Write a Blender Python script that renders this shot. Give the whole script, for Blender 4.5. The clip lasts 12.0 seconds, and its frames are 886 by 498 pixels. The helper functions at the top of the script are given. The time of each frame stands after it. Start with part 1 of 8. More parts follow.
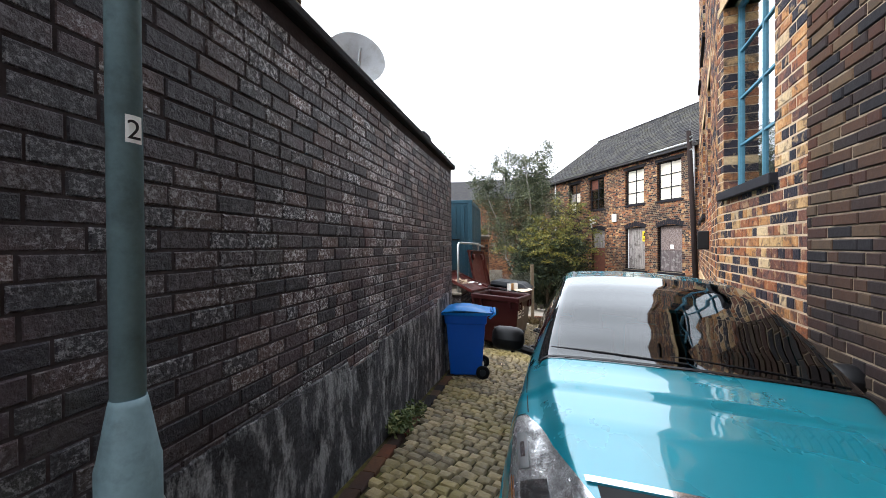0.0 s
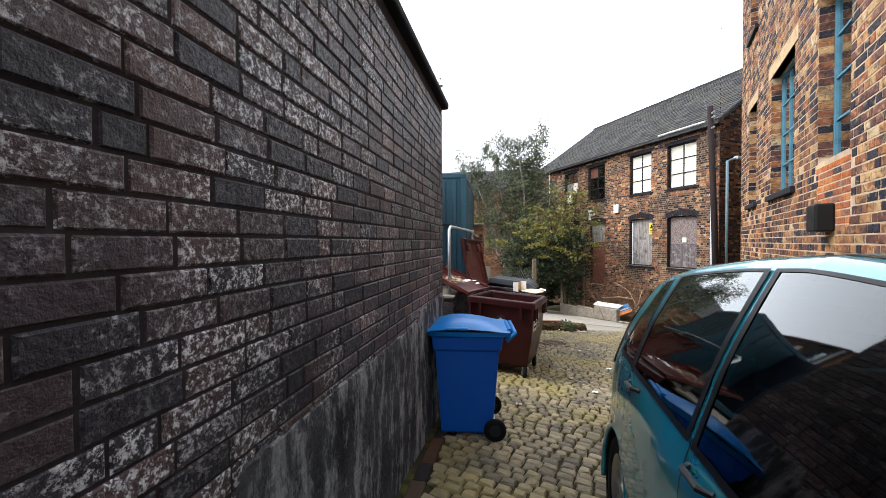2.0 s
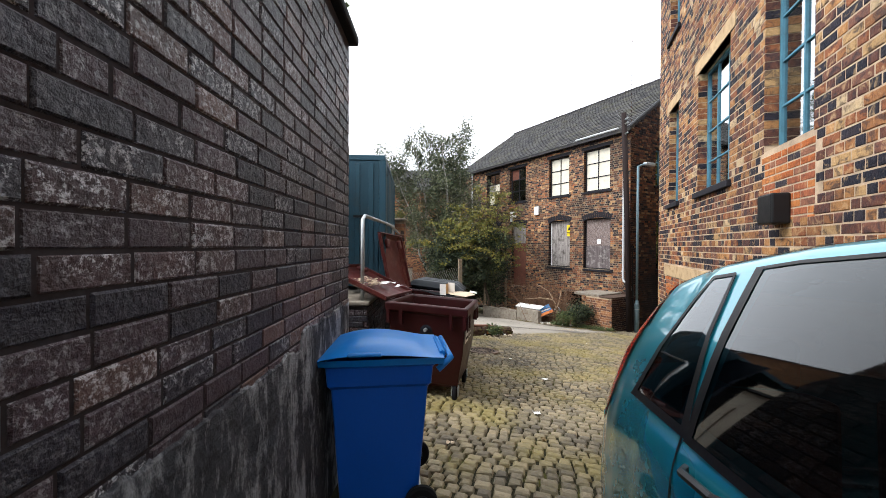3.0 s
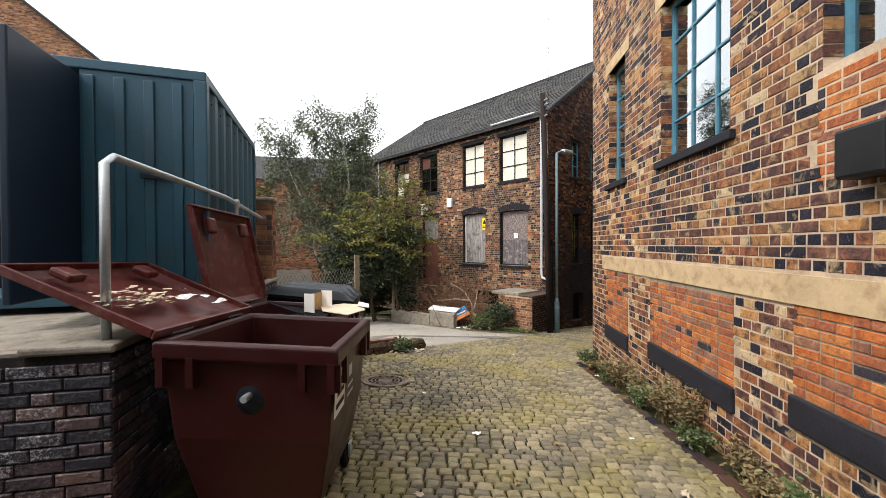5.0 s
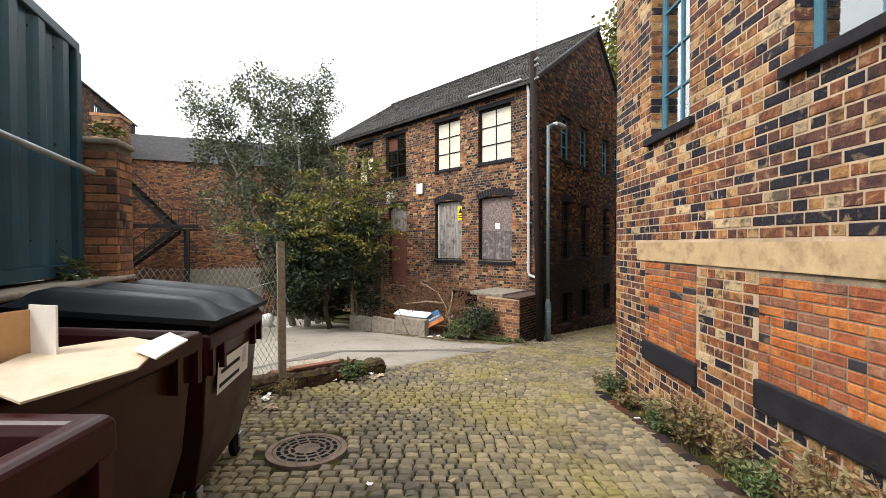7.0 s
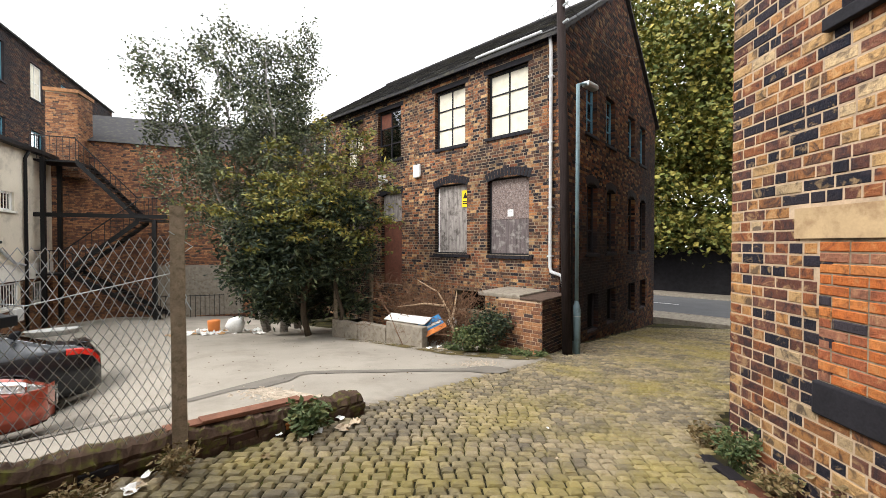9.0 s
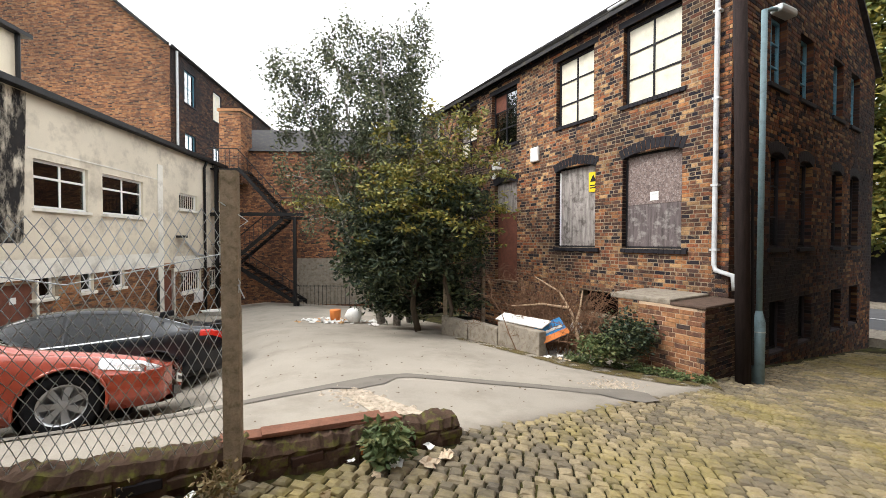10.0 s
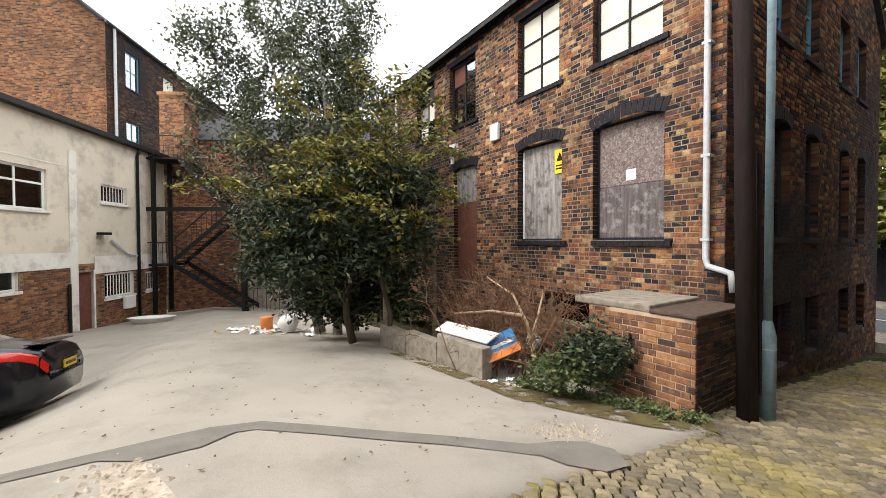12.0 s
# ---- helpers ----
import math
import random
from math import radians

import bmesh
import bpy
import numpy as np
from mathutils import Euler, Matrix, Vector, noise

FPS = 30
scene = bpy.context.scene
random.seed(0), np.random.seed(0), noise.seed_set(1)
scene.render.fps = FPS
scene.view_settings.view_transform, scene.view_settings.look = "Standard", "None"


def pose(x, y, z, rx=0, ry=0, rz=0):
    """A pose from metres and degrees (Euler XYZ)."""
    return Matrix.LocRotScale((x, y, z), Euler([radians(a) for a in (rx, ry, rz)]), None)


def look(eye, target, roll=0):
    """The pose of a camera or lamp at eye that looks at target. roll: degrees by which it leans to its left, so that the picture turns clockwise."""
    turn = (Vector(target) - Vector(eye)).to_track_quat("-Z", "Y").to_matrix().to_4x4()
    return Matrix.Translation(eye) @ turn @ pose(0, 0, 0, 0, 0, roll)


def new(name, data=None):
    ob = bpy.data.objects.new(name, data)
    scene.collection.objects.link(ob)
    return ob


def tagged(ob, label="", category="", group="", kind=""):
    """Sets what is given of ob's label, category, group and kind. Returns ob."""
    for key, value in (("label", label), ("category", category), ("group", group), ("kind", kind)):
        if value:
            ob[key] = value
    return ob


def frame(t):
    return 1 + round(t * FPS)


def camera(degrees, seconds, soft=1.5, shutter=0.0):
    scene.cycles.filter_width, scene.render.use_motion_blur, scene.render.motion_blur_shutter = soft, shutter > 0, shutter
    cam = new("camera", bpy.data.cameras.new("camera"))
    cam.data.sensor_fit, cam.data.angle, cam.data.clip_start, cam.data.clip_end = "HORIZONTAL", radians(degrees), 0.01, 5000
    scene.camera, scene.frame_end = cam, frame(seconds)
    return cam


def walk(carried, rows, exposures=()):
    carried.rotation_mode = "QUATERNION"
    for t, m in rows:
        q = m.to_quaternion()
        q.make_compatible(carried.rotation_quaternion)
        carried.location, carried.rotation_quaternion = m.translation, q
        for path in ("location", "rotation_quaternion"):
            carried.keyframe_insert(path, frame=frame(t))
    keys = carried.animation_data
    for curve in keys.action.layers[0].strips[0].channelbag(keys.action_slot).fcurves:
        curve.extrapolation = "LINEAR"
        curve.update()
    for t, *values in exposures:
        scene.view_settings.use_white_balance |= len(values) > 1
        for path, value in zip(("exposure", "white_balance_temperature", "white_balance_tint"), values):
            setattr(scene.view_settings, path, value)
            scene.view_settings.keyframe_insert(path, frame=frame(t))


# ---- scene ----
# ---- camera ----
cam = camera(98.9, 12.0, soft=0.7)
PATH = [
    (0, (0.002, -0.014, 1.496), (0.012, 1.986, 1.477), -0.4),
    (0.5, (0.067, 0.583, 1.448), (0.068, 2.582, 1.41), -0.3),
    (1, (0.009, 1.145, 1.397), (0.011, 3.144, 1.356), -0.1),
    (1.5, (0.015, 1.659, 1.329), (0.058, 3.658, 1.291), -0.0),
    (2, (-0.016, 2.217, 1.301), (0.079, 4.214, 1.266), -0.2),
    (2.5, (0.019, 2.731, 1.25), (0.3, 4.711, 1.216), 0.2),
    (3, (0.152, 3.311, 1.175), (0.653, 5.247, 1.156), 0.3),
    (3.5, (0.293, 3.829, 1.121), (0.967, 5.712, 1.101), 0.2),
    (5.5, (1.4, 5.867, 0.957), (2.373, 7.614, 0.934), -0.4),
    (6, (1.703, 6.362, 0.879), (2.71, 8.089, 0.852), -0.5),
    (6.5, (1.965, 6.879, 0.826), (3.012, 8.582, 0.797), -0.3),
    (8.5, (2.993, 8.794, 0.595), (4.075, 10.475, 0.572), 0.0),
    (9, (3.252, 9.237, 0.529), (4.331, 10.921, 0.5), 0.1),
    (9.5, (3.525, 9.644, 0.465), (4.484, 11.399, 0.438), -0.1),
    (10, (3.792, 10.159, 0.37), (4.311, 12.09, 0.329), 0.1),
    (10.5, (4.126, 10.489, 0.353), (4.461, 12.46, 0.312), -0.1),
    (11, (4.473, 10.861, 0.318), (4.735, 12.843, 0.281), -0.4),
    (11.5, (4.856, 11.229, 0.259), (5.176, 13.203, 0.23), -0.4),
    (12, (5.33, 11.523, 0.204), (5.9, 13.439, 0.165), -0.2),
]
walk(cam, [(t, look(e, a, r)) for t, e, a, r in PATH], exposures=[(0, 1.7, 6000, 10), (2, 1.65, 6050, 10), (3.5, 1.42, 6150, 10), (6, 1.4, 6450, 10), (8.5, 1.5, 6500, 10), (12, 1.55, 6500, 10)])

# ---- world and light: overcast, bright white sky ----
world = bpy.data.worlds.new("sky")
scene.world = world
world.use_nodes = True
wn = world.node_tree
wn.nodes.clear()
sky = wn.nodes.new("ShaderNodeTexSky")
sky.sky_type, sky.sun_disc = "NISHITA", False
sky.sun_elevation, sky.sun_rotation = radians(48), radians(275)
sky.air_density, sky.dust_density = 1.0, 2.0
soften = wn.nodes.new("ShaderNodeHueSaturation")
soften.inputs["Saturation"].default_value = 0.12
backg = wn.nodes.new("ShaderNodeBackground")
backg.inputs["Strength"].default_value = 0.14
wout = wn.nodes.new("ShaderNodeOutputWorld")
wn.links.new(sky.outputs[0], soften.inputs["Color"])
cloud = wn.nodes.new("ShaderNodeMix")  # a closed, even cloud layer before the sky
cloud.data_type = "RGBA"
cloud.inputs[0].default_value = 0.8
cloud.inputs[7].default_value = (7.2, 7.3, 7.4, 1)
wn.links.new(soften.outputs[0], cloud.inputs[6])
wn.links.new(cloud.outputs[2], backg.inputs["Color"])
wn.links.new(backg.outputs[0], wout.inputs[0])
sun = new("sun", bpy.data.lights.new("sun", "SUN"))
sun.data.energy, sun.data.angle, sun.data.color = 1.2, radians(18), (1.0, 0.96, 0.9)
sun.matrix_world = look((-21, 10.1, 26.7), (3, 8, 0))

# ---- materials ----
def nd(nt, kind, **ins):
    n = nt.nodes.new("ShaderNode" + kind)
    for k, v in ins.items():
        n.inputs[k.replace("_", " ")].default_value = v
    return n


def ramp(nt, src, stops, mode="LINEAR"):
    r = nt.nodes.new("ShaderNodeValToRGB")
    r.color_ramp.interpolation = mode
    els = r.color_ramp.elements
    while len(els) < len(stops):
        els.new(0.5)
    for e, (p, c) in zip(els, stops):
        e.position = p
        e.color = (c[0], c[1], c[2], 1) if isinstance(c, tuple) else (c, c, c, 1)
    nt.links.new(src, r.inputs[0])
    return r.outputs[0]


def blend(nt, fac, a, b, kind="MIX"):
    m = nt.nodes.new("ShaderNodeMix")
    m.data_type, m.blend_type = "RGBA", kind
    for sock, v in ((m.inputs[0], fac), (m.inputs[6], a), (m.inputs[7], b)):
        if isinstance(v, (int, float)):
            sock.default_value = v
        elif isinstance(v, tuple):
            sock.default_value = (*v, 1)
        else:
            nt.links.new(v, sock)
    return m.outputs[2]


def noise_of(nt, scale, detail=4.0, rough=0.55, stretch=None, distortion=0.0):
    geo = nt.nodes.new("ShaderNodeNewGeometry")
    src = geo.outputs["Position"]
    if stretch:
        mp = nt.nodes.new("ShaderNodeMapping")
        mp.inputs["Scale"].default_value = stretch
        nt.links.new(src, mp.inputs[0])
        src = mp.outputs[0]
    n = nd(nt, "TexNoise", Scale=scale, Detail=detail, Roughness=rough, Distortion=distortion)
    nt.links.new(src, n.inputs["Vector"])
    return n.outputs["Fac"]


def bumped(nt, bsdf, height, strength=0.4, distance=0.01):
    b = nd(nt, "Bump", Strength=strength, Distance=distance)
    nt.links.new(height, b.inputs["Height"])
    nt.links.new(b.outputs[0], bsdf.inputs["Normal"])


MATS = {}


def plain(name, color, rough=0.6, metal=0.0, vary=0.25, scale=6.0, fine=60.0, bump=0.15, dirt=None, dirt_amount=0.35, coat=0.0, stretch=None, spec=None):
    """A painted, plastic, metal, wood or mineral surface with variation at two scales."""
    m = bpy.data.materials.new(name)
    m.use_nodes = True
    nt = m.node_tree
    bs = nt.nodes["Principled BSDF"]
    big, small = noise_of(nt, scale, 5, stretch=stretch), noise_of(nt, fine, 3, stretch=stretch)
    lo, hi = tuple(c * (1 - vary) for c in color), tuple(min(1, c * (1 + vary)) for c in color)
    col = ramp(nt, big, [(0.3, lo), (0.7, hi)])
    col = blend(nt, 0.35, col, ramp(nt, small, [(0.3, lo), (0.7, hi)]))
    if dirt:
        spots = ramp(nt, noise_of(nt, scale * 1.7, 8, 0.65), [(0.5, 0.0), (0.68, dirt_amount)])
        col = blend(nt, spots, col, dirt)
    nt.links.new(col, bs.inputs["Base Color"])
    bs.inputs["Metallic"].default_value = metal
    bs.inputs["Coat Weight"].default_value = coat
    bs.inputs["Specular IOR Level"].default_value = spec if spec is not None else (0.12 if rough >= 0.65 else 0.3)
    rr = ramp(nt, big, [(0.2, max(0.02, rough - 0.1)), (0.8, min(1, rough + 0.12))])
    nt.links.new(rr, bs.inputs["Roughness"])
    if bump:
        bumped(nt, bs, small, bump, 0.004)
    MATS[name] = m
    return m


def brick_mat(name, stops, per_object=False, soot=0.5, soot_scale=0.5, soot_color=(0.02, 0.018, 0.02), salts=0.0, orange=0.0, rough=0.85, moss=0.0, gloss=0.14, relief=0.5, flash=0.0):
    """Fired brick: one colour a brick, burnt flashes, cloudy soot, pale salts, fine pitting."""
    m = bpy.data.materials.new(name)
    m.use_nodes = True
    nt = m.node_tree
    bs = nt.nodes["Principled BSDF"]
    if per_object:
        rnd = nt.nodes.new("ShaderNodeObjectInfo").outputs["Random"]
    else:
        rnd = nt.nodes.new("ShaderNodeNewGeometry").outputs["Random Per Island"]
    col = ramp(nt, rnd, stops, "CONSTANT")
    mott = noise_of(nt, 35, 6, 0.65)
    col = blend(nt, 0.55, col, ramp(nt, mott, [(0.3, 0.35), (0.55, 0.9), (0.75, 1.0)]), "MULTIPLY")
    if flash:
        burnt = noise_of(nt, 9, 5, 0.6, distortion=0.8)
        col = blend(nt, ramp(nt, burnt, [(0.5, 0.0), (0.62, flash)]), col, (0.030, 0.022, 0.028))
        col = blend(nt, ramp(nt, burnt, [(0.34, flash * 0.6), (0.44, 0.0)]), col, (0.66, 0.44, 0.22))
    cloud = noise_of(nt, soot_scale, 7, 0.62, distortion=0.6)
    col = blend(nt, ramp(nt, cloud, [(0.38, soot), (0.68 if soot > 0.9 else 0.62, 0.0)]), col, soot_color)
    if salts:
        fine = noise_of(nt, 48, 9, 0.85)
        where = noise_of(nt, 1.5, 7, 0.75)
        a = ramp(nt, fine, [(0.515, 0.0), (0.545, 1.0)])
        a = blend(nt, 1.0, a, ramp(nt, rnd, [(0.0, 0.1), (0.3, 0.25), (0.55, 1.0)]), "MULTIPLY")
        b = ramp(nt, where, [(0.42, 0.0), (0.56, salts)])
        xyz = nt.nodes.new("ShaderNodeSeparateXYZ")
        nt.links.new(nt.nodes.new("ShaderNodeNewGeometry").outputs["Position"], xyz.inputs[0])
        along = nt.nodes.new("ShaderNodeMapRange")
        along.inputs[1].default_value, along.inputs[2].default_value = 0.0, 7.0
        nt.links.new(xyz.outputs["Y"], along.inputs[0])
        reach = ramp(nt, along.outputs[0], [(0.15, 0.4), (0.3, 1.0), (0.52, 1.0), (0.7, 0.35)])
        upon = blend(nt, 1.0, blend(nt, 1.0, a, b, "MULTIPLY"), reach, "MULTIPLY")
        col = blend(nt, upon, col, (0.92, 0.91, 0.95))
        # Broken black stain that also paints the near end dimmer than its lighting.
        near_stain_dim = ramp(nt, along.outputs[0], [(0.2, 0.65), (0.45, 0.0)])
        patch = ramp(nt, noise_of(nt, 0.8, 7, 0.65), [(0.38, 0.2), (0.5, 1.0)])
        col = blend(nt, blend(nt, 1.0, near_stain_dim, patch, "MULTIPLY"), col, (0.012, 0.012, 0.016))
    if moss:
        g = ramp(nt, noise_of(nt, 3.1, 6, 0.7), [(0.56, 0.0), (0.7, moss)])
        col = blend(nt, g, col, (0.07, 0.08, 0.025))
    nt.links.new(col, bs.inputs["Base Color"])
    nt.links.new(ramp(nt, mott, [(0.2, rough - 0.15), (0.8, min(1.0, rough + 0.15))]), bs.inputs["Roughness"])
    bs.inputs["Specular IOR Level"].default_value = gloss
    bumped(nt, bs, mott, relief, 0.006 if relief < 0.6 else 0.016)
    MATS[name] = m
    return m


BUFF = [(0.0, (0.018, 0.016, 0.024)), (0.10, (0.11, 0.055, 0.036)), (0.24, (0.24, 0.105, 0.055)), (0.42, (0.46, 0.20, 0.08)), (0.58, (0.62, 0.37, 0.175)), (0.70, (0.38, 0.13, 0.055)), (0.84, (0.16, 0.085, 0.06)), (0.93, (0.03, 0.024, 0.03))]
RIGHT = [(0.0, (0.010, 0.011, 0.022)), (0.15, (0.022, 0.019, 0.030)), (0.27, (0.14, 0.054, 0.036)), (0.41, (0.30, 0.105, 0.042)), (0.54, (0.20, 0.084, 0.055)), (0.64, (0.47, 0.225, 0.08)), (0.77, (0.54, 0.33, 0.145)), (0.87, (0.36, 0.155, 0.058)), (0.95, (0.62, 0.45, 0.26))]
DARK = [(0.0, (0.026, 0.021, 0.034)), (0.2, (0.080, 0.047, 0.058)), (0.45, (0.12, 0.066, 0.068)), (0.65, (0.038, 0.031, 0.044)), (0.85, (0.16, 0.093, 0.082)), (0.998, (0.42, 0.14, 0.035))]
ORNG = [(0.0, (0.50, 0.145, 0.040)), (0.3, (0.38, 0.120, 0.055)), (0.55, (0.56, 0.20, 0.06)), (0.8, (0.32, 0.14, 0.085)), (0.94, (0.05, 0.042, 0.05))]
REAR = [(0.0, (0.34, 0.155, 0.075)), (0.3, (0.22, 0.10, 0.058)), (0.55, (0.42, 0.21, 0.10)), (0.78, (0.17, 0.085, 0.055)), (0.93, (0.075, 0.052, 0.045))]
for nm, st, kw in (
    ("brick_buff", BUFF, dict(soot=0.85, soot_scale=0.45, flash=0.55, relief=0.8)),
    # Buff colours dimmed: soot, and on the gable also shade put into the colour.
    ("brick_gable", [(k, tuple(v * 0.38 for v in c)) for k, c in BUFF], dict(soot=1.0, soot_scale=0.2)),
    ("brick_right", RIGHT, dict(soot=0.4, soot_scale=0.8, relief=0.9, gloss=0.2, rough=0.75, flash=0.75)),
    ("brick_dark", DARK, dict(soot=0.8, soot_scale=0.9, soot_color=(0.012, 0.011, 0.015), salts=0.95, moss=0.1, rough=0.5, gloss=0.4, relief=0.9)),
    ("brick_orange", ORNG, dict(soot=0.25, soot_scale=1.2, flash=0.35, relief=0.8)),
    ("brick_rear", REAR, dict(soot=0.45, soot_scale=0.35, flash=0.35)),
):
    brick_mat(nm, st, False, **kw)
    brick_mat(nm + "_single", st, True, **kw)
plain("mortar_dark", (0.045, 0.038, 0.041), 0.95, vary=0.5, scale=3)
plain("mortar_buff", (0.24, 0.19, 0.135), 0.95, vary=0.5, scale=2, dirt=(0.03, 0.03, 0.03), dirt_amount=0.8)
plain("mortar_pale", (0.44, 0.33, 0.23), 0.95, vary=0.3, scale=3, dirt=(0.10, 0.08, 0.06))
plain("stone_band", (0.46, 0.33, 0.19), 0.9, vary=0.18, scale=4, dirt=(0.22, 0.13, 0.07), dirt_amount=0.6)
plain("stone_sill", (0.02, 0.019, 0.023), 0.7, vary=0.4, scale=9)
plain("coping", (0.016, 0.015, 0.017), 0.8, vary=0.5, scale=5)
m = plain("cement_render", (0.065, 0.065, 0.072), 0.95, vary=0.55, scale=2.4, fine=30, bump=0.0, dirt=(0.025, 0.025, 0.03), dirt_amount=0.9)
nt = m.node_tree
bs = nt.nodes["Principled BSDF"]
runs = ramp(nt, noise_of(nt, 6.5, 9, 0.75, stretch=(1, 1, 0.35)), [(0.49, 0.0), (0.6, 0.8)])
old = bs.inputs["Base Color"].links[0].from_socket
nt.links.new(blend(nt, runs, old, (0.38, 0.38, 0.39)), bs.inputs["Base Color"])
bumped(nt, bs, noise_of(nt, 14, 8, 0.7), 1.0, 0.04)
plain("slate", (0.036, 0.035, 0.038), 0.75, vary=0.4, scale=3, dirt=(0.10, 0.09, 0.06), dirt_amount=0.5)
plain("asphalt", (0.30, 0.272, 0.232), 0.95, vary=0.16, scale=0.8, fine=70, bump=0.7, dirt=(0.17, 0.152, 0.125), dirt_amount=0.45)
plain("road_asphalt", (0.11, 0.11, 0.115), 0.9, vary=0.2, scale=1.5, fine=120, bump=0.3)
plain("asphalt_patch", (0.165, 0.15, 0.13), 0.92, vary=0.2, scale=4, fine=120, bump=0.35)
plain("road_paint", (0.7, 0.7, 0.68), 0.8)
plain("joint_soil", (0.026, 0.023, 0.012), 1.0, vary=0.5, scale=1.6, fine=60, bump=0.5, dirt=(0.10, 0.095, 0.02), dirt_amount=0.9)
plain("earth", (0.09, 0.07, 0.045), 1.0, vary=0.5, scale=3, fine=40, bump=0.6, dirt=(0.08, 0.09, 0.02), dirt_amount=0.7)
plain("white_render", (0.70, 0.63, 0.51), 0.9, vary=0.12, scale=0.7, fine=40, dirt=(0.28, 0.24, 0.19), dirt_amount=0.6)
plain("white_paint", (0.78, 0.75, 0.68), 0.8, vary=0.1, scale=1.4, dirt=(0.3, 0.26, 0.2), dirt_amount=0.5)
plain("black_paint", (0.006, 0.006, 0.007), 0.5, vary=0.3)
plain("teal_sheet", (0.020, 0.066, 0.095), 0.45, vary=0.2, scale=2, dirt=(0.03, 0.05, 0.06), dirt_amount=0.7)
plain("navy_sheet", (0.007, 0.016, 0.032), 0.5, vary=0.3, scale=2)
plain("blue_frame", (0.075, 0.20, 0.27), 0.6, vary=0.2, scale=8, dirt=(0.05, 0.1, 0.13))
plain("grey_pole", (0.17, 0.25, 0.28), 0.5, vary=0.2, scale=5, dirt=(0.09, 0.12, 0.13), dirt_amount=0.6)
plain("galvanised", (0.42, 0.45, 0.46), 0.45, metal=0.7, vary=0.2, scale=9)
plain("rust_iron", (0.20, 0.15, 0.115), 0.8, vary=0.5, scale=8, metal=0.3)
plain("pole_wood", (0.026, 0.019, 0.018), 0.9, vary=0.5, scale=5, stretch=(6, 6, 0.5), bump=0.5)
plain("plywood", (0.27, 0.245, 0.23), 0.9, vary=0.6, scale=3, fine=22, stretch=(5, 5, 0.45), dirt=(0.06, 0.05, 0.045), dirt_amount=0.85, bump=0.4)
plain("plywood_dark", (0.12, 0.10, 0.10), 0.9, vary=0.6, scale=3.5, fine=22, stretch=(5, 5, 0.45), dirt=(0.38, 0.36, 0.34), dirt_amount=0.6, bump=0.4)
plain("white_upvc", (0.80, 0.80, 0.78), 0.4, vary=0.04)
plain("blind_board", (0.66, 0.62, 0.52), 0.85, vary=0.12, scale=3, dirt=(0.4, 0.36, 0.28))
plain("dark_frame", (0.022, 0.022, 0.025), 0.7, vary=0.3)
# Near-black: shade of unlit interiors put into colour; also a black card face.
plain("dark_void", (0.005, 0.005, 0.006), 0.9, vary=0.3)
plain("concrete_post", (0.25, 0.20, 0.145), 0.95, vary=0.3, scale=14, fine=90, bump=0.6, dirt=(0.10, 0.085, 0.045), dirt_amount=0.7)
plain("concrete", (0.25, 0.22, 0.18), 0.95, vary=0.3, scale=5, fine=70, bump=0.5, dirt=(0.12, 0.09, 0.06), dirt_amount=0.7)


def glass_mat(name, tint=(0.6, 0.66, 0.66), gloss=0.5, see=0.5, wavy=0.05):
    m = bpy.data.materials.new(name)
    m.use_nodes = True
    nt = m.node_tree
    nt.nodes.clear()
    out = nt.nodes.new("ShaderNodeOutputMaterial")
    tr = nd(nt, "BsdfTransparent", Color=(*(c * see for c in tint), 1))
    gl = nd(nt, "BsdfGlossy", Color=(0.95, 0.97, 0.98, 1), Roughness=0.03)
    fr = nd(nt, "LayerWeight", Blend=0.5)
    grazing = nt.nodes.new("ShaderNodeMath")
    grazing.operation = "POWER"
    grazing.inputs[1].default_value = 2.8
    nt.links.new(fr.outputs["Facing"], grazing.inputs[0])
    mx = nt.nodes.new("ShaderNodeMixShader")
    addn = nt.nodes.new("ShaderNodeMath")
    addn.operation, addn.use_clamp = "MULTIPLY_ADD", True
    addn.inputs[1].default_value, addn.inputs[2].default_value = 1.0, gloss
    nt.links.new(grazing.outputs[0], addn.inputs[0])
    nt.links.new(addn.outputs[0], mx.inputs[0])
    nt.links.new(tr.outputs[0], mx.inputs[1])
    nt.links.new(gl.outputs[0], mx.inputs[2])
    nt.links.new(mx.outputs[0], out.inputs[0])
    b = nd(nt, "Bump", Strength=wavy, Distance=0.01)
    nt.links.new(noise_of(nt, 3.0, 2), b.inputs["Height"])
    nt.links.new(b.outputs[0], gl.inputs["Normal"])
    MATS[name] = m


glass_mat("window_glass", gloss=0.2, see=0.7)
glass_mat("car_glass", tint=(0.5, 0.55, 0.55), gloss=0.03, see=0.2, wavy=0.0)
glass_mat("office_glass", tint=(0.35, 0.55, 0.58), gloss=0.05, see=0.5, wavy=0.0)


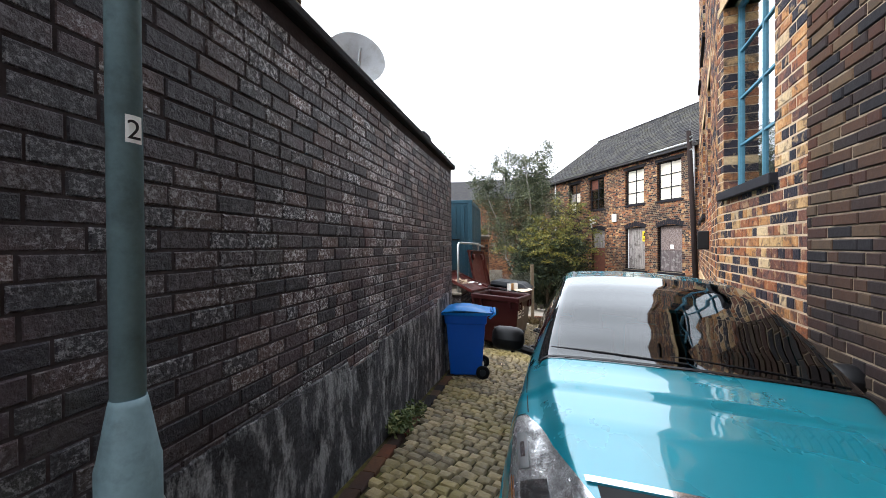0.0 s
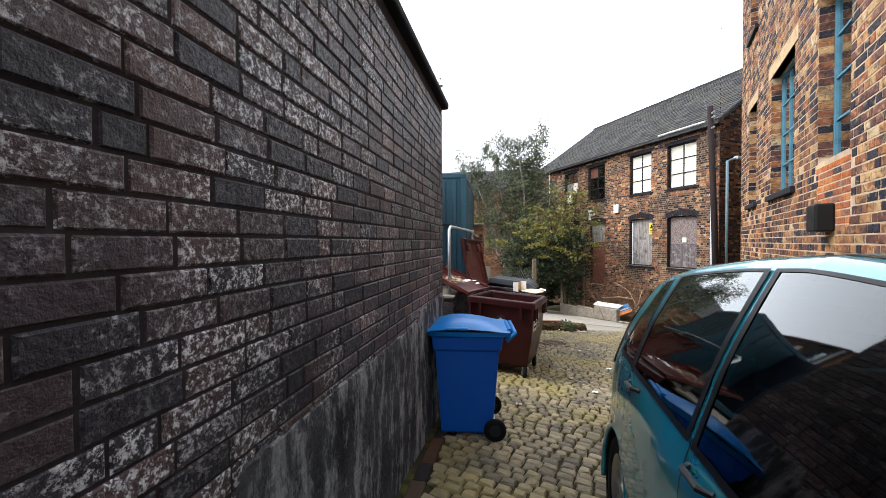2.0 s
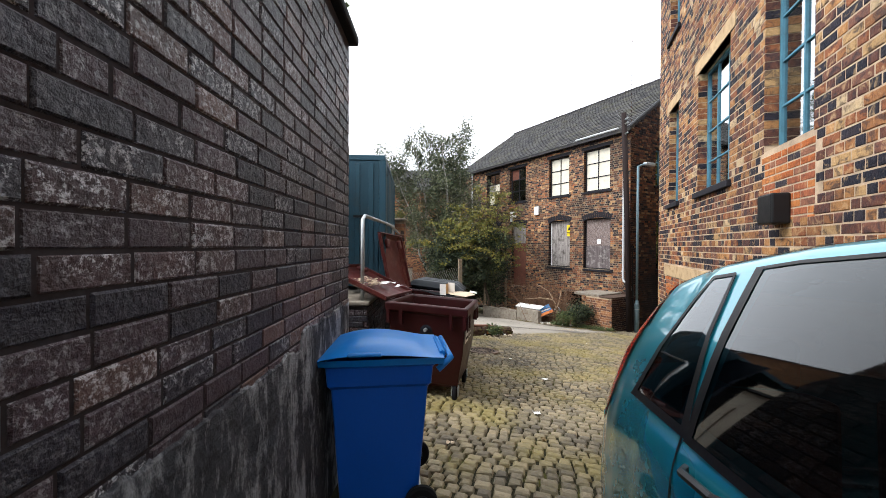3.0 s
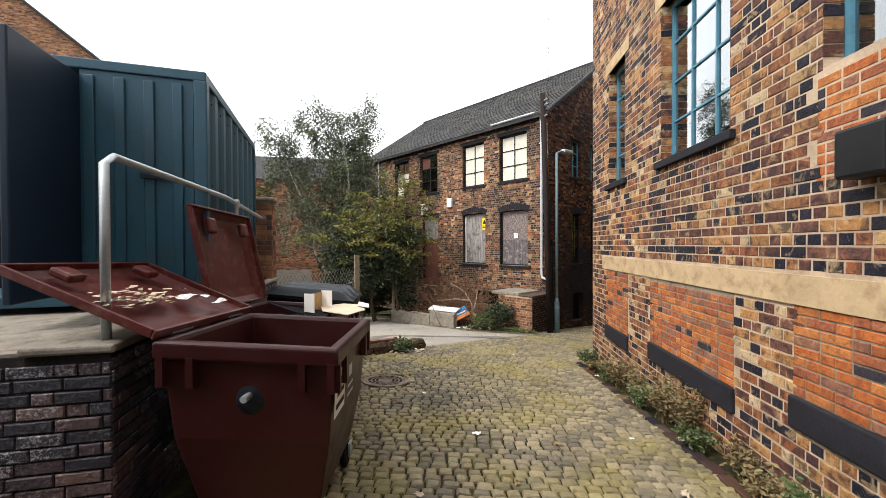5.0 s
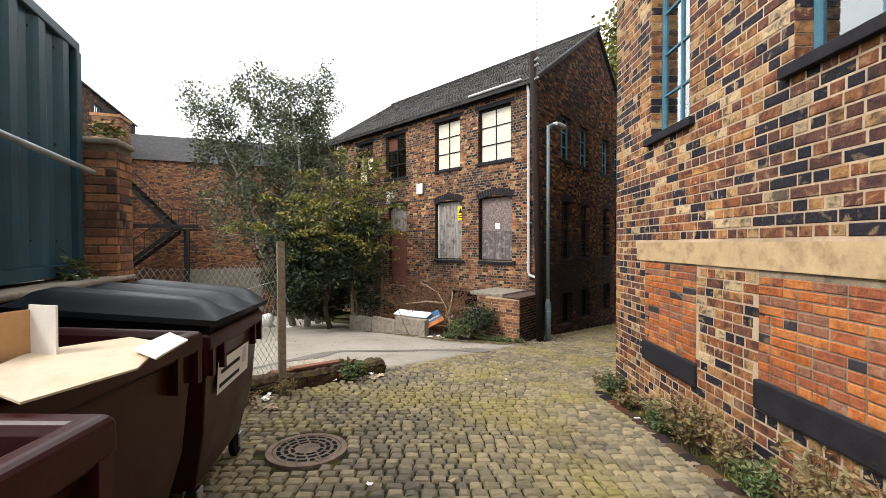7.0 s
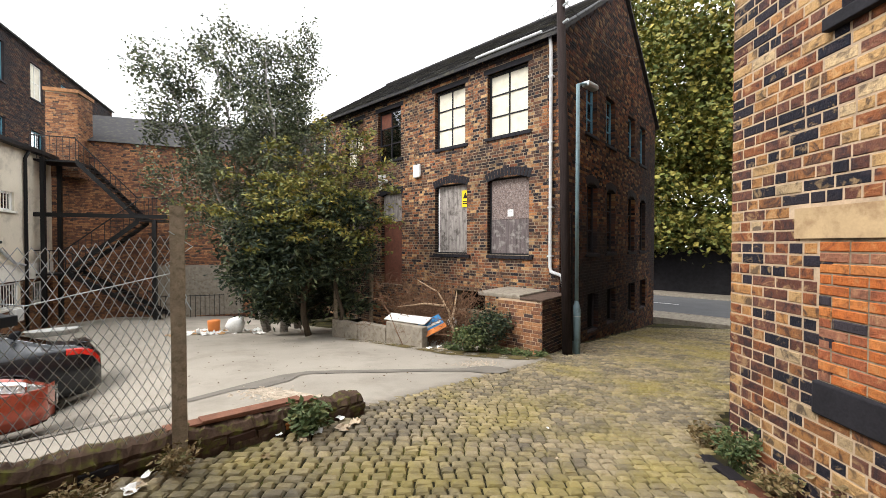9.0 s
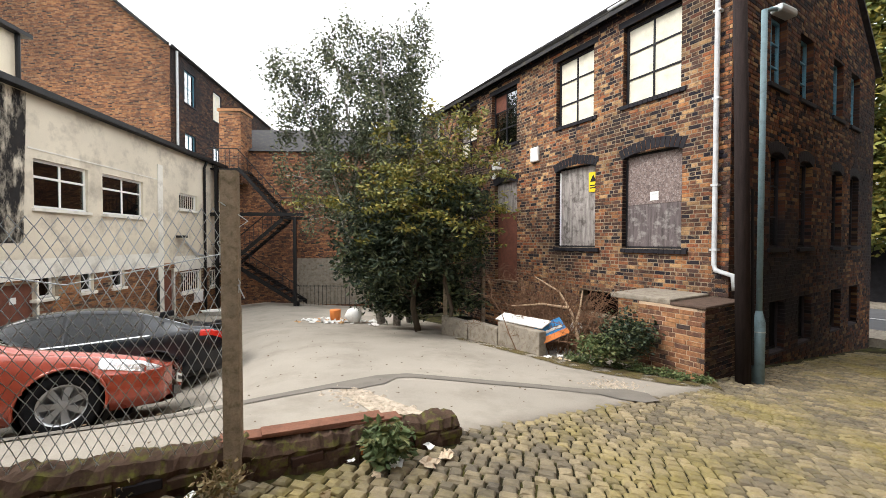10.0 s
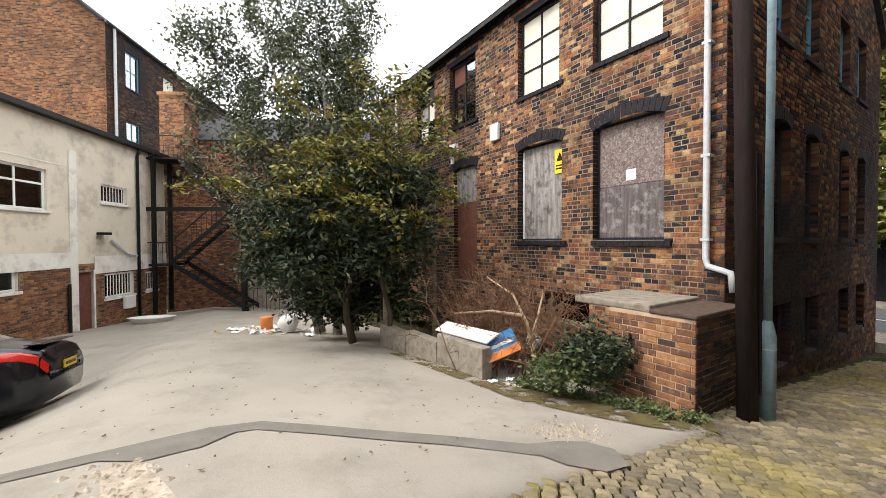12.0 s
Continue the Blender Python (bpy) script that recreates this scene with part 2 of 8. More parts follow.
# ---- mesh building ----
class Bld:
    """Gathers vertices and faces; axes() sets a wall's own axes: s along, d outwards, z up."""

    def __init__(self):
        self.v, self.f, self.extra, self.extra_name = [], [], [], "glazing_bar"
        self.axes()

    def axes(self, o=(0, 0, 0), s=(1, 0, 0), d=(0, 1, 0), z=(0, 0, 1)):
        self.o, self.a = Vector(o), (Vector(s), Vector(d), Vector(z))
        self.flip = self.a[0].cross(self.a[1]).dot(self.a[2]) < 0
        return self

    def at(self, p):
        return tuple(self.o + self.a[0] * p[0] + self.a[1] * p[1] + self.a[2] * p[2])

    def add(self, verts, faces):
        n = len(self.v)
        self.v += [self.at(p) for p in verts]
        self.f += [tuple(n + i for i in (reversed(f) if self.flip else f)) for f in faces]
        return self

    def box(self, x0, x1, y0, y1, z0, z1):
        v = [(x, y, z) for z in (z0, z1) for y in (y0, y1) for x in (x0, x1)]
        return self.add(v, [(0, 2, 3, 1), (4, 5, 7, 6), (0, 1, 5, 4), (2, 6, 7, 3), (0, 4, 6, 2), (1, 3, 7, 5)])

    def brick(self, x0, x1, z0, z1, deep, proud, cham=0.006):
        """A chamfered brick face, open at its back."""
        c = cham
        v = [(x0, -deep, z0), (x1, -deep, z0), (x1, -deep, z1), (x0, -deep, z1)]
        v += [(x0, proud - c, z0), (x1, proud - c, z0), (x1, proud - c, z1), (x0, proud - c, z1)]
        v += [(x0 + c, proud, z0 + c), (x1 - c, proud, z0 + c), (x1 - c, proud, z1 - c), (x0 + c, proud, z1 - c)]
        f = []
        for k in range(4):
            j = (k + 1) % 4
            f += [(j, k, 4 + k, 4 + j), (4 + j, 4 + k, 8 + k, 8 + j)]
        return self.add(v, f + [(11, 10, 9, 8)])

    def quad(self, a, b, c, d):
        return self.add([a, b, c, d], [(0, 1, 2, 3)])

    def prism(self, poly, y0, y1):
        """A polygon in s and z, from depth y0 to y1."""
        n = len(poly)
        v = [(x, y0, z) for x, z in poly] + [(x, y1, z) for x, z in poly]
        f = [tuple(range(n)), tuple(range(2 * n - 1, n - 1, -1))]
        f += [((k + 1) % n, k, n + k, n + (k + 1) % n) for k in range(n)]
        return self.add(v, f)

    def tube(self, pts, r, n=8, r1=None, caps=True):
        """A round bar through points; r to r1."""
        pts = [Vector(p) for p in pts]
        m = len(pts)
        v, f = [], []
        side = None
        for i, p in enumerate(pts):
            t = (pts[min(i + 1, m - 1)] - pts[max(i - 1, 0)]).normalized()
            if side is None:
                side = t.orthogonal().normalized()
            side = (side - t * side.dot(t)).normalized()
            up = t.cross(side)
            rr = r if r1 is None else r + (r1 - r) * i / (m - 1)
            v += [tuple(p + rr * (math.cos(2 * math.pi * k / n) * side + math.sin(2 * math.pi * k / n) * up)) for k in range(n)]
        for i in range(m - 1):
            for k in range(n):
                f.append((i * n + k, i * n + (k + 1) % n, (i + 1) * n + (k + 1) % n, (i + 1) * n + k))
        if caps:
            f += [tuple(range(n - 1, -1, -1)), tuple((m - 1) * n + k for k in range(n))]
        return self.add(v, f)

    def lathe(self, prof, n=20, axis=2, c=(0, 0, 0)):
        """A profile of (radius, height) turned about an axis through c."""
        v, f = [], []
        for r, h in prof:
            for k in range(n):
                a = 2 * math.pi * k / n
                p = [r * math.cos(a), r * math.sin(a)]
                p.insert(axis, h)
                v.append((p[0] + c[0], p[1] + c[1], p[2] + c[2]))
        for i in range(len(prof) - 1):
            for k in range(n):
                f.append((i * n + k, i * n + (k + 1) % n, (i + 1) * n + (k + 1) % n, (i + 1) * n + k))
        f += [tuple(range(n - 1, -1, -1)), tuple((len(prof) - 1) * n + k for k in range(n))]
        return self.add(v, f)

    def grid(self, rows, close=False):
        """A surface through rows of points."""
        m, n = len(rows), len(rows[0])
        f = [(i * n + k, i * n + k + 1, (i + 1) * n + k + 1, (i + 1) * n + k) for i in range(m - 1) for k in range(n - 1)]
        return self.add([p for r in rows for p in r], f)

    def mesh(self, name, mat, smooth=False, base=None):
        me = bpy.data.meshes.new(name)
        vs = self.v if base is None else [(x - base[0], y - base[1], z - base[2]) for x, y, z in self.v]
        me.from_pydata(vs, [], self.f)
        if mat:
            me.materials.append(MATS[mat])
        if smooth:
            me.polygons.foreach_set("use_smooth", [True] * len(me.polygons))
        me.update()
        return me


def bevel(ob, width=0.01, seg=2):
    md = ob.modifiers.new("bevel", "BEVEL")
    md.width, md.segments, md.limit_method, md.angle_limit = width, seg, "ANGLE", radians(40)
    return ob


def base_of(parent):
    """Where a thing's origin stands, through its parents."""
    p = Vector((0, 0, 0))
    while parent is not None:
        p += parent.location
        parent = parent.parent
    return p


def part(name, b, mat, parent, label="", smooth=False, bev=0.0):
    ob = new(name, b.mesh(name, mat, smooth, base_of(parent)))
    ob.parent = parent
    if label:
        ob["label"] = label
    for k, e in enumerate(b.extra):
        part(b.extra_name, e, mat, ob)
    return bevel(ob, bev) if bev else ob


def thing(name, loc, label, category, group="", kind=""):
    ob = new(name)
    ob.empty_display_size = 0.1
    ob.location = loc
    return tagged(ob, label, category, group, kind)


def solo(name, b, mat, label, category, group="", kind="", smooth=False, bev=0.0):
    xs = np.array(b.v)
    base = Vector((float(xs[:, 0].mean()), float(xs[:, 1].mean()), float(xs[:, 2].min())))
    ob = new(name, b.mesh(name, mat, smooth, base))
    ob.location = base
    tagged(ob, label, category, group, kind)
    return bevel(ob, bev) if bev else ob


def structure(name, b, mat, label, category="", smooth=False):
    return tagged(new(name, b.mesh(name, mat, smooth)), label, category or name.split("_")[0], kind="structure")


# ---- the lie of the land ----
E0, EU, EN = Vector((4.7, 13.4)), Vector((0.970, 0.243)), Vector((-0.243, 0.970))


def ground(x, y):
    """Height of the ground: the lane falls evenly; the yard beyond the setts' edge falls to its far side."""
    x, y = max(-12.0, min(26.0, x)), max(-6.0, min(36.0, y))
    lane = -0.0824 * x - 0.0692 * y - 0.0486
    q = Vector((x, y)) - E0
    d, e = max(0.0, q.dot(EN)), max(-8.0, min(4.8, q.dot(EU)))
    m, k, n = min(d, 3.5), min(max(d - 3.5, 0.0), 7.0), max(d - 10.5, 0.0)
    ease = lambda v: v * v * (3 - 2 * v)
    clip = lambda v: max(0.0, min(1.0, v))
    dip = 0.42 * ease(clip((d - 1.4) / 1.9)) * ease(clip((-0.9 - e) / 1.6)) * ease(clip((10.5 - d) / 3.5))
    return lane + m * (-0.0071 + 0.029 * min(e, 0.0)) - k * (0.055 + 0.024 * clip(-e / 2)) - 0.034 * n - dip


def yard(e, d):
    """A point of the yard, e along the setts' edge and d behind it."""
    p = E0 + EU * e + EN * d
    return p.x, p.y

# ---- walls of brick ----
def unit(x, y):
    n = math.hypot(x, y)
    return (x / n, y / n, 0)


LATER = []  # brick courses, laid last


class Wall:
    """A solid brick wall with openings, its own axes: s along, out of the face, z up."""

    def __init__(self, name, parent, o, s, n, length, z0, z1, holes, brick, mortar, thick=0.34, peak=None, near=None, headers=0.35, stop=None, label="", first=0.0, struct=False, label_cat="wall", joint=0.01, proud=0.009, bond=False, pitch=0.075):
        self.joint, self.proud, self.bond, self.pitch = joint, proud, bond, pitch
        self.o, self.s, self.n, self.holes = (o[0], o[1], 0), s, n, holes
        self.len, self.z0, self.z1, self.peak, self.brick, self.near, self.headers, self.first = length, z0, z1, peak, brick, near, headers, first
        self.stop = stop
        b = Bld().axes(self.o, s, n)
        ss = sorted({first, length, *(h[0] for h in holes), *(h[1] for h in holes)})
        zz = sorted({z0, z1, *(h[2] for h in holes), *(h[3] for h in holes)})
        ss, zz = [v for v in ss if first <= v <= length], [v for v in zz if z0 <= v <= z1]
        for a0, a1 in zip(ss, ss[1:]):
            for c0, c1 in zip(zz, zz[1:]):
                if not any(h[0] <= a0 and a1 <= h[1] and h[2] <= c0 and c1 <= h[3] for h in holes):
                    b.quad((a0, 0, c0), (a0, 0, c1), (a1, 0, c1), (a1, 0, c0))
                    b.quad((a0, -thick, c0), (a1, -thick, c0), (a1, -thick, c1), (a0, -thick, c1))
        for h0, h1, k0, k1 in [h[:4] for h in holes]:
            for p, q in (((h0, k0), (h0, k1)), ((h1, k1), (h1, k0)), ((h0, k1), (h1, k1)), ((h1, k0), (h0, k0))):
                b.quad((p[0], 0, p[1]), (p[0], -thick, p[1]), (q[0], -thick, q[1]), (q[0], 0, q[1]))
        for a in (first, length):
            b.quad((a, 0, z0), (a, -thick, z0), (a, -thick, z1), (a, 0, z1))
        if peak:
            b.prism([(first, z1), peak, (length, z1)], -thick, 0)
        else:
            b.quad((first, 0, z1), (length, 0, z1), (length, -thick, z1), (first, -thick, z1))
        if struct:
            self.ob = structure(name, b, mortar, label, label_cat)
        else:
            self.ob = part(name, b, mortar, parent, label)
        LATER.append(self)

    def top(self, s):
        if not self.peak:
            return self.z1
        ps, pz = self.peak
        k = (s - self.first) / (ps - self.first) if s < ps else (self.length_left(s)) / (self.len - ps)
        return self.z1 + (pz - self.z1) * k

    def length_left(self, s):
        return self.len - s

    def lay(self, seed):
        rnd = random.Random(seed)
        rest, singles, shared = Bld().axes(self.o, self.s, self.n), 0, {}
        far = self.peak[1] if self.peak else self.z1
        rows = int((far - self.z0) / self.pitch)
        for r in range(rows):
            za = self.z0 + r * self.pitch
            zb = za + self.pitch - self.joint
            spans = [(self.first, self.len)]
            for h in self.holes:
                if h[2] < zb - 0.01 and h[3] > za + 0.01:
                    spans = [t for a, c in spans for t in ((a, min(c, h[0])), (max(a, h[1]), c)) if t[1] - t[0] > 0.03]
            for a, c in spans:
                s = a + (0.0 if r % 2 else 0.05)
                if s > a + 0.03:
                    self.one(rest, rnd, a, s - 0.01, za, zb)
                while s < c - 0.03:
                    w = 0.1025 if rnd.random() < ((0.9 if r % 2 else 0.08) if self.bond else self.headers) else 0.215
                    w = min(w + rnd.uniform(-0.006, 0.006), c - s)
                    if c - s - w < 0.06:
                        w = c - s
                    if (zb <= self.top(s) and zb <= self.top(s + w)) and not (self.stop and self.stop(s + w / 2, za)):
                        nr = self.near
                        if nr and singles < 300 and nr[0] < s < nr[1] and nr[2] < za < nr[3] and w > 0.05:
                            self.single(rnd, s, w, za, shared)
                            singles += 1
                        else:
                            self.one(rest, rnd, s, s + w, za, zb)
                    s += w + self.joint
        ob = part("brickwork", rest, self.brick, self.ob)
        ob["kind"] = "stuff"

    def one(self, b, rnd, x0, x1, z0, z1):
        j = rnd.uniform(-0.003, 0.003)
        if x1 - x0 > 0.025:
            b.brick(x0, x1, z0 + j * 0.5, z1 + j * 0.5, 0.0, self.proud + rnd.uniform(-0.45, 0.5) * self.proud)

    def single(self, rnd, s, w, za, shared):
        """A brick as an object of its own; alike bricks share a mesh."""
        key = (round(w, 2), rnd.randrange(3))
        if key not in shared:
            b = Bld().axes((0, 0, 0), self.s, self.n)
            b.brick(-key[0] / 2, key[0] / 2, (self.joint - self.pitch) / 2, (self.pitch - self.joint) / 2, 0.012, self.proud * (0.65 + 0.4 * key[1]))
            shared[key] = b.mesh("brick", self.brick + "_single")
        ob = new("brick", shared[key])
        ob.parent = self.ob
        m = Vector(self.o) + Vector(self.s) * (s + w / 2) + Vector((0, 0, za + (self.pitch - self.joint) / 2))
        ob.location = m - base_of(self.ob)


def frame_on(wall):
    return Bld().axes(wall.o, wall.s, wall.n)


def sill(wall, parent, s0, s1, z, mat="stone_sill", over=0.08, proud=0.06, h=0.09):
    b = frame_on(wall).box(s0 - over, s1 + over, -0.1, proud, z - h, z)
    return part("window_sill", b, mat, parent, bev=0.008)


def bars(wall, s0, s1, z0, z1, cols, rows, deep, w=0.045, bw=0.022, thick=0.05):
    """A window frame with its glazing bars, as one mesh."""
    b = frame_on(wall)
    v = [(x, y, z) for y in (-deep - thick, -deep) for x, z in ((s0, z0), (s1, z0), (s1, z1), (s0, z1), (s0 + w, z0 + w), (s1 - w, z0 + w), (s1 - w, z1 - w), (s0 + w, z1 - w))]
    f = []
    for k in range(4):
        n = (k + 1) % 4
        f += [(8 + k, 8 + n, 12 + n, 12 + k), (4 + k, 4 + n, n, k), (k, n, 8 + n, 8 + k), (12 + k, 12 + n, 4 + n, 4 + k)]
    b.add(v, f)
    for k in range(1, cols):
        m = s0 + (s1 - s0) * k / cols
        b.extra.append(frame_on(wall).box(m - bw / 2, m + bw / 2, -deep - thick * 0.8, -deep - 0.004, z0 + w, z1 - w))
    for k in range(1, rows):
        m = z0 + (z1 - z0) * k / rows
        b.extra.append(frame_on(wall).box(s0 + w, s1 - w, -deep - thick * 0.8 + 0.003, -deep - 0.008, m - bw / 2, m + bw / 2))
    return b


def panes(wall, parent, s0, s1, z0, z1, cols, rows, deep, mat, skip=(), alt=None):
    """One pane a light, each its own object."""
    for i in range(cols):
        for j in range(rows):
            if (i, j) in skip:
                continue
            a0, a1 = s0 + (s1 - s0) * i / cols, s0 + (s1 - s0) * (i + 1) / cols
            c0, c1 = z0 + (z1 - z0) * j / rows, z0 + (z1 - z0) * (j + 1) / rows
            b = frame_on(wall).box(a0 + 0.008, a1 - 0.008, -deep - 0.006, -deep, c0 + 0.008, c1 - 0.008)
            ob = part("pane", b, alt[(i, j)] if alt and (i, j) in alt else mat, parent)
            ob.visible_shadow = False


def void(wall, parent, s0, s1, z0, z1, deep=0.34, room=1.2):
    """A dark room behind an opening; its shade is put into a near-black lining."""
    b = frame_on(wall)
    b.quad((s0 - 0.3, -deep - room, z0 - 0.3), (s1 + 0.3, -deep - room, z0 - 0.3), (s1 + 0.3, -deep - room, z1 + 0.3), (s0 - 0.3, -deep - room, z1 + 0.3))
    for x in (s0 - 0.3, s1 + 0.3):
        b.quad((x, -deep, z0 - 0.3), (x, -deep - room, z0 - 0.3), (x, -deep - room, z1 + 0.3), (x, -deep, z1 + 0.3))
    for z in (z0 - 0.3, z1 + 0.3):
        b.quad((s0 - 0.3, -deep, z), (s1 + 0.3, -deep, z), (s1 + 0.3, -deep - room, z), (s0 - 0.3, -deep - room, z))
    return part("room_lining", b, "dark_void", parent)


def arch(wall, parent, s0, s1, z, rise, mat, n=12, h=0.22):
    """A shallow arch of bricks on edge over an opening, each its own object."""
    half, mid = (s1 - s0) / 2 + 0.02, (s0 + s1) / 2
    rad = (half * half + rise * rise) / (2 * rise)
    a0 = math.asin(half / rad)
    for k in range(n):
        t0, t1 = -a0 + 2 * a0 * k / n + 0.004, -a0 + 2 * a0 * (k + 1) / n - 0.004
        pts = [(mid + r * math.sin(t), z - rad + rise + r * math.cos(t)) for r, t in ((rad, t0), (rad, t1), (rad + h, t1), (rad + h, t0))]
        b = frame_on(wall).prism(pts, -0.10, 0.014)
        part("arch_brick", b, mat, parent)


def jambs(wall, mat, parent, deep=0.125):
    """Brick ends that line the sides of a wall's openings."""
    b, rnd = frame_on(wall), random.Random(6)
    for h0, h1, k0, k1 in [h[:4] for h in wall.holes]:
        for r in range(int((wall.z1 - wall.z0) / wall.pitch)):
            z = wall.z0 + r * wall.pitch
            if k0 - 0.01 < z and z + wall.pitch - wall.joint < k1 + 0.01:
                for x in (h0, h1 - 0.006):
                    b.box(x, x + 0.006, -deep, 0.002 + rnd.uniform(0, 0.002), z, z + wall.pitch - wall.joint)
    part("jamb_brickwork", b, mat, parent)["kind"] = "stuff"


# ---- ground sheet, lane, yard, street ----
def sheet(xs, ys, f):
    return Bld().grid([[f(x, y) for x in xs] for y in ys])


def steps(marks, n):
    out = []
    for a, c in zip(marks, marks[1:]):
        out += [a + (c - a) * k / n for k in range(n)]
    return out + [marks[-1]]


gx = [-600, -150, -40] + steps([-14, 0, 12, 30], 24) + [60, 150, 600]
gy = [-600, -150, -40] + steps([-8, 8, 22, 40], 24) + [80, 200, 600]
structure("ground", sheet(gx, gy, lambda x, y: (x, y, ground(x, y) - 0.028)), "joint_soil", "dark damp soil between the setts and round the yard")
es, ds = steps([-13.5, -4, 4.75], 20), [0.0] + steps([0.015, 6, 24], 24)
yb = Bld().grid([[(*yard(e, d), ground(*yard(e, d)) + 0.006 * noise.noise((e, d, 0)) - (0.05 if d == 0 else 0)) for e in es] for d in ds])
structure("yard_paving", yb, "asphalt", "worn pale grey asphalt of the back yard", "paving", smooth=True)


def ribbon(pts, widths, lift=0.008):
    rows = []
    for i, (x, y) in enumerate(pts):
        a, c = pts[max(i - 1, 0)], pts[min(i + 1, len(pts) - 1)]
        t = Vector((c[0] - a[0], c[1] - a[1])).normalized()
        w = widths[i]
        rows.append([(x - t.y * k * w, y + t.x * k * w, ground(x - t.y * k * w, y + t.x * k * w) + lift) for k in (-0.5, 0, 0.5)])
    return Bld().grid(rows)


# ---- left boundary wall ----
LS, LN = unit(0.238, 1), unit(1, -0.238)
LO = (-1.355, 0)
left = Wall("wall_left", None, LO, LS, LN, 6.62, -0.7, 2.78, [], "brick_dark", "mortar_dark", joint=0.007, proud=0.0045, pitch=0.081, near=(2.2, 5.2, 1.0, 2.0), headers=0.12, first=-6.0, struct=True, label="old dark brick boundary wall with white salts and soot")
cope = frame_on(left).box(-6.0, 6.68, -0.36, 0.07, 2.78, 2.86)
part("coping", cope, "coping", left.ob, bev=0.02)
# the end of the wall turns away from the lane
lend = Vector((*LO, 0)) + Vector(LS) * 6.62
Wall("wall_left_end", None, (lend.x, lend.y), (-LN[0], -LN[1], 0), LS, 4.0, -0.9, 2.78, [], "brick_dark", "mortar_dark", headers=0.2, struct=True, first=0.34, label="sooty brick end of the boundary wall")

# ---- right-hand workshop ----
RS, RN = unit(0.65, 1), unit(-1, 0.65)
RO = (0.377, 0)
shop = thing("brick_workshop", (5.2, 7.4, ground(5.2, 7.4)), "tall multicoloured brick workshop with blue steel windows and a stone band", "building")
WIN_R = [(8.62, 9.95, 2.06, 4.02), (11.12, 11.86, 2.06, 4.02), (6.78, 7.68, 2.2, 4.1), (8.62, 9.95, 5.5, 7.2), (11.12, 11.86, 5.5, 7.2), (6.78, 7.68, 5.5, 7.2)]
PAN = [(8.56, 10.24, -0.30, 0.57), (11.0, 11.98, -0.42, 0.57), (6.0, 7.9, -0.1, 0.62)]
BAND = (5.6, 12.16, 0.57, 0.79)
in_panel = lambda s, z: (BAND[2] - 0.06 < z < BAND[3] and BAND[0] < s < BAND[1]) or any(p[0] < s < p[1] and p[2] - 0.3 < z < p[3] + 0.02 for p in PAN) or (6.74 < s < 7.72 and 1.38 < z < 2.2)
rwall = Wall("wall", shop, RO, RS, RN, 12.8, -2.0, 8.6, WIN_R, "brick_right", "mortar_pale", joint=0.012, proud=0.005, bond=True, pitch=0.091, near=(8.5, 11.5, 0.9, 1.65), first=5.26, stop=in_panel, label="wall of brown, buff and blue-black bricks")
BO = Vector((*RO, 0)) + Vector(RS) * 5.26
NS, NN = unit(-0.371, -0.928), unit(-0.928, 0.371)
WIN_N = [(0.22, 1.5, 2.06, 4.1), (0.22, 1.5, 5.5, 7.2)]
nwall = Wall("wall", shop, (BO.x, BO.y), NS, NN, 2.0, -0.9, 8.6, WIN_N, "brick_right", "mortar_pale", joint=0.012, proud=0.005, bond=True, pitch=0.091, first=0.0, near=(0.0, 1.9, 0.9, 1.6))
JO = Vector((BO.x, BO.y, 0)) + Vector(NS) * 2.0
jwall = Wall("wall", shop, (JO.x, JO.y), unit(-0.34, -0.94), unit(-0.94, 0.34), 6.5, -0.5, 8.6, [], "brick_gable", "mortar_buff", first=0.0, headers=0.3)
CO = Vector((*RO, 0)) + Vector(RS) * 12.8
ewall = Wall("wall", shop, (CO.x, CO.y), unit(0.96, 0.28), unit(-0.28, 0.96), 12.0, -2.9, 8.6, [], "brick_right", "mortar_pale", joint=0.012, proud=0.005, bond=True, pitch=0.091, first=0.0)
b = Bld()
b.add([(CO.x, CO.y, 8.6), (CO.x + 11.5, CO.y + 3.3, 8.6), (16, -4, 8.6), (BO.x, BO.y, 8.6), (0.5, -4, 8.6)], [(0, 3, 4, 2, 1)])
part("roof", b, "slate", shop)
part("stone_band", frame_on(rwall).box(5.6, 12.16, -0.02, 0.02, 0.57, 0.79), "stone_band", rwall.ob, "sandstone string course")
for s0, s1, z0, z1 in PAN:
    p = part("brick_panel", frame_on(rwall).box(s0, s1, -0.02, 0.001, z0 - 0.28, z1), "mortar_buff", rwall.ob, "orange brick infill of a blocked opening")
    rb, rnd = frame_on(rwall), random.Random(int(s0 * 10))
    z = z0
    while z < z1 - 0.05:
        s = s0 + (0 if int(z * 100) % 2 else -0.0)
        while s < s1 - 0.03:
            w = min(rnd.choice((0.215, 0.215, 0.1025)), s1 - s)
            rb.brick(s, s + w, z, z + 0.065, 0, 0.008 + rnd.uniform(-0.003, 0.003))
            s += w + 0.01
        z += 0.075
    part("brickwork", rb, "brick_orange", p)["kind"] = "stuff"
    part("plinth_block", frame_on(rwall).box(s0 - 0.02, s1 + 0.02, -0.02, 0.035, z0 - 0.24, z0 - 0.005), "stone_sill", p, "blue-black engineering brick sill", bev=0.015)
infill = frame_on(rwall)
rnd = random.Random(5)
z = 1.4
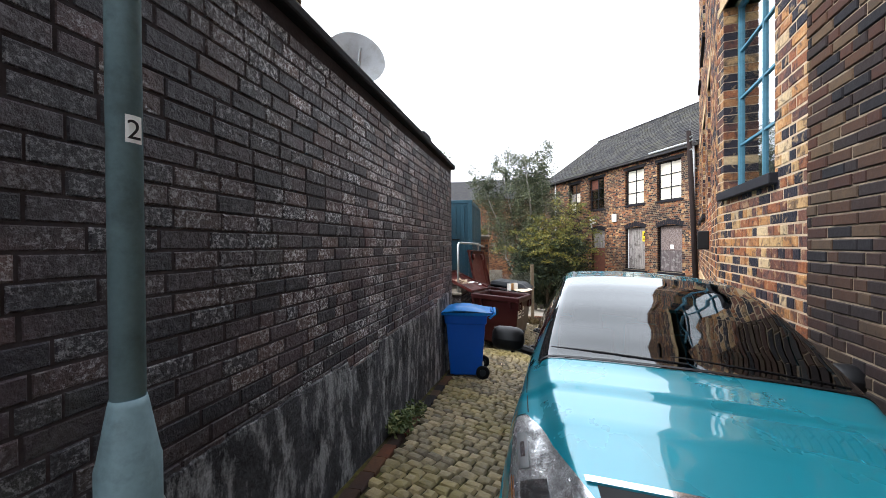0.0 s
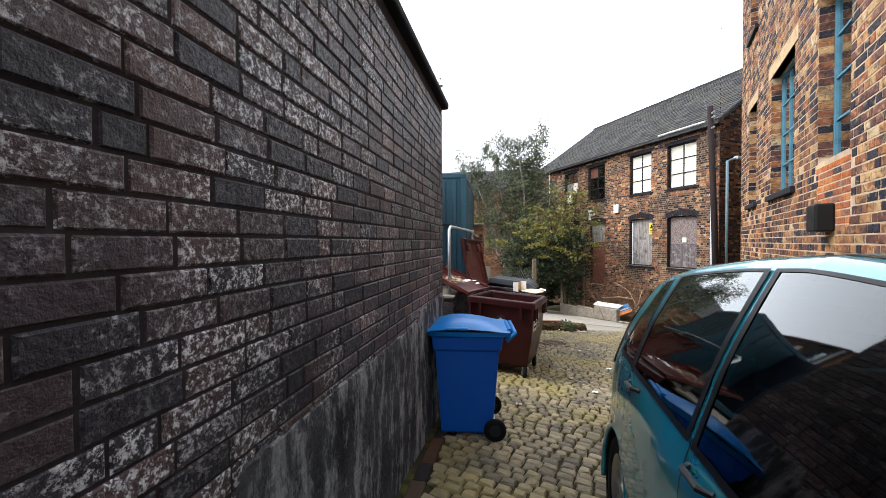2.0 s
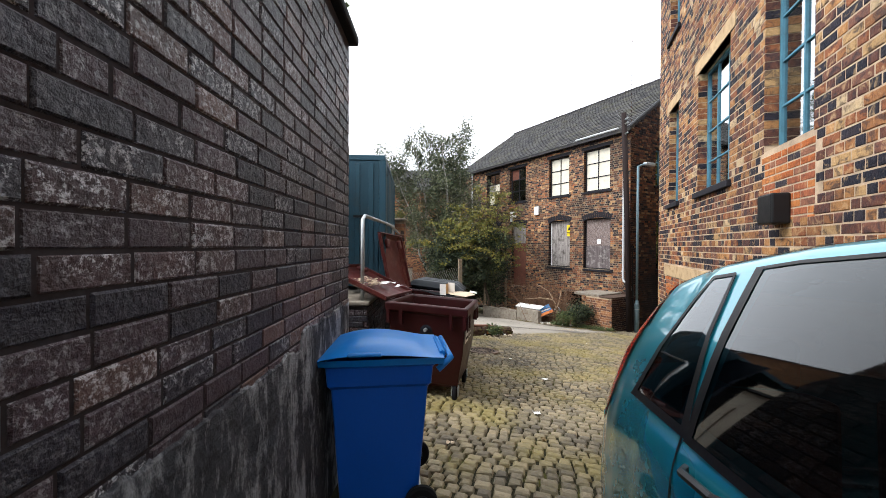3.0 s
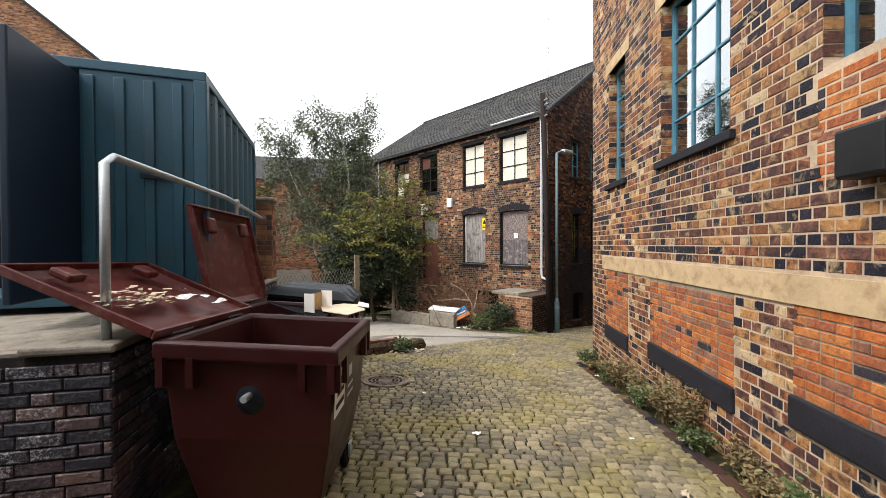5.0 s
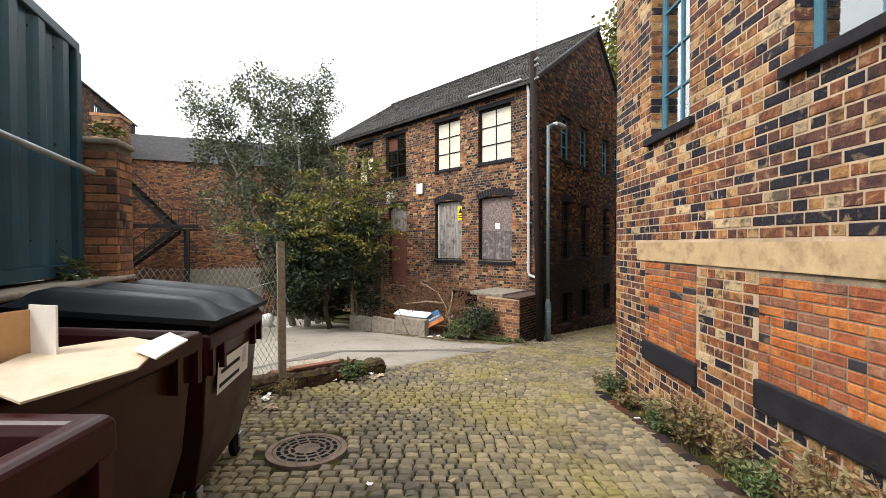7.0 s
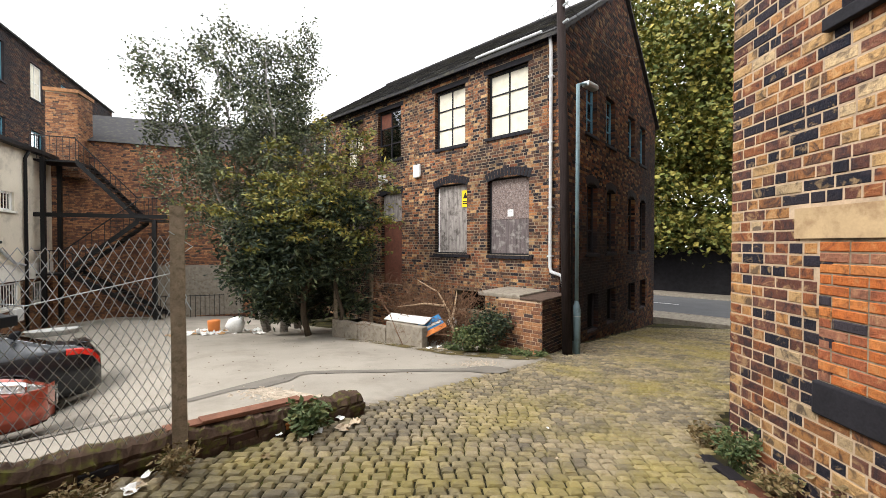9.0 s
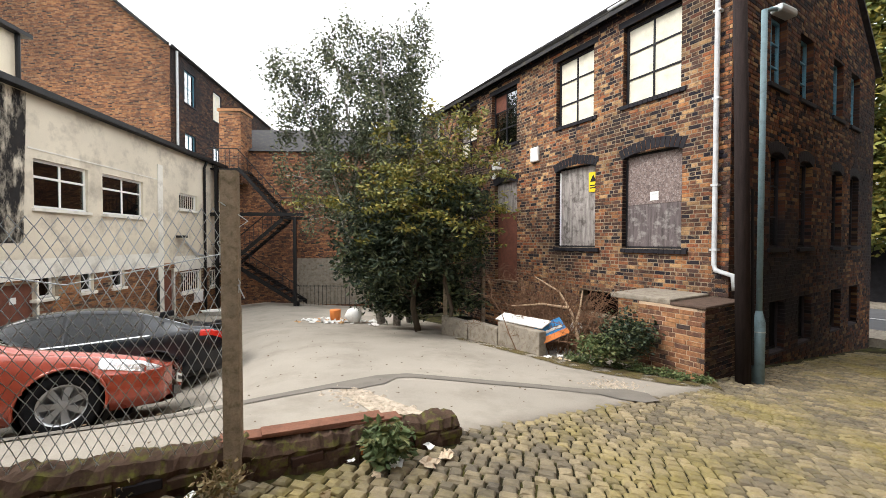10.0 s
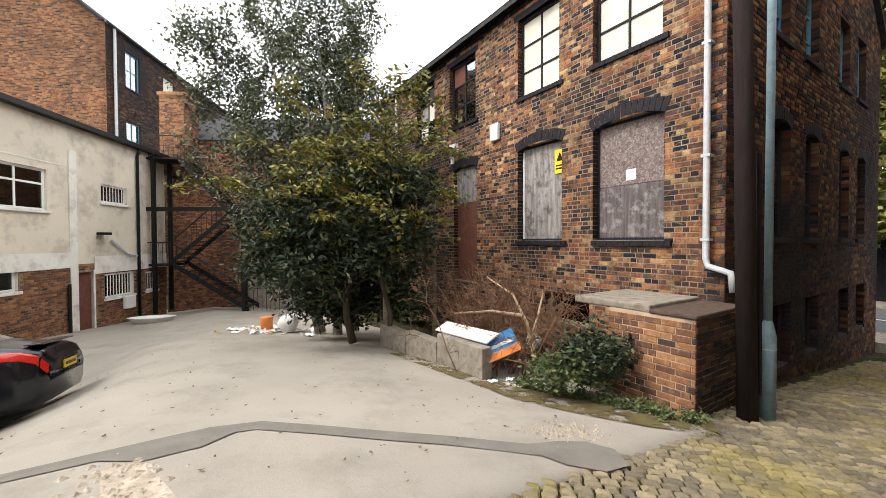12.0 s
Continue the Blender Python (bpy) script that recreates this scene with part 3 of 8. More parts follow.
while z < 2.14:
    s = 6.76
    while s < 7.7:
        w = min(rnd.choice((0.215, 0.215, 0.1025)), 7.72 - s)
        infill.brick(s, s + w, z, z + 0.065, 0, 0.004)
        s += w + 0.01
    z += 0.075
part("brick_panel", infill, "brick_orange", rwall.ob, "orange bricks under a window")
part("wall_vent", frame_on(rwall).box(7.12, 7.42, 0.0, 0.16, 1.40, 1.70), "black_paint", shop, "black metal extract vent hood", bev=0.02)
for s0, s1, z0, z1 in [(8.62, 9.95, 2.06, 4.02), (11.12, 11.86, 2.06, 4.02), (6.78, 7.68, 2.2, 4.1), (8.62, 9.95, 5.5, 7.2), (11.12, 11.86, 5.5, 7.2), (6.78, 7.68, 5.5, 7.2)]:
    wide = 3 if s1 - s0 > 1.2 else 2
    w = part("window", bars(rwall, s0, s1, z0, z1, wide, 4, 0.13), "blue_frame", shop, "blue steel multi-pane window")
    panes(rwall, w, s0, s1, z0, z1, wide, 4, 0.155, "window_glass")
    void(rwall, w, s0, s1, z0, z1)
    if s0 != 6.78:
        sill(rwall, w, s0, s1, z0)
    part("lintel", frame_on(rwall).box(s0 - 0.15, s1 + 0.15, -0.1, 0.012, z1, z1 + 0.2), "stone_band", w)
for s0, s1, z0, z1 in WIN_N:
    w = part("window", bars(nwall, s0, s1, z0, z1, 2, 4, 0.13), "blue_frame", shop, "blue steel multi-pane window")
    panes(nwall, w, s0, s1, z0, z1, 2, 4, 0.155, "window_glass")
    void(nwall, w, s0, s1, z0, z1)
    sill(nwall, w, s0, s1, z0, over=0.05)
    part("lintel", frame_on(nwall).box(s0 - 0.1, s1 + 0.12, -0.1, 0.012, z1, z1 + 0.2), "stone_band", w)

jambs(rwall, "brick_right", rwall.ob)
jambs(nwall, "brick_right", nwall.ob)

# ---- derelict building with gable ----
FO = (10.648, 15.5)
FS, FN = unit(-0.29, 1), unit(-1, -0.29)
GS, GN = unit(1, 0.29), unit(0.29, -1)
mill = thing("derelict_building", (12.5, 19.0, -1.8), "sooty two-storey brick building with boarded windows and slate roof", "building")
UP = [(0.87, 2.14), (2.92, 4.12), (5.7, 6.94), (7.78, 8.93)]
LOW = [(0.83, 2.13), (2.85, 4.12), (5.66, 6.74), (7.68, 8.94)]
holes = [(a, c, 3.47, 5.24) for a, c in UP] + [(a, c, 0.22, 2.34) for a, c in LOW[:2]] + [(5.66, 6.74, -0.9, 2.3), (7.68, 8.94, 0.1, 2.28)] + [(2.2, 3.3, -1.45, -0.85)]
fwall = Wall("wall", mill, FO, FS, FN, 12.0, -2.4, 5.72, holes, "brick_buff", "mortar_buff", joint=0.0125, proud=0.005, bond=True, pitch=0.083, near=(0.0, 3.2, 2.5, 3.35), label="street-blackened brick front", headers=0.4)
GUP = [(1.65, 2.5), (3.3, 4.15), (5.6, 6.45), (7.15, 8.0)]
gh = [(a, c, 3.62, 5.1) for a, c in GUP] + [(a + 0.1, c + 0.1, 0.24, 2.25) for a, c in GUP] + [(a + 0.2, c + 0.2, -2.0, -0.9) for a, c in GUP]
gwall = Wall("wall", mill, FO, GS, GN, 9.6, -3.2, 5.72, gh, "brick_gable", "mortar_dark", peak=(4.9, 9.1), label="gable wall, blackened by soot and darkened further for its shaded side", headers=0.4, pitch=0.083)


def mill_pt(s, g, z):
    p = Vector((*FO, 0)) + Vector(FS) * s + Vector(GS) * g
    return (p.x, p.y, z)


rb = Bld()
for g0, z0, g1, z1 in ((-0.25, 5.62, 4.9, 9.22), (9.85, 5.62, 4.9, 9.22)):
    a, c2, c3, d4 = mill_pt(-0.12, g0, z0), mill_pt(12.2, g0, z0), mill_pt(12.2, g1, z1), mill_pt(-0.12, g1, z1)
    rb.add([a, c2, c3, d4, *[(x, y, z - 0.1) for x, y, z in (a, c2, c3, d4)]], [(0, 1, 2, 3), (7, 6, 5, 4), (0, 4, 5, 1), (1, 5, 6, 2), (2, 6, 7, 3), (3, 7, 4, 0)])
ROOF = part("roof", rb, "slate", mill, "dark slate roof with moss")
bk = Bld()
bk.quad(mill_pt(12, 0, -3), mill_pt(12, 9.6, -3), mill_pt(12, 9.6, 5.7), mill_pt(12, 0, 5.7))
bk.quad(mill_pt(0, 9.6, -3), mill_pt(12, 9.6, -3), mill_pt(12, 9.6, 5.7), mill_pt(0, 9.6, 5.7))
bk.add([mill_pt(12, 0, 5.7), mill_pt(12, 9.6, 5.7), mill_pt(12, 4.9, 9.1)], [(0, 1, 2)])
part("wall", bk, "mortar_dark", mill)

# The front's reveals take the dimmed brick, darker than its face.
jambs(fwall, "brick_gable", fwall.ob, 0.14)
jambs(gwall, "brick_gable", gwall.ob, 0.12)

# ---- the derelict building's openings and fittings ----
plain("osb", (0.17, 0.13, 0.12), 0.95, vary=0.6, scale=16, fine=45, bump=0.5, dirt=(0.42, 0.38, 0.36), dirt_amount=0.7)
plain("sign_yellow", (0.75, 0.55, 0.02), 0.5, vary=0.06)
plain("paper_white", (0.75, 0.75, 0.73), 0.7, vary=0.06)
plain("grey_pipe", (0.50, 0.52, 0.54), 0.5, vary=0.12, scale=7, dirt=(0.25, 0.23, 0.2))
plain("timber_red", (0.16, 0.065, 0.045), 0.8, vary=0.3, dirt=(0.08, 0.05, 0.04))
for k, (a, c) in enumerate(UP):
    w = part("window", bars(fwall, a, c, 3.47, 5.24, 2, 3, 0.12, w=0.06, bw=0.035), "dark_frame", mill, "sash window with dark bars, blinded inside")
    inner = "blind_board" if k in (0, 1) else "window_glass"
    alt = {(0, 1): "blind_board", (1, 0): "blind_board", (1, 1): "plywood"} if k == 3 else ({(1, 2): "timber_red"} if k == 2 else None)
    panes(fwall, w, a, c, 3.47, 5.24, 2, 3, 0.15, inner, alt=alt)
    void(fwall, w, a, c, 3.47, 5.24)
    part("lintel", frame_on(fwall).box(a - 0.12, c + 0.12, -0.1, 0.015, 5.24, 5.38), "stone_sill", w)
    for j in range(int((c - a + 0.2) / 0.11)):
        s = a - 0.1 + j * 0.11
        part("sill_brick", frame_on(fwall).box(s, s + 0.1, -0.08, 0.05, 3.38, 3.465), "stone_sill", w)
for k, (a, c) in enumerate(LOW[:2]):
    w = part("window", bars(fwall, a, c, 0.22, 2.34, 1, 1, 0.14, w=0.05), "dark_frame", mill, "boarded-up arched window")
    if k == 0:
        part("board", frame_on(fwall).box(a + 0.05, c - 0.05, -0.19, -0.15, 1.2, 2.3), "osb", w, "flaking chipboard sheet")
        part("board", frame_on(fwall).box(a + 0.05, c - 0.05, -0.185, -0.14, 0.26, 1.19), "plywood_dark", w, "weathered grey plywood sheet")
    else:
        part("board", frame_on(fwall).box(a + 0.05, c - 0.05, -0.19, -0.14, 0.26, 2.3), "plywood", w, "weathered grey plywood sheet")
        part("edge_strip", frame_on(fwall).box(c - 0.09, c - 0.05, -0.138, -0.12, 0.26, 2.25), "paper_white", w)
    arch(fwall, w, a, c, 2.24, 0.13, "stone_sill", 14)
    for j in range(int((c - a + 0.24) / 0.11)):
        s = a - 0.12 + j * 0.11
        part("sill_brick", frame_on(fwall).box(s, s + 0.1, -0.08, 0.06, 0.12, 0.21), "stone_sill", w)
a, c = LOW[2]
d = part("door", frame_on(fwall).box(a, c, -0.2, -0.14, -0.9, 1.3), "timber_red", mill, "dark red plank door under a boarded fanlight")
part("board", frame_on(fwall).box(a, c, -0.19, -0.12, 1.3, 2.28), "plywood", d)
arch(fwall, d, a, c, 2.2, 0.12, "stone_sill", 11)
a, c = LOW[3]
w = part("window", bars(fwall, a, c, 0.1, 2.28, 1, 1, 0.14), "dark_frame", mill, "boarded-up arched window")
part("board", frame_on(fwall).box(a + 0.05, c - 0.05, -0.19, -0.14, 0.15, 2.26), "plywood_dark", w)
arch(fwall, w, a, c, 2.2, 0.12, "stone_sill", 12)
void(fwall, w, 2.2, 3.3, -1.45, -0.85)
for k, (a, c) in enumerate(GUP):
    w = part("window", bars(gwall, a, c, 3.62, 5.1, 2, 3, 0.12, w=0.05, bw=0.03), "blue_frame", mill, "weathered blue sash window")
    panes(gwall, w, a, c, 3.62, 5.1, 2, 3, 0.15, "window_glass")
    void(gwall, w, a, c, 3.62, 5.1)
    sill(gwall, w, a, c, 3.62)
    a, c = a + 0.1, c + 0.1
    w = part("window", bars(gwall, a, c, 0.24, 2.25, 2, 3, 0.12, w=0.05, bw=0.03), "dark_frame", mill, "blackened arched window")
    panes(gwall, w, a, c, 0.24, 2.25, 2, 3, 0.15, "window_glass", alt={(0, 0): "blind_board", (0, 1): "blind_board"} if k == 2 else None)
    void(gwall, w, a, c, 0.24, 2.25)
    sill(gwall, w, a, c, 0.24)
    arch(gwall, w, a, c, 2.15, 0.12, "stone_sill", 9)
    a, c = a + 0.1, c + 0.1
    w = part("window", bars(gwall, a, c, -2.0, -0.9, 1, 1, 0.16), "dark_frame", mill, "dark basement opening")
    # Near-black sheet stands in for the unlit depth of the opening.
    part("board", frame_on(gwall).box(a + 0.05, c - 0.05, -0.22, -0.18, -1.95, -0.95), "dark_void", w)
# slates in courses on the slope that faces the yard
slope = math.atan2(9.22 - 5.62, 4.9 + 0.25)
sl = Vector(GS) * math.cos(slope) + Vector((0, 0, math.sin(slope)))
nrm = Vector(FS).cross(sl)
if nrm.z < 0:
    nrm = -nrm
slates = Bld().axes(mill_pt(-0.12, -0.25, 5.625), FS, tuple(nrm), tuple(sl))
rnd = random.Random(3)
for r in range(27):
    s = -(r % 2) * 0.15
    while s < 12.3:
        l = 0.004 + rnd.uniform(0, 0.012)
        x0, x1, z0 = max(0, s), min(12.3, s + 0.295), r * 0.232 + rnd.uniform(-0.012, 0.012)
        if x1 - x0 > 0.05:
            slates.add([(x0, 0.012 + l, z0), (x1, 0.012 + l, z0), (x1, 0.002, z0 + 0.3), (x0, 0.002, z0 + 0.3), (x0, 0.0, z0), (x1, 0.0, z0)], [(0, 1, 2, 3), (4, 5, 1, 0)])
        s += 0.3
m = bpy.data.materials.new("slate_courses")
m.use_nodes = True
nt = m.node_tree
rn = nt.nodes.new("ShaderNodeNewGeometry").outputs["Random Per Island"]
cc = ramp(nt, rn, [(0.0, (0.018, 0.018, 0.02)), (0.5, (0.034, 0.033, 0.034)), (1.0, (0.062, 0.058, 0.054))])
cc = blend(nt, ramp(nt, noise_of(nt, 1.5, 7, 0.65), [(0.5, 0.0), (0.7, 0.75)]), cc, (0.06, 0.055, 0.03))
nt.links.new(cc, nt.nodes["Principled BSDF"].inputs["Base Color"])
nt.nodes["Principled BSDF"].inputs["Roughness"].default_value = 0.8
nt.nodes["Principled BSDF"].inputs["Specular IOR Level"].default_value = 0.15
MATS["slate_courses"] = m
part("slating", slates, "slate_courses", ROOF)["kind"] = "stuff"
part("ridge", Bld().tube([mill_pt(-0.15, 4.9, 9.22), mill_pt(12.2, 4.9, 9.22)], 0.09, 8), "slate", mill)
# verge bricks and gutter, pipes
part("verge", Bld().tube([mill_pt(-0.05, -0.2, 5.66), mill_pt(-0.05, 4.9, 9.2), mill_pt(-0.05, 9.8, 5.66)], 0.07, 6), "black_paint", mill)
for k in range(2):
    part("eaves_course", frame_on(fwall).box(0, 12, 0.0, 0.03 + 0.035 * k, 5.47 + 0.1 * k, 5.55 + 0.1 * k), "brick_buff_single", mill)
gut = Bld().axes(fwall.o, fwall.s, fwall.n)
gut.tube([(0.0, 0.15, 5.68), (12.0, 0.15, 5.60)], 0.055, 8)
part("gutter", gut, "black_paint", mill, "black cast gutter")
gp = frame_on(fwall).tube([(2.4, 0.2, 5.72), (0.4, 0.2, 5.73)], 0.04, 8)
part("gutter_length", gp, "grey_pipe", mill, "white plastic gutter length")
dp = frame_on(fwall).tube([(0.22, 0.13, 5.6), (0.2, 0.1, 5.3), (0.2, 0.09, -0.05), (0.17, 0.1, -0.16), (-0.12, 0.13, -0.24), (-0.15, 0.13, -0.5)], 0.045, 10)
part("drainpipe", dp, "grey_pipe", mill, "pale grey plastic downpipe", smooth=True)
for z in (4.6, 3.0, 1.4, 0.2):
    part("pipe_clip", frame_on(fwall).box(0.14, 0.26, 0.0, 0.14, z, z + 0.04), "grey_pipe", mill)
part("drainpipe", frame_on(fwall).tube([(10.3, 0.1, 5.6), (10.3, 0.08, -1.6)], 0.04, 8), "grey_pipe", mill, "pale grey downpipe", smooth=True)
part("alarm_box", frame_on(fwall).box(4.72, 5.02, 0.0, 0.1, 2.68, 3.1), "paper_white", mill, "white alarm box", bev=0.03)
cc2 = part("security_camera", frame_on(fwall).box(6.35, 6.5, 0.02, 0.34, 2.66, 2.78), "paper_white", mill, "white security camera", bev=0.02)
part("bracket", frame_on(fwall).tube([(6.75, 0.0, 2.55), (6.68, 0.15, 2.6), (6.45, 0.16, 2.66)], 0.025, 6).box(6.7, 6.85, 0, 0.03, 2.45, 2.66), "paper_white", cc2)
part("duct", frame_on(fwall).box(6.5, 6.78, 0.0, 0.12, 2.86, 2.97), "paper_white", cc2)
# warning notices
sg = solo("warning_sign", frame_on(fwall).box(2.88, 3.14, -0.13, -0.122, 1.62, 2.12), "sign_yellow", "yellow warning notice with a black triangle on the boarded window", "sign")
part("pictogram", frame_on(fwall).prism([(2.92, 1.88), (3.10, 1.88), (3.01, 2.06)], -0.121, -0.119), "black_paint", sg)
part("text_bar", frame_on(fwall).box(2.91, 3.11, -0.121, -0.119, 1.77, 1.80).box(2.91, 3.11, -0.121, -0.119, 1.71, 1.74), "black_paint", sg)
nt2 = solo("paper_notice", frame_on(fwall).box(1.38, 1.56, -0.148, -0.142, 1.27, 1.46), "paper_white", "small white paper notice on the boarded window", "notice")
part("text_bar", frame_on(fwall).box(1.42, 1.52, -0.1415, -0.140, 1.39, 1.42).box(1.42, 1.5, -0.1415, -0.140, 1.33, 1.345), "grey_pipe", nt2)

plain("sooty_brick", (0.085, 0.058, 0.045), 0.9, vary=0.5, scale=9, fine=50, bump=0.5)
# brick light-well wall at the corner, with its stone slab
stub = thing("corner_pier", (9.7, 15.2, ground(9.7, 15.2)), "low brick light-well wall capped with a stone slab", "brick wall")
o = Vector((*FO, 0)) + Vector(FN) * 1.4
pf = Wall("wall", stub, (o.x, o.y), FS, FN, 0.85, -2.0, -0.72, [], "brick_rear", "mortar_pale", pitch=0.083, first=-0.25, thick=1.2, headers=0.3)
o2 = Vector((*FO, 0)) - Vector(FS) * 0.25
# Side turned from the sun: dimmed brick and dark mortar paint its shade.
pe = Wall("wall", stub, (o2.x, o2.y), FN, GN, 1.4, -2.0, -0.72, [], "brick_gable", "mortar_dark", first=0.0, thick=0.12, headers=0.3)
part("slab", frame_on(fwall).box(0.3, 1.45, 0.02, 1.38, -0.72, -0.62), "concrete", stub, "worn stone slab", bev=0.02)
part("top_course", frame_on(fwall).box(-0.27, 0.29, 0.02, 1.42, -0.715, -0.665), "sooty_brick", stub, "sooty brick top course", bev=0.015)
# Dark block stands in for the shaded opening under the slab.
part("back_wall", frame_on(fwall).box(0.85, 1.15, 0.5, 0.9, -2.0, -0.72), "mortar_dark", stub)

# ---- telegraph pole and street lamps ----
px, py = 10.03, 14.75
pole = thing("telegraph_pole", (px, py, ground(px, py)), "dark weathered wooden telegraph pole beside the brick corner", "pole")
qx, qy = 9.61, 14.64
part("shaft", Bld().tube([(px, py, ground(px, py) - 0.1), (px - 0.19, py - 0.05, 2.0), (qx, qy, 5.85)], 0.105, 14, 0.085), "pole_wood", pole, smooth=True)
for k, z in enumerate((5.6, 5.45, 5.1)):
    part("bracket", Bld().tube([(qx, qy - 0.08, z), (qx, qy - 0.2, z + 0.02)], 0.03, 6), "galvanised", pole)
part("cable_guard", Bld().tube([(px + 0.1, py - 0.06, -1.6), (px + 0.0, py - 0.09, 1.2)], 0.025, 6), "black_paint", pole)
for tgt in ((12.6, 19.0, 8.4), (16.5, 17.0, 7.2)):
    pts = [Vector((qx, qy, 5.7)).lerp(Vector(tgt), k / 10) - Vector((0, 0, 0.35 * math.sin(math.pi * k / 10))) for k in range(11)]
    part("cable", Bld().tube(pts, 0.008, 5), "black_paint", pole)


def street_lamp(x, y, base_h, base_r, r, top, label, head=None):
    g = ground(x, y)
    ob = thing("street_lamp", (x, y, g), label, "street lamp")
    prof = [(base_r, g - 0.1), (base_r, g + base_h - 0.16), (base_r * 0.93, g + base_h - 0.14), (r * 1.15, g + base_h), (r * 1.05, g + base_h + 0.02)]
    part("base", Bld().lathe(prof, 24, c=(x, y, 0)), "grey_pole", ob, "grey-green painted steel base", smooth=True)
    part("collar", Bld().lathe([(base_r + 0.004, g + base_h * 0.72), (base_r + 0.006, g + base_h * 0.72 + 0.008), (base_r + 0.004, g + base_h * 0.72 + 0.016)], 24, c=(x, y, 0)), "galvanised", ob)
    part("column", Bld().tube([(x, y, g + base_h), (x, y, top)], r, 20), "grey_pole", ob, smooth=True)
    if head:
        hx, hy = head
        part("arm", Bld().tube([(x, y, top - 0.02), (x + hx * 0.3, y + hy * 0.3, top + 0.06), (x + hx * 0.6, y + hy * 0.6, top + 0.1)], r * 0.8, 10), "grey_pole", ob, smooth=True)
        hb = Bld().axes((x + hx * 0.6, y + hy * 0.6, top + 0.1), unit(hx, hy), unit(-hy, hx))
        part("lantern", hb.box(-0.05, 0.42, -0.09, 0.09, -0.05, 0.07), "galvanised", ob, "grey lantern head", bev=0.03)
    return ob


street_lamp(10.3, 14.72, 1.15, 0.085, 0.042, 4.05, "grey-green street lamp column beside the gable wall", (0.62, 0.1))
lamp = street_lamp(-0.87, 1.04, 1.11, 0.076, 0.041, 5.2, "grey-green steel lamp column in front of the dark wall", (0.5, 0.5))
tx = bpy.data.curves.new("digit", "FONT")
tx.body, tx.size, tx.extrude = "2", 0.075, 0.0004
dg = bpy.data.objects.new("digit", tx)
scene.collection.objects.link(dg)
dep = bpy.context.evaluated_depsgraph_get()
me = bpy.data.meshes.new_from_object(dg.evaluated_get(dep))
bpy.data.objects.remove(dg)
face = Vector((0.88, -1.0, 0)).normalized()
plate = Bld().axes((-0.87, 1.04, 1.78), (-face.y, face.x, 0), (face.x, face.y, 0))
plate.grid([[(0.0425 * math.sin(a), 0.0425 * math.cos(a), z) for a in (0.0, 0.2, 0.4, 0.6, 0.8, 1.0)] for z in (0.0, 0.075)])
part("number_plate", plate, "paper_white", lamp, "white sticker on the column")
me.materials.append(MATS["black_paint"])
num = new("digit", me)
num.parent = lamp
dirn = (Matrix.Rotation(0.52, 4, "Z") @ face.to_4d()).to_3d()
sidev = Vector((-dirn.y, dirn.x, 0))
mt = Matrix((( sidev.x, 0, dirn.x, 0), (sidev.y, 0, dirn.y, 0), (0, 1, 0, 0), (0, 0, 0, 1)))
num.matrix_local = Matrix.Translation(Vector((-0.87, 1.04, 1.79)) - lamp.location + dirn * 0.0435 - sidev * 0.022) @ mt

# ---- satellite dish and outbuilding behind the boundary wall ----
out = thing("outbuilding", (-2.6, 3.4, 1.0), "brick outbuilding behind the boundary wall", "building")
oo = Vector((*LO, 0)) + Vector(LS) * 1.6 - Vector(LN) * 0.55
Wall("wall", out, (oo.x, oo.y), LS, LN, 1.55, 1.5, 4.4, [], "brick_rear", "mortar_pale", first=0.0, headers=0.3)
o3 = oo + Vector(LS) * 1.55
Wall("wall", out, (o3.x, o3.y), (-LN[0], -LN[1], 0), LS, 2.5, 1.5, 4.4, [], "brick_rear", "mortar_pale", first=0.0, headers=0.3)
part("roof_edge", frame_on(left).box(1.5, 3.25, -1.2, -0.45, 4.4, 4.5), "black_paint", out)
dish = thing("satellite_dish", (-0.85, 3.75, 2.85), "round grey satellite dish above the wall coping", "satellite dish")
dn = Vector((0.35, -0.92, 0.25)).normalized()
du = Vector((dn.y, -dn.x, 0)).normalized()
dbl = Bld().axes((-0.82, 3.72, 3.34), tuple(du), tuple(dn), tuple(du.cross(dn)))
dbl.lathe([(0.0, -0.07), (0.1, -0.06), (0.2, -0.03), (0.285, 0.0), (0.29, 0.008), (0.28, 0.006), (0.18, -0.02), (0.0, -0.06)], 28, axis=1)
part("reflector", dbl, "grey_pipe", dish, smooth=True)
part("mast", Bld().tube([(-0.85, 3.8, 2.84), (-0.85, 3.8, 3.3)], 0.02, 8), "galvanised", dish)
part("feed_arm", Bld().tube([(-0.82, 3.72, 3.08), (-0.72, 3.4, 3.12), (-0.7, 3.36, 3.25)], 0.012, 6), "galvanised", dish)
pier = thing("wall_pier", (-0.3, 5.2, 2.86), "short brick pier on the boundary wall", "pier")
pp = Vector((*LO, 0)) + Vector(LS) * 5.35 - Vector(LN) * 0.1
Wall("pier_wall", pier, (pp.x, pp.y), LS, LN, 0.34, 2.86, 3.08, [], "brick_dark", "mortar_dark", first=0.0, headers=0.2, thick=0.25)

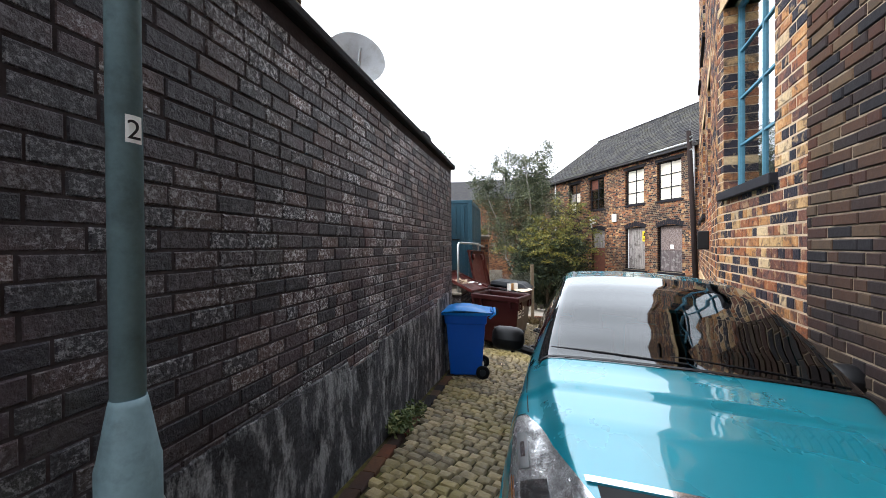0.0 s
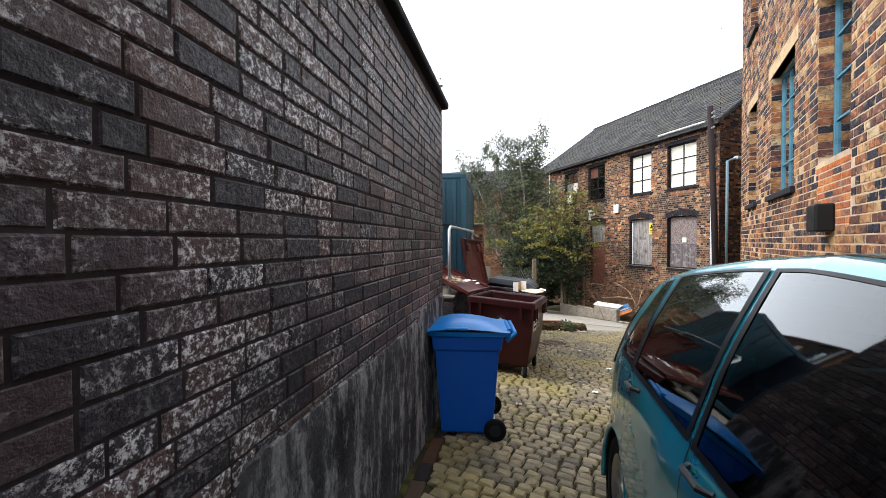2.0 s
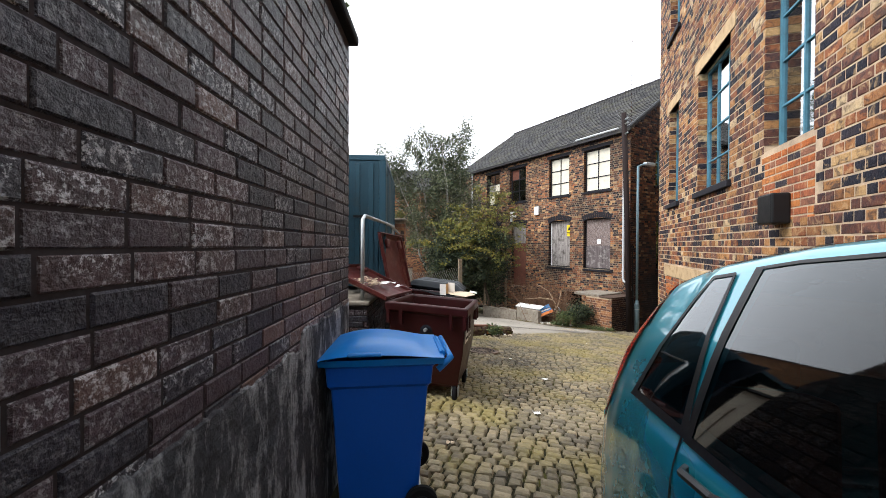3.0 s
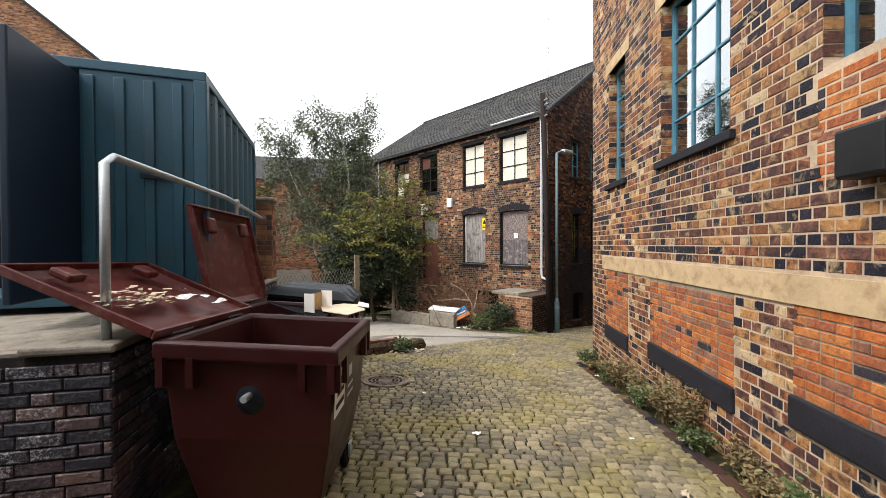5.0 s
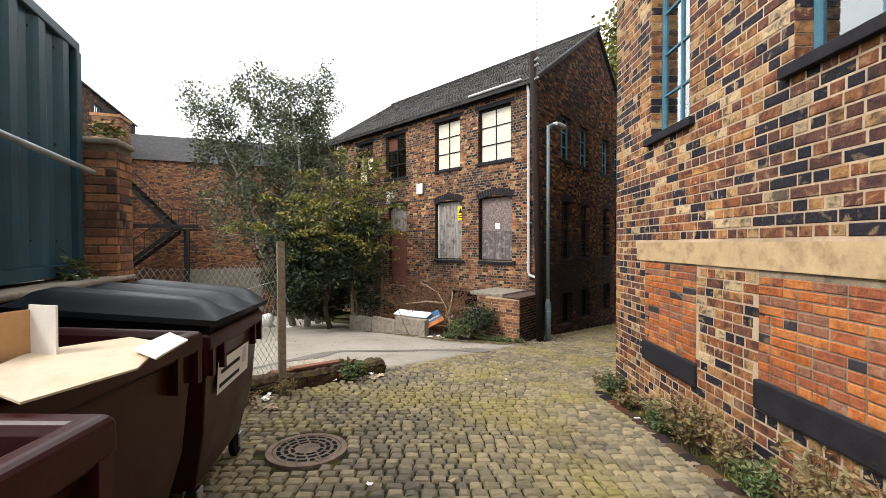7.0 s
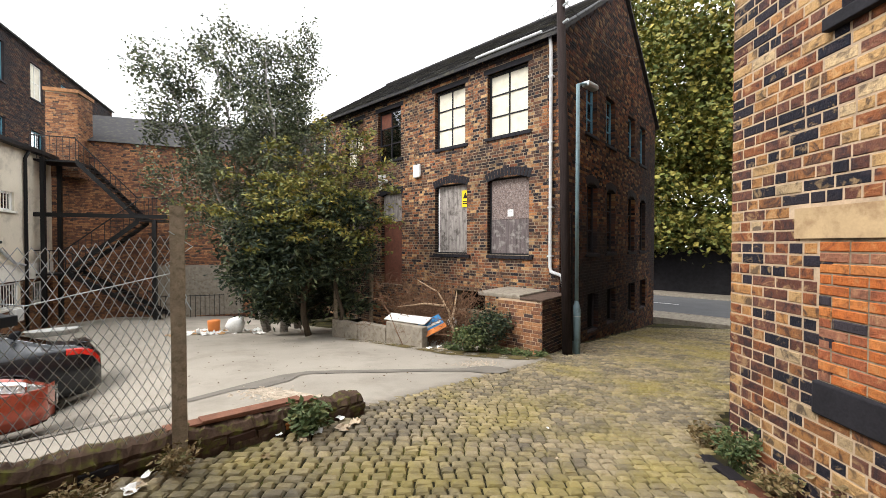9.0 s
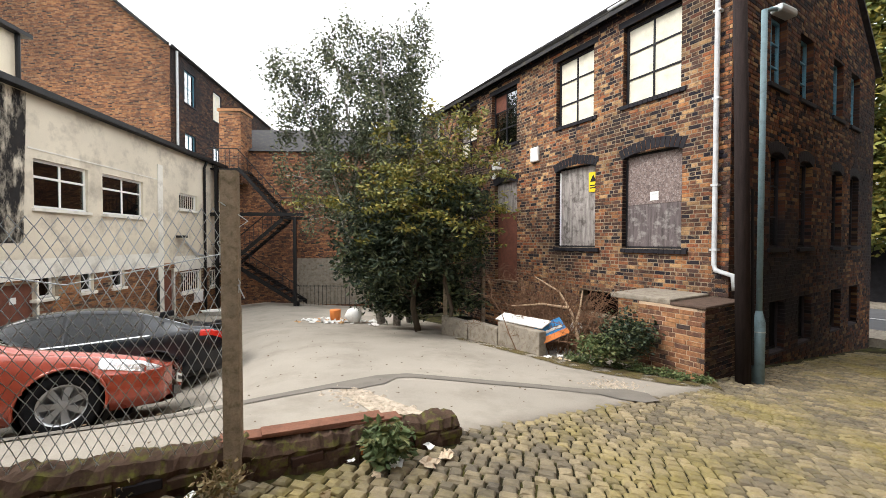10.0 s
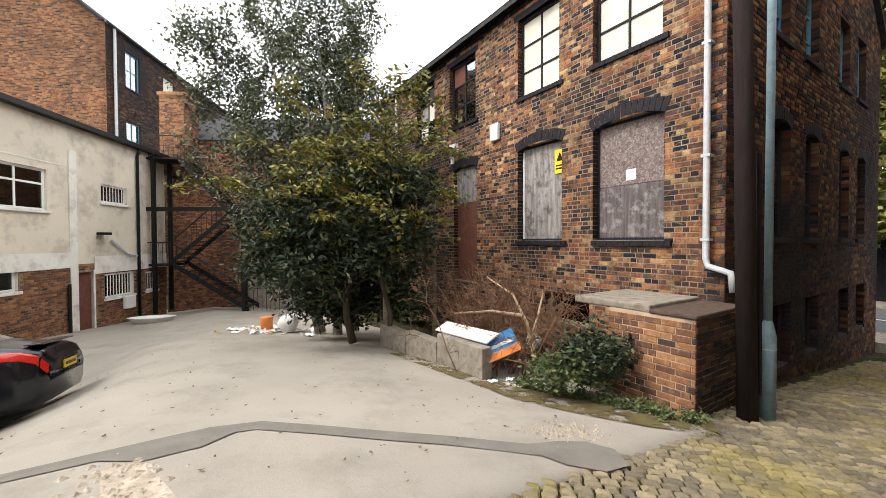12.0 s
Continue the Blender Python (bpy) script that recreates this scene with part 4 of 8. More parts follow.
# ---- cement render at the wall's foot, edging bricks ----
rend = frame_on(left)
top, low = [], []
for k in range(400):
    s = -6 + 12.6 * k / 399
    step = round((0.05 * math.sin(s * 1.3) + 0.10 * noise.noise((s * 0.9, 0, 0))) / 0.075) * 0.075
    z = 0.64 + step + 0.022 * noise.noise((s * 7.0, 3, 0)) + 0.016 * noise.noise((s * 27.0, 3, 0)) - (0.10 if s < 1 else 0)
    low.append((s, 0.022, -0.8))
    top.append((s, 0.013, z))
rows = [low]
for q in range(1, 24):
    rows.append([(s, 0.017 + 0.008 * noise.noise((s * 2, z * q * 0.1, 0)) + 0.006 * noise.noise((s * 8, q * 0.5, 2)), -0.8 + (z + 0.8) * q / 24) for s, _, z in top])
rend.grid(rows + [top, [(s, 0.0, z + 0.012) for s, _, z in top]])
part("cement_render", rend, "cement_render", left.ob, "patched grey cement render, stained and broken along its top", smooth=False)

# ---- bins, container and rail beside the lane ----
plain("bin_red", (0.030, 0.004, 0.004), 0.42, vary=0.2, scale=4, dirt=(0.025, 0.008, 0.007), dirt_amount=0.6, coat=0.05, spec=0.25)
plain("bin_red_lid", (0.075, 0.012, 0.009), 0.42, vary=0.3, scale=5, dirt=(0.26, 0.16, 0.13), dirt_amount=0.25)
plain("bin_blue", (0.004, 0.065, 0.34), 0.38, vary=0.08, scale=3, bump=0.08)
plain("bin_blue_lid", (0.01, 0.17, 0.52), 0.34, vary=0.08, scale=3, bump=0.08)
plain("bin_black", (0.008, 0.011, 0.015), 0.4, vary=0.3, spec=0.25)
plain("boss_black", (0.006, 0.008, 0.013), 0.45, vary=0.3)
plain("rubber", (0.006, 0.006, 0.007), 0.75, vary=0.3)
plain("card", (0.50, 0.31, 0.15), 0.9, vary=0.1, dirt=(0.3, 0.18, 0.09))
plain("card_pale", (0.56, 0.46, 0.34), 0.9, vary=0.1, dirt=(0.4, 0.28, 0.16))
plain("card_white", (0.74, 0.70, 0.64), 0.85, vary=0.08)
plain("bag_pale", (0.50, 0.58, 0.62), 0.7, vary=0.12)
plain("litter_pale", (0.45, 0.36, 0.26), 0.9, vary=0.3, scale=20)


def waste_bin(fr, z_rim, long, wide, label, lid, axis=(0.44, 0.9), group="large wheeled waste bins"):
    """A four-wheeled waste bin; fr is its near outer rim corner, long along its axis, wide back from the lane."""
    ax_s, ax_d = Vector((*unit(*axis)[:2], -0.04)), Vector((-unit(*axis)[1], unit(*axis)[0], 0.06))
    BV, BA = tuple(ax_s), unit(axis[1], -axis[0])
    c = Vector((*fr, 0))
    g = ground(c.x + BV[0] * long / 2, c.y + BV[1] * long / 2)
    ob = thing("waste_bin", (c.x, c.y, g), label, "waste bin", group)
    b = Bld().axes((c.x, c.y, 0), ax_s, ax_d)
    zb = g + 0.16
    lips = 0.03

    def ring(inset, z):
        i = inset
        return [(i, i, z), (long - i, i, z), (long - i, wide - i, z), (i, wide - i, z)]

    rings = [ring(0.20, zb), ring(0.15, zb + 0.05), ring(0.07, zb + 0.45), ring(0.035, z_rim - 0.12), ring(0.0, z_rim - 0.10), ring(0.0, z_rim - 0.015), ring(0.015, z_rim), ring(0.055, z_rim), ring(0.07, z_rim - 0.03), ring(0.10, zb + 0.5), ring(0.21, zb + 0.08)]
    v = [p for r in rings for p in r]
    f = [(4 * i + k, 4 * i + (k + 1) % 4, 4 * i + 4 + (k + 1) % 4, 4 * i + 4 + k) for i in range(len(rings) - 1) for k in range(4)]
    b.add(v, f + [(3, 2, 1, 0), tuple(4 * (len(rings) - 1) + k for k in range(4))])
    part("body", b, "bin_red", ob, "dark red moulded plastic body", bev=0.012)
    for t in (0.04, 0.2, 0.8, 0.96):
        part("rib", Bld().axes(b.o, ax_s, ax_d).box(long * t - 0.02, long * t + 0.02, -0.004, 0.06, z_rim - 0.26, z_rim - 0.09), "bin_red", ob)
        part("rib", Bld().axes(b.o, ax_s, ax_d).box(-0.004, 0.06, wide * t - 0.02, wide * t + 0.02, z_rim - 0.26, z_rim - 0.09), "bin_red", ob)
    for i, j in ((0.18, 0.18), (long - 0.18, 0.18), (long - 0.18, wide - 0.18), (0.18, wide - 0.18)):
        wb = Bld().axes(b.o, ax_s, ax_d)
        wb.lathe([(0.03, -0.025), (0.085, -0.025), (0.1, -0.015), (0.1, 0.015), (0.085, 0.025), (0.03, 0.025)], 18, axis=1, c=(i, j, g + 0.1))
        wh = part("castor", wb, "rubber", ob, smooth=False)
        fk = Bld().axes(b.o, ax_s, ax_d).box(i - 0.03, i + 0.05, j - 0.045, j - 0.032, g + 0.08, zb + 0.03).box(i - 0.03, i + 0.05, j + 0.032, j + 0.045, g + 0.08, zb + 0.03)
        part("fork", fk, "galvanised", wh)
    tr = Bld().axes(b.o, ax_s, ax_d).lathe([(0.03, -0.03), (0.13, -0.01), (0.14, 0.03), (0.13, 0.06)], 20, axis=0, c=(0.07, wide * 0.5, z_rim - 0.3))
    part("lifting_boss", tr, "boss_black", ob, "black lifting boss", smooth=True)
    part("trunnion", Bld().axes(b.o, ax_s, ax_d).tube([(0.06, wide * 0.5, z_rim - 0.3), (-0.03, wide * 0.5, z_rim - 0.3)], 0.02, 10), "galvanised", ob)
    lb = Bld().axes(b.o, ax_s, ax_d)
    if lid == "closed":
        rows = []
        for i in range(37):
            u = i / 36
            row = []
            for k in range(19):
                w = k / 18
                edge = min(1.0, min(u, 1 - u) / 0.05, min(w, 1 - w) / 0.09)
                hump = 0.10 * abs(math.sin(3 * math.pi * (0.04 + 0.92 * u))) ** 0.6 * min(1.0, min(w, 1 - w) / 0.16) ** 0.6
                row.append((-0.03 + u * (long + 0.06), -0.04 + w * (wide + 0.06), z_rim + 0.085 + 0.06 * w + 0.012 * edge + hump * edge))
            rows.append(row)
        lb.grid(rows)
        o0, o1 = -0.03, long + 0.03
        p0, p1 = -0.04, wide + 0.02
        lb.add([(o0, p0, z_rim + 0.05), (o1, p0, z_rim + 0.05), (o1, p1, z_rim + 0.11), (o0, p1, z_rim + 0.11), (o0, p0, z_rim + 0.085), (o1, p0, z_rim + 0.085), (o1, p1, z_rim + 0.145), (o0, p1, z_rim + 0.145)], [(k, (k + 1) % 4, 4 + (k + 1) % 4, 4 + k) for k in range(4)])
        # Black strip stands in for the shade in the gap below the lid.
        sk = Bld().axes(b.o, ax_s, ax_d).add([(0.03, 0.02, z_rim - 0.03), (long - 0.03, 0.02, z_rim - 0.03), (long - 0.03, wide - 0.03, z_rim - 0.03), (0.03, wide - 0.03, z_rim - 0.03), (0.03, 0.02, z_rim + 0.06), (long - 0.03, 0.02, z_rim + 0.06), (long - 0.03, wide - 0.03, z_rim + 0.12), (0.03, wide - 0.03, z_rim + 0.12)], [(k, (k + 1) % 4, 4 + (k + 1) % 4, 4 + k) for k in range(4)])
        part("lid_skirt", sk, "rubber", ob)
        part("lid", lb, "bin_black", ob, "black ribbed closed lid", smooth=True)
    else:
        # an open lid: hinged on the back edge, leaning by an angle from upright
        lean = radians(lid)
        ax = Vector((0, math.sin(lean), math.cos(lean)))
        n2 = Vector((0, -math.cos(lean), math.sin(lean)))
        back = Vector((-BA[0], -BA[1], 0.0))
        lb = Bld().axes(tuple(Vector(b.at((0.0, wide - 0.02, z_rim + 0.02)))), BV, tuple(back * n2.y + Vector((0, 0, n2.z))), tuple(back * ax.y + Vector((0, 0, ax.z))))
        rows = []
        for i in range(11):
            u = i / 10
            row = []
            for k in range(13):
                w = k / 12
                edge = min(u, 1 - u, w, 1 - w)
                row.append((u * long, -0.05 * min(1, edge / 0.1) + (0.02 if 0.3 < u < 0.36 or 0.64 < u < 0.7 else 0), w * (wide * 0.92)))
            rows.append(row)
        lb.grid(rows)
        lb.grid([[(x, y - 0.012, z) for x, y, z in r] for r in rows])
        lid_ob = part("lid", lb, "bin_red_lid", ob, "open dark red lid thrown back", smooth=False)
        on = lambda: Bld().axes(lb.o, *lb.a)
        for w0 in (0.0, 0.98):
            part("lid_edge", on().box(0, long, -0.02, 0.035, wide * 0.92 * w0, wide * 0.92 * w0 + 0.02), "bin_red_lid", lid_ob, bev=0.006)
        for u0 in (0.0, long - 0.02):
            part("lid_edge", on().box(u0, u0 + 0.02, -0.02, 0.035, 0.021, wide * 0.9), "bin_red_lid", lid_ob, bev=0.006)
        for u in (0.22, 0.78):
            part("lid_grip", on().box(long * u - 0.06, long * u + 0.06, 0.0, 0.06, wide * 0.68, wide * 0.82), "bin_red_lid", lid_ob, bev=0.02)
            part("hinge", Bld().axes(b.o, ax_s, ax_d).tube([(long * u - 0.1, wide, z_rim + 0.02), (long * u + 0.1, wide, z_rim + 0.02)], 0.02, 8), "galvanised", ob)
    return ob, b


d1, f1 = waste_bin((1.55, 7.53), 0.43, 1.13, 1.03, "dark red wheeled waste bin, open and nearly empty, on the setts", 66)
d2, f2 = waste_bin((1.74, 8.76), 0.37, 1.08, 1.03, "dark red wheeled waste bin, open and full of cardboard", 12)
d3, f3 = waste_bin((2.25, 10.04), 0.24, 1.18, 1.02, "dark red wheeled waste bin with closed black lid", "closed", (0.35, 0.937))


def on_bin(f):
    return Bld().axes(f.o, *f.a)


def facing(u, z, rim):
    """The outward offset of a bin's lane side at height z below its rim."""
    return (u, 0.035 + (rim - 0.12 - z) * 0.05 - 0.012, z)


for f, ob, rim, u0, u1, z, h, rows_n in ((f1, d1, 0.43, 0.05, 0.31, 0.0, 0.27, 3), (f3, d3, 0.24, 0.2, 0.86, -0.2, 0.22, 2)):
    q = [facing(*p, rim) for p in ((u0, z), (u1, z), (u1, z + h), (u0, z + h))]
    lab = part("sticker", on_bin(f).add(q, [(0, 1, 2, 3)]), "paper_white", ob, "torn white sticker")
    for j in range(rows_n):
        za = z + h * (0.16 + 0.8 * j / rows_n)
        e0, e1 = u0 + 0.03 + 0.02 * (j % 2), u1 - (0.22 if f is f3 else 0.03)
        q = [facing(*p, rim) for p in ((e0, za), (e1, za), (e1, za + h * 0.13), (e0, za + h * 0.13))]
        part("text_bar", on_bin(f).add([(x, y - 0.003, zz) for x, y, zz in q], [(0, 1, 2, 3)]), "dark_frame", lab)
for u0, u1, z0, z1 in ((0.42, 0.52, 0.14, 0.22), (0.40, 0.56, 0.07, 0.09), (0.40, 0.58, 0.01, 0.03)):
    q = [facing(*p, 0.43) for p in ((u0, z0), (u1, z0), (u1, z1), (u0, z1))]
    part("printed_bar", on_bin(f1).add(q, [(0, 1, 2, 3)]), "grey_pipe", d1, "worn white print")
q = [facing(*p, 0.24) for p in ((0.7, -0.12), (0.8, -0.12), (0.8, 0.0), (0.7, 0.0))]
part("printed_bar", on_bin(f3).add([(x, y - 0.003, z) for x, y, z in q], [(0, 1, 2, 3)]), "grey_pipe", d3)
# cardboard and litter in the bins
box = thing("cardboard_box", (1.7, 9.0, 0.36), "torn brown cardboard box with white end flaps lying in the bin", "box")
cax = unit(0.23, 0.23)
cx = lambda: Bld().axes((1.57, 8.94, 0), cax, (-cax[1], cax[0], 0))
part("panel", cx().box(0.0, 0.25, 0.0, 0.006, 0.36, 0.57), "card", box)
part("panel", cx().box(0.0, 0.25, -0.12, 0.0, 0.385, 0.391), "card", box)
part("flap", cx().box(-0.006, 0.0, -0.10, 0.006, 0.36, 0.585), "card_white", box)
part("flap", cx().box(0.25, 0.256, -0.11, 0.006, 0.36, 0.585), "card_white", box)


def thin_sheet(name, pts, mat, label, t=0.006):
    n = len(pts)
    b = Bld().add([*pts, *[(x, y, z - t) for x, y, z in pts]], [tuple(range(n)), tuple(range(2 * n - 1, n - 1, -1))] + [(k, n + k, n + (k + 1) % n, (k + 1) % n) for k in range(n)])
    return solo(name, b, mat, label, "cardboard")


thin_sheet("cardboard_sheet", [(1.70, 8.84, 0.435), (1.87, 8.60, 0.425), (2.06, 8.74, 0.43), (2.10, 9.02, 0.435), (1.98, 9.24, 0.425), (1.74, 9.14, 0.43)], "card_pale", "creased sheet of pale brown cardboard over the bin's rim")
thin_sheet("cardboard_sheet", [(2.03, 8.90, 0.452), (2.10, 8.76, 0.447), (2.17, 9.0, 0.44), (2.11, 9.12, 0.45)], "card_white", "white-faced cardboard sheet hanging over the rim")
thin_sheet("cardboard_sheet", [(1.30, 9.3, 0.47), (1.50, 8.95, 0.42), (1.70, 8.72, 0.40), (1.80, 8.84, 0.425), (1.55, 9.1, 0.43)], "dark_void", "black-faced cardboard sheet curling in the bin")
# Refuse surface, in the same near-black as the voids.
fill = on_bin(f2).grid([[(0.1 + 0.9 * i / 8, 0.1 + 0.85 * k / 8, 0.24 + 0.06 * noise.noise((i * 0.9, k * 0.9, 1))) for k in range(9)] for i in range(9)])
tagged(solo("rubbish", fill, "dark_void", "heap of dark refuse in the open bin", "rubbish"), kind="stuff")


def scrap(x, y, z, size, mat, name="litter", label="crumpled scrap of pale litter", seed=0, group="litter"):
    rnd = random.Random(seed)
    b = Bld()
    n = 5
    a0 = rnd.uniform(0, 6)
    rows = []
    for i in range(n):
        rows.append([(x + size * ((i / 4 - 0.5) * math.cos(a0) - (k / 4 - 0.5) * 0.7 * math.sin(a0)) + rnd.uniform(-0.12, 0.12) * size, y + size * ((i / 4 - 0.5) * math.sin(a0) + (k / 4 - 0.5) * 0.7 * math.cos(a0)) + rnd.uniform(-0.12, 0.12) * size, z + abs(rnd.gauss(0, 0.13)) * size) for k in range(n)])
    b.grid(rows)
    return solo(name, b, mat, label, "litter", group)


p = f1.at((0.5, 0.62, 0.1))
scrap(p[0], p[1], p[2], 0.42, "bag_pale", label="crumpled pale blue-grey bag in the bin", seed=4)
# rubbish on the thrown-back lid: small flakes as stuff, two larger papers
lean = radians(66)
fl, rnd = Bld(), random.Random(9)


def on_lid(u, w, h):
    back = Vector((f1.a[1].x, f1.a[1].y, 0)).normalized()
    q = Vector(f1.at((u, 1.01, 0.45))) + back * (w * math.sin(lean)) + Vector((0, 0, w * math.cos(lean)))
    return q + (back * -math.cos(lean) + Vector((0, 0, math.sin(lean)))) * h


for k in range(110):
    u, w = rnd.gauss(0.38, 0.15), 0.3 + abs(rnd.gauss(0.08, 0.09))
    if 0.05 < u < 1.15:
        q, s = on_lid(u, w, 0.015 + rnd.uniform(0, 0.02)), rnd.uniform(0.012, 0.04)
        a = rnd.uniform(0, 6)
        fl.add([(q.x + s * math.cos(a + j * 1.57), q.y + s * math.sin(a + j * 1.57), q.z + rnd.uniform(-0.006, 0.012)) for j in range(4)], [(0, 1, 2, 3)])
tagged(solo("food_scraps", fl, "litter_pale", "scattered pale food scraps on the thrown-back lid", "litter"), kind="stuff")
for k, (u, w) in enumerate(((0.75, 0.3), (0.95, 0.18), (0.15, 0.4))):
    q = on_lid(u, w, 0.02)
    scrap(q.x, q.y, q.z, 0.2 if k == 0 else 0.1, "paper_white", label="crumpled white paper on the bin lid", seed=20 + k)

# blue wheeled bin
bx, by = 0.40, 5.86
bg = ground(bx, by)
blue = thing("wheelie_bin", (bx, by, bg), "bright blue plastic wheelie bin against the wall", "wheelie bin")
WA, WB = unit(0.985, -0.12), unit(0.12, 0.985)


def bl():
    return Bld().axes((bx, by, bg), WA, WB)


b = bl()
ring = lambda x0, x1, w, z: [(x0, -w, z), (x1, -w, z), (x1, w, z), (x0, w, z)]
rings = [ring(-0.24, 0.20, 0.20, 0.03), ring(-0.25, 0.22, 0.21, 0.05), ring(-0.30, 0.28, 0.25, 0.80), ring(-0.32, 0.30, 0.265, 0.82), ring(-0.33, 0.31, 0.275, 0.93), ring(-0.335, 0.33, 0.285, 0.94), ring(-0.335, 0.33, 0.285, 0.965)]
b.add([p for r in rings for p in r], [(4 * i + k, 4 * i + (k + 1) % 4, 4 * i + 4 + (k + 1) % 4, 4 * i + 4 + k) for i in range(len(rings) - 1) for k in range(4)] + [(3, 2, 1, 0), (24, 25, 26, 27)])
part("body", b, "bin_blue", blue, bev=0.015)
rows = []
for i in range(15):
    u = i / 14
    row = []
    for k in range(11):
        w = k / 10
        e = min(1.0, min(w, 1 - w) / 0.12, min(u, 1 - u) / 0.08)
        crown = 0.075 * math.sin(math.pi * min(1, u * 1.05) ** 0.8) * (0.35 + 0.65 * e) + (0.012 if 0.25 < w < 0.75 and 0.15 < u < 0.85 else 0)
        row.append((-0.37 + 0.745 * u, -0.30 + 0.6 * w, 0.985 + crown))
    rows.append(row)
b = bl().grid(rows)
b.add([(-0.37, -0.3, 0.985), (0.375, -0.3, 0.985), (0.375, 0.3, 0.985), (-0.37, 0.3, 0.985), (-0.365, -0.29, 0.945), (0.37, -0.29, 0.945), (0.37, 0.29, 0.945), (-0.365, 0.29, 0.945)], [(4, 5, 1, 0), (5, 6, 2, 1), (6, 7, 3, 2), (7, 4, 0, 3)])
part("lid", b, "bin_blue_lid", blue, "lighter blue domed lid", smooth=True)
part("lid_grip", bl().box(-0.2, 0.0, -0.305, -0.27, 1.0, 1.025), "bin_blue_lid", blue, bev=0.01)
part("handle", bl().tube([(0.34, -0.26, 0.9), (0.42, -0.25, 0.97), (0.42, 0.25, 0.97), (0.34, 0.26, 0.9)], 0.02, 10), "bin_blue_lid", blue, smooth=True)
part("hinge", bl().tube([(0.375, -0.2, 0.98), (0.375, 0.2, 0.98)], 0.022, 8), "bin_blue_lid", blue)
for y in (-0.27, 0.27):
    wh = part("wheel", bl().lathe([(0.02, y - 0.022), (0.085, y - 0.022), (0.1, y - 0.012), (0.1, y + 0.012), (0.085, y + 0.022), (0.02, y + 0.022)], 24, axis=1, c=(0.24, 0, 0.1)), "rubber", blue, "black rubber wheel")
    part("hub", bl().lathe([(0.0, y - 0.026), (0.05, y - 0.026), (0.05, y + 0.026), (0.0, y + 0.026)], 16, axis=1, c=(0.24, 0, 0.1)), "bin_black", wh)
part("axle", bl().tube([(0.24, -0.27, 0.1), (0.24, 0.27, 0.1)], 0.012, 8), "galvanised", blue)

# raised bay with brick wall, container on it
bay = thing("raised_bay", (0.3, 10.0, -0.8), "dark brick retaining wall of the raised bay beside the bins", "retaining wall")
BO2 = Vector((0.42, 8.12, 0))
KS = unit(0.26, 0.966)
KN = unit(0.966, -0.26)
wa = Wall("wall", bay, (BO2.x, BO2.y), KS, KN, 4.5, -1.4, 0.42, [], "brick_dark", "mortar_dark", first=0.0, thick=0.4, headers=0.3)
wb2 = Wall("wall", bay, (BO2.x, BO2.y), (-KN[0], -KN[1], 0), (-KS[0], -KS[1], 0), 1.6, -1.2, 0.42, [], "brick_dark", "mortar_dark", first=0.0, headers=0.3)
part("capping", frame_on(wa).box(-0.03, 4.52, -0.42, 0.03, 0.42, 0.47), "concrete", bay, bev=0.015)
part("deck", frame_on(wa).box(0.0, 4.4, -3.0, -0.4, -1.4, 0.44), "concrete", bay)
cont = thing("shipping_container", (0.4, 10.8, 0.55), "teal corrugated steel container with an open dark door", "container")
C0 = Vector((0.78, 9.55, 0))
QS, QN = unit(0.18, 0.984), unit(0.984, -0.18)


def cf():
    return Bld().axes((C0.x, C0.y, 0), QS, QN)


side = []
for k in range(0, 60):
    s = 0.06 + 2.5 * k / 59
    ph = (k % 8)
    side.append((s, -0.035 if ph in (3, 4, 5) else (-0.015 if ph in (2, 6) else 0.0)))
b = cf().grid([[(s, d, z) for s, d in side] for z in (0.62, 2.55)])
part("side_panel", b, "teal_sheet", cont, "teal profiled sheet side")
b = cf().box(-0.01, 2.66, -2.1, 0.01, 2.55, 2.64).box(-0.02, 0.07, -0.09, 0.02, 0.5, 2.55).box(2.57, 2.66, -0.09, 0.02, 0.5, 2.55).box(0.0, 2.62, -2.1, -0.02, 0.5, 0.6)
part("corner_frame", b, "teal_sheet", cont, bev=0.01)
front = part("front_panel", cf().box(0.01, 0.05, -0.95, -0.1, 0.62, 2.55), "teal_sheet", cont)
for k in range(4):
    part("rib", cf().box(-0.02, 0.008, -0.92 + k * 0.22, -0.84 + k * 0.22, 0.66, 2.5), "teal_sheet", front, bev=0.008)
# Near-black sheets paint the shade inside the open container.
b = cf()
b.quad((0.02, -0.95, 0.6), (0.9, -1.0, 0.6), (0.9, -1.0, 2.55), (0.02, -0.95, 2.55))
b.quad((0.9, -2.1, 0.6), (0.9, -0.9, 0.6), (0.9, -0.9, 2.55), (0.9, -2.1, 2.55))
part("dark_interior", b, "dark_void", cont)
dr = cf().box(-0.78, 0.02, -1.0, -0.95, 0.62, 2.5)
part("door", dr, "navy_sheet", cont, "navy steel door standing open", bev=0.01)
part("bolt", cf().box(-0.05, -0.02, -0.5, -0.3, 1.62, 1.66), "black_paint", cont)
b = cf()
b.quad((2.62, -2.1, 0.6), (2.62, -0.02, 0.6), (2.62, -0.02, 2.6), (2.62, -2.1, 2.6))
part("back_panel", b, "teal_sheet", cont)
# bolts down the sheet
hp = cf()
for k in range(7):
    for z in (0.8, 1.6, 2.4):
        hp.box(0.2 + k * 0.34, 0.215 + k * 0.34, 0.0, 0.008, z, z + 0.015)
part("sheet_screw", hp, "black_paint", cont)
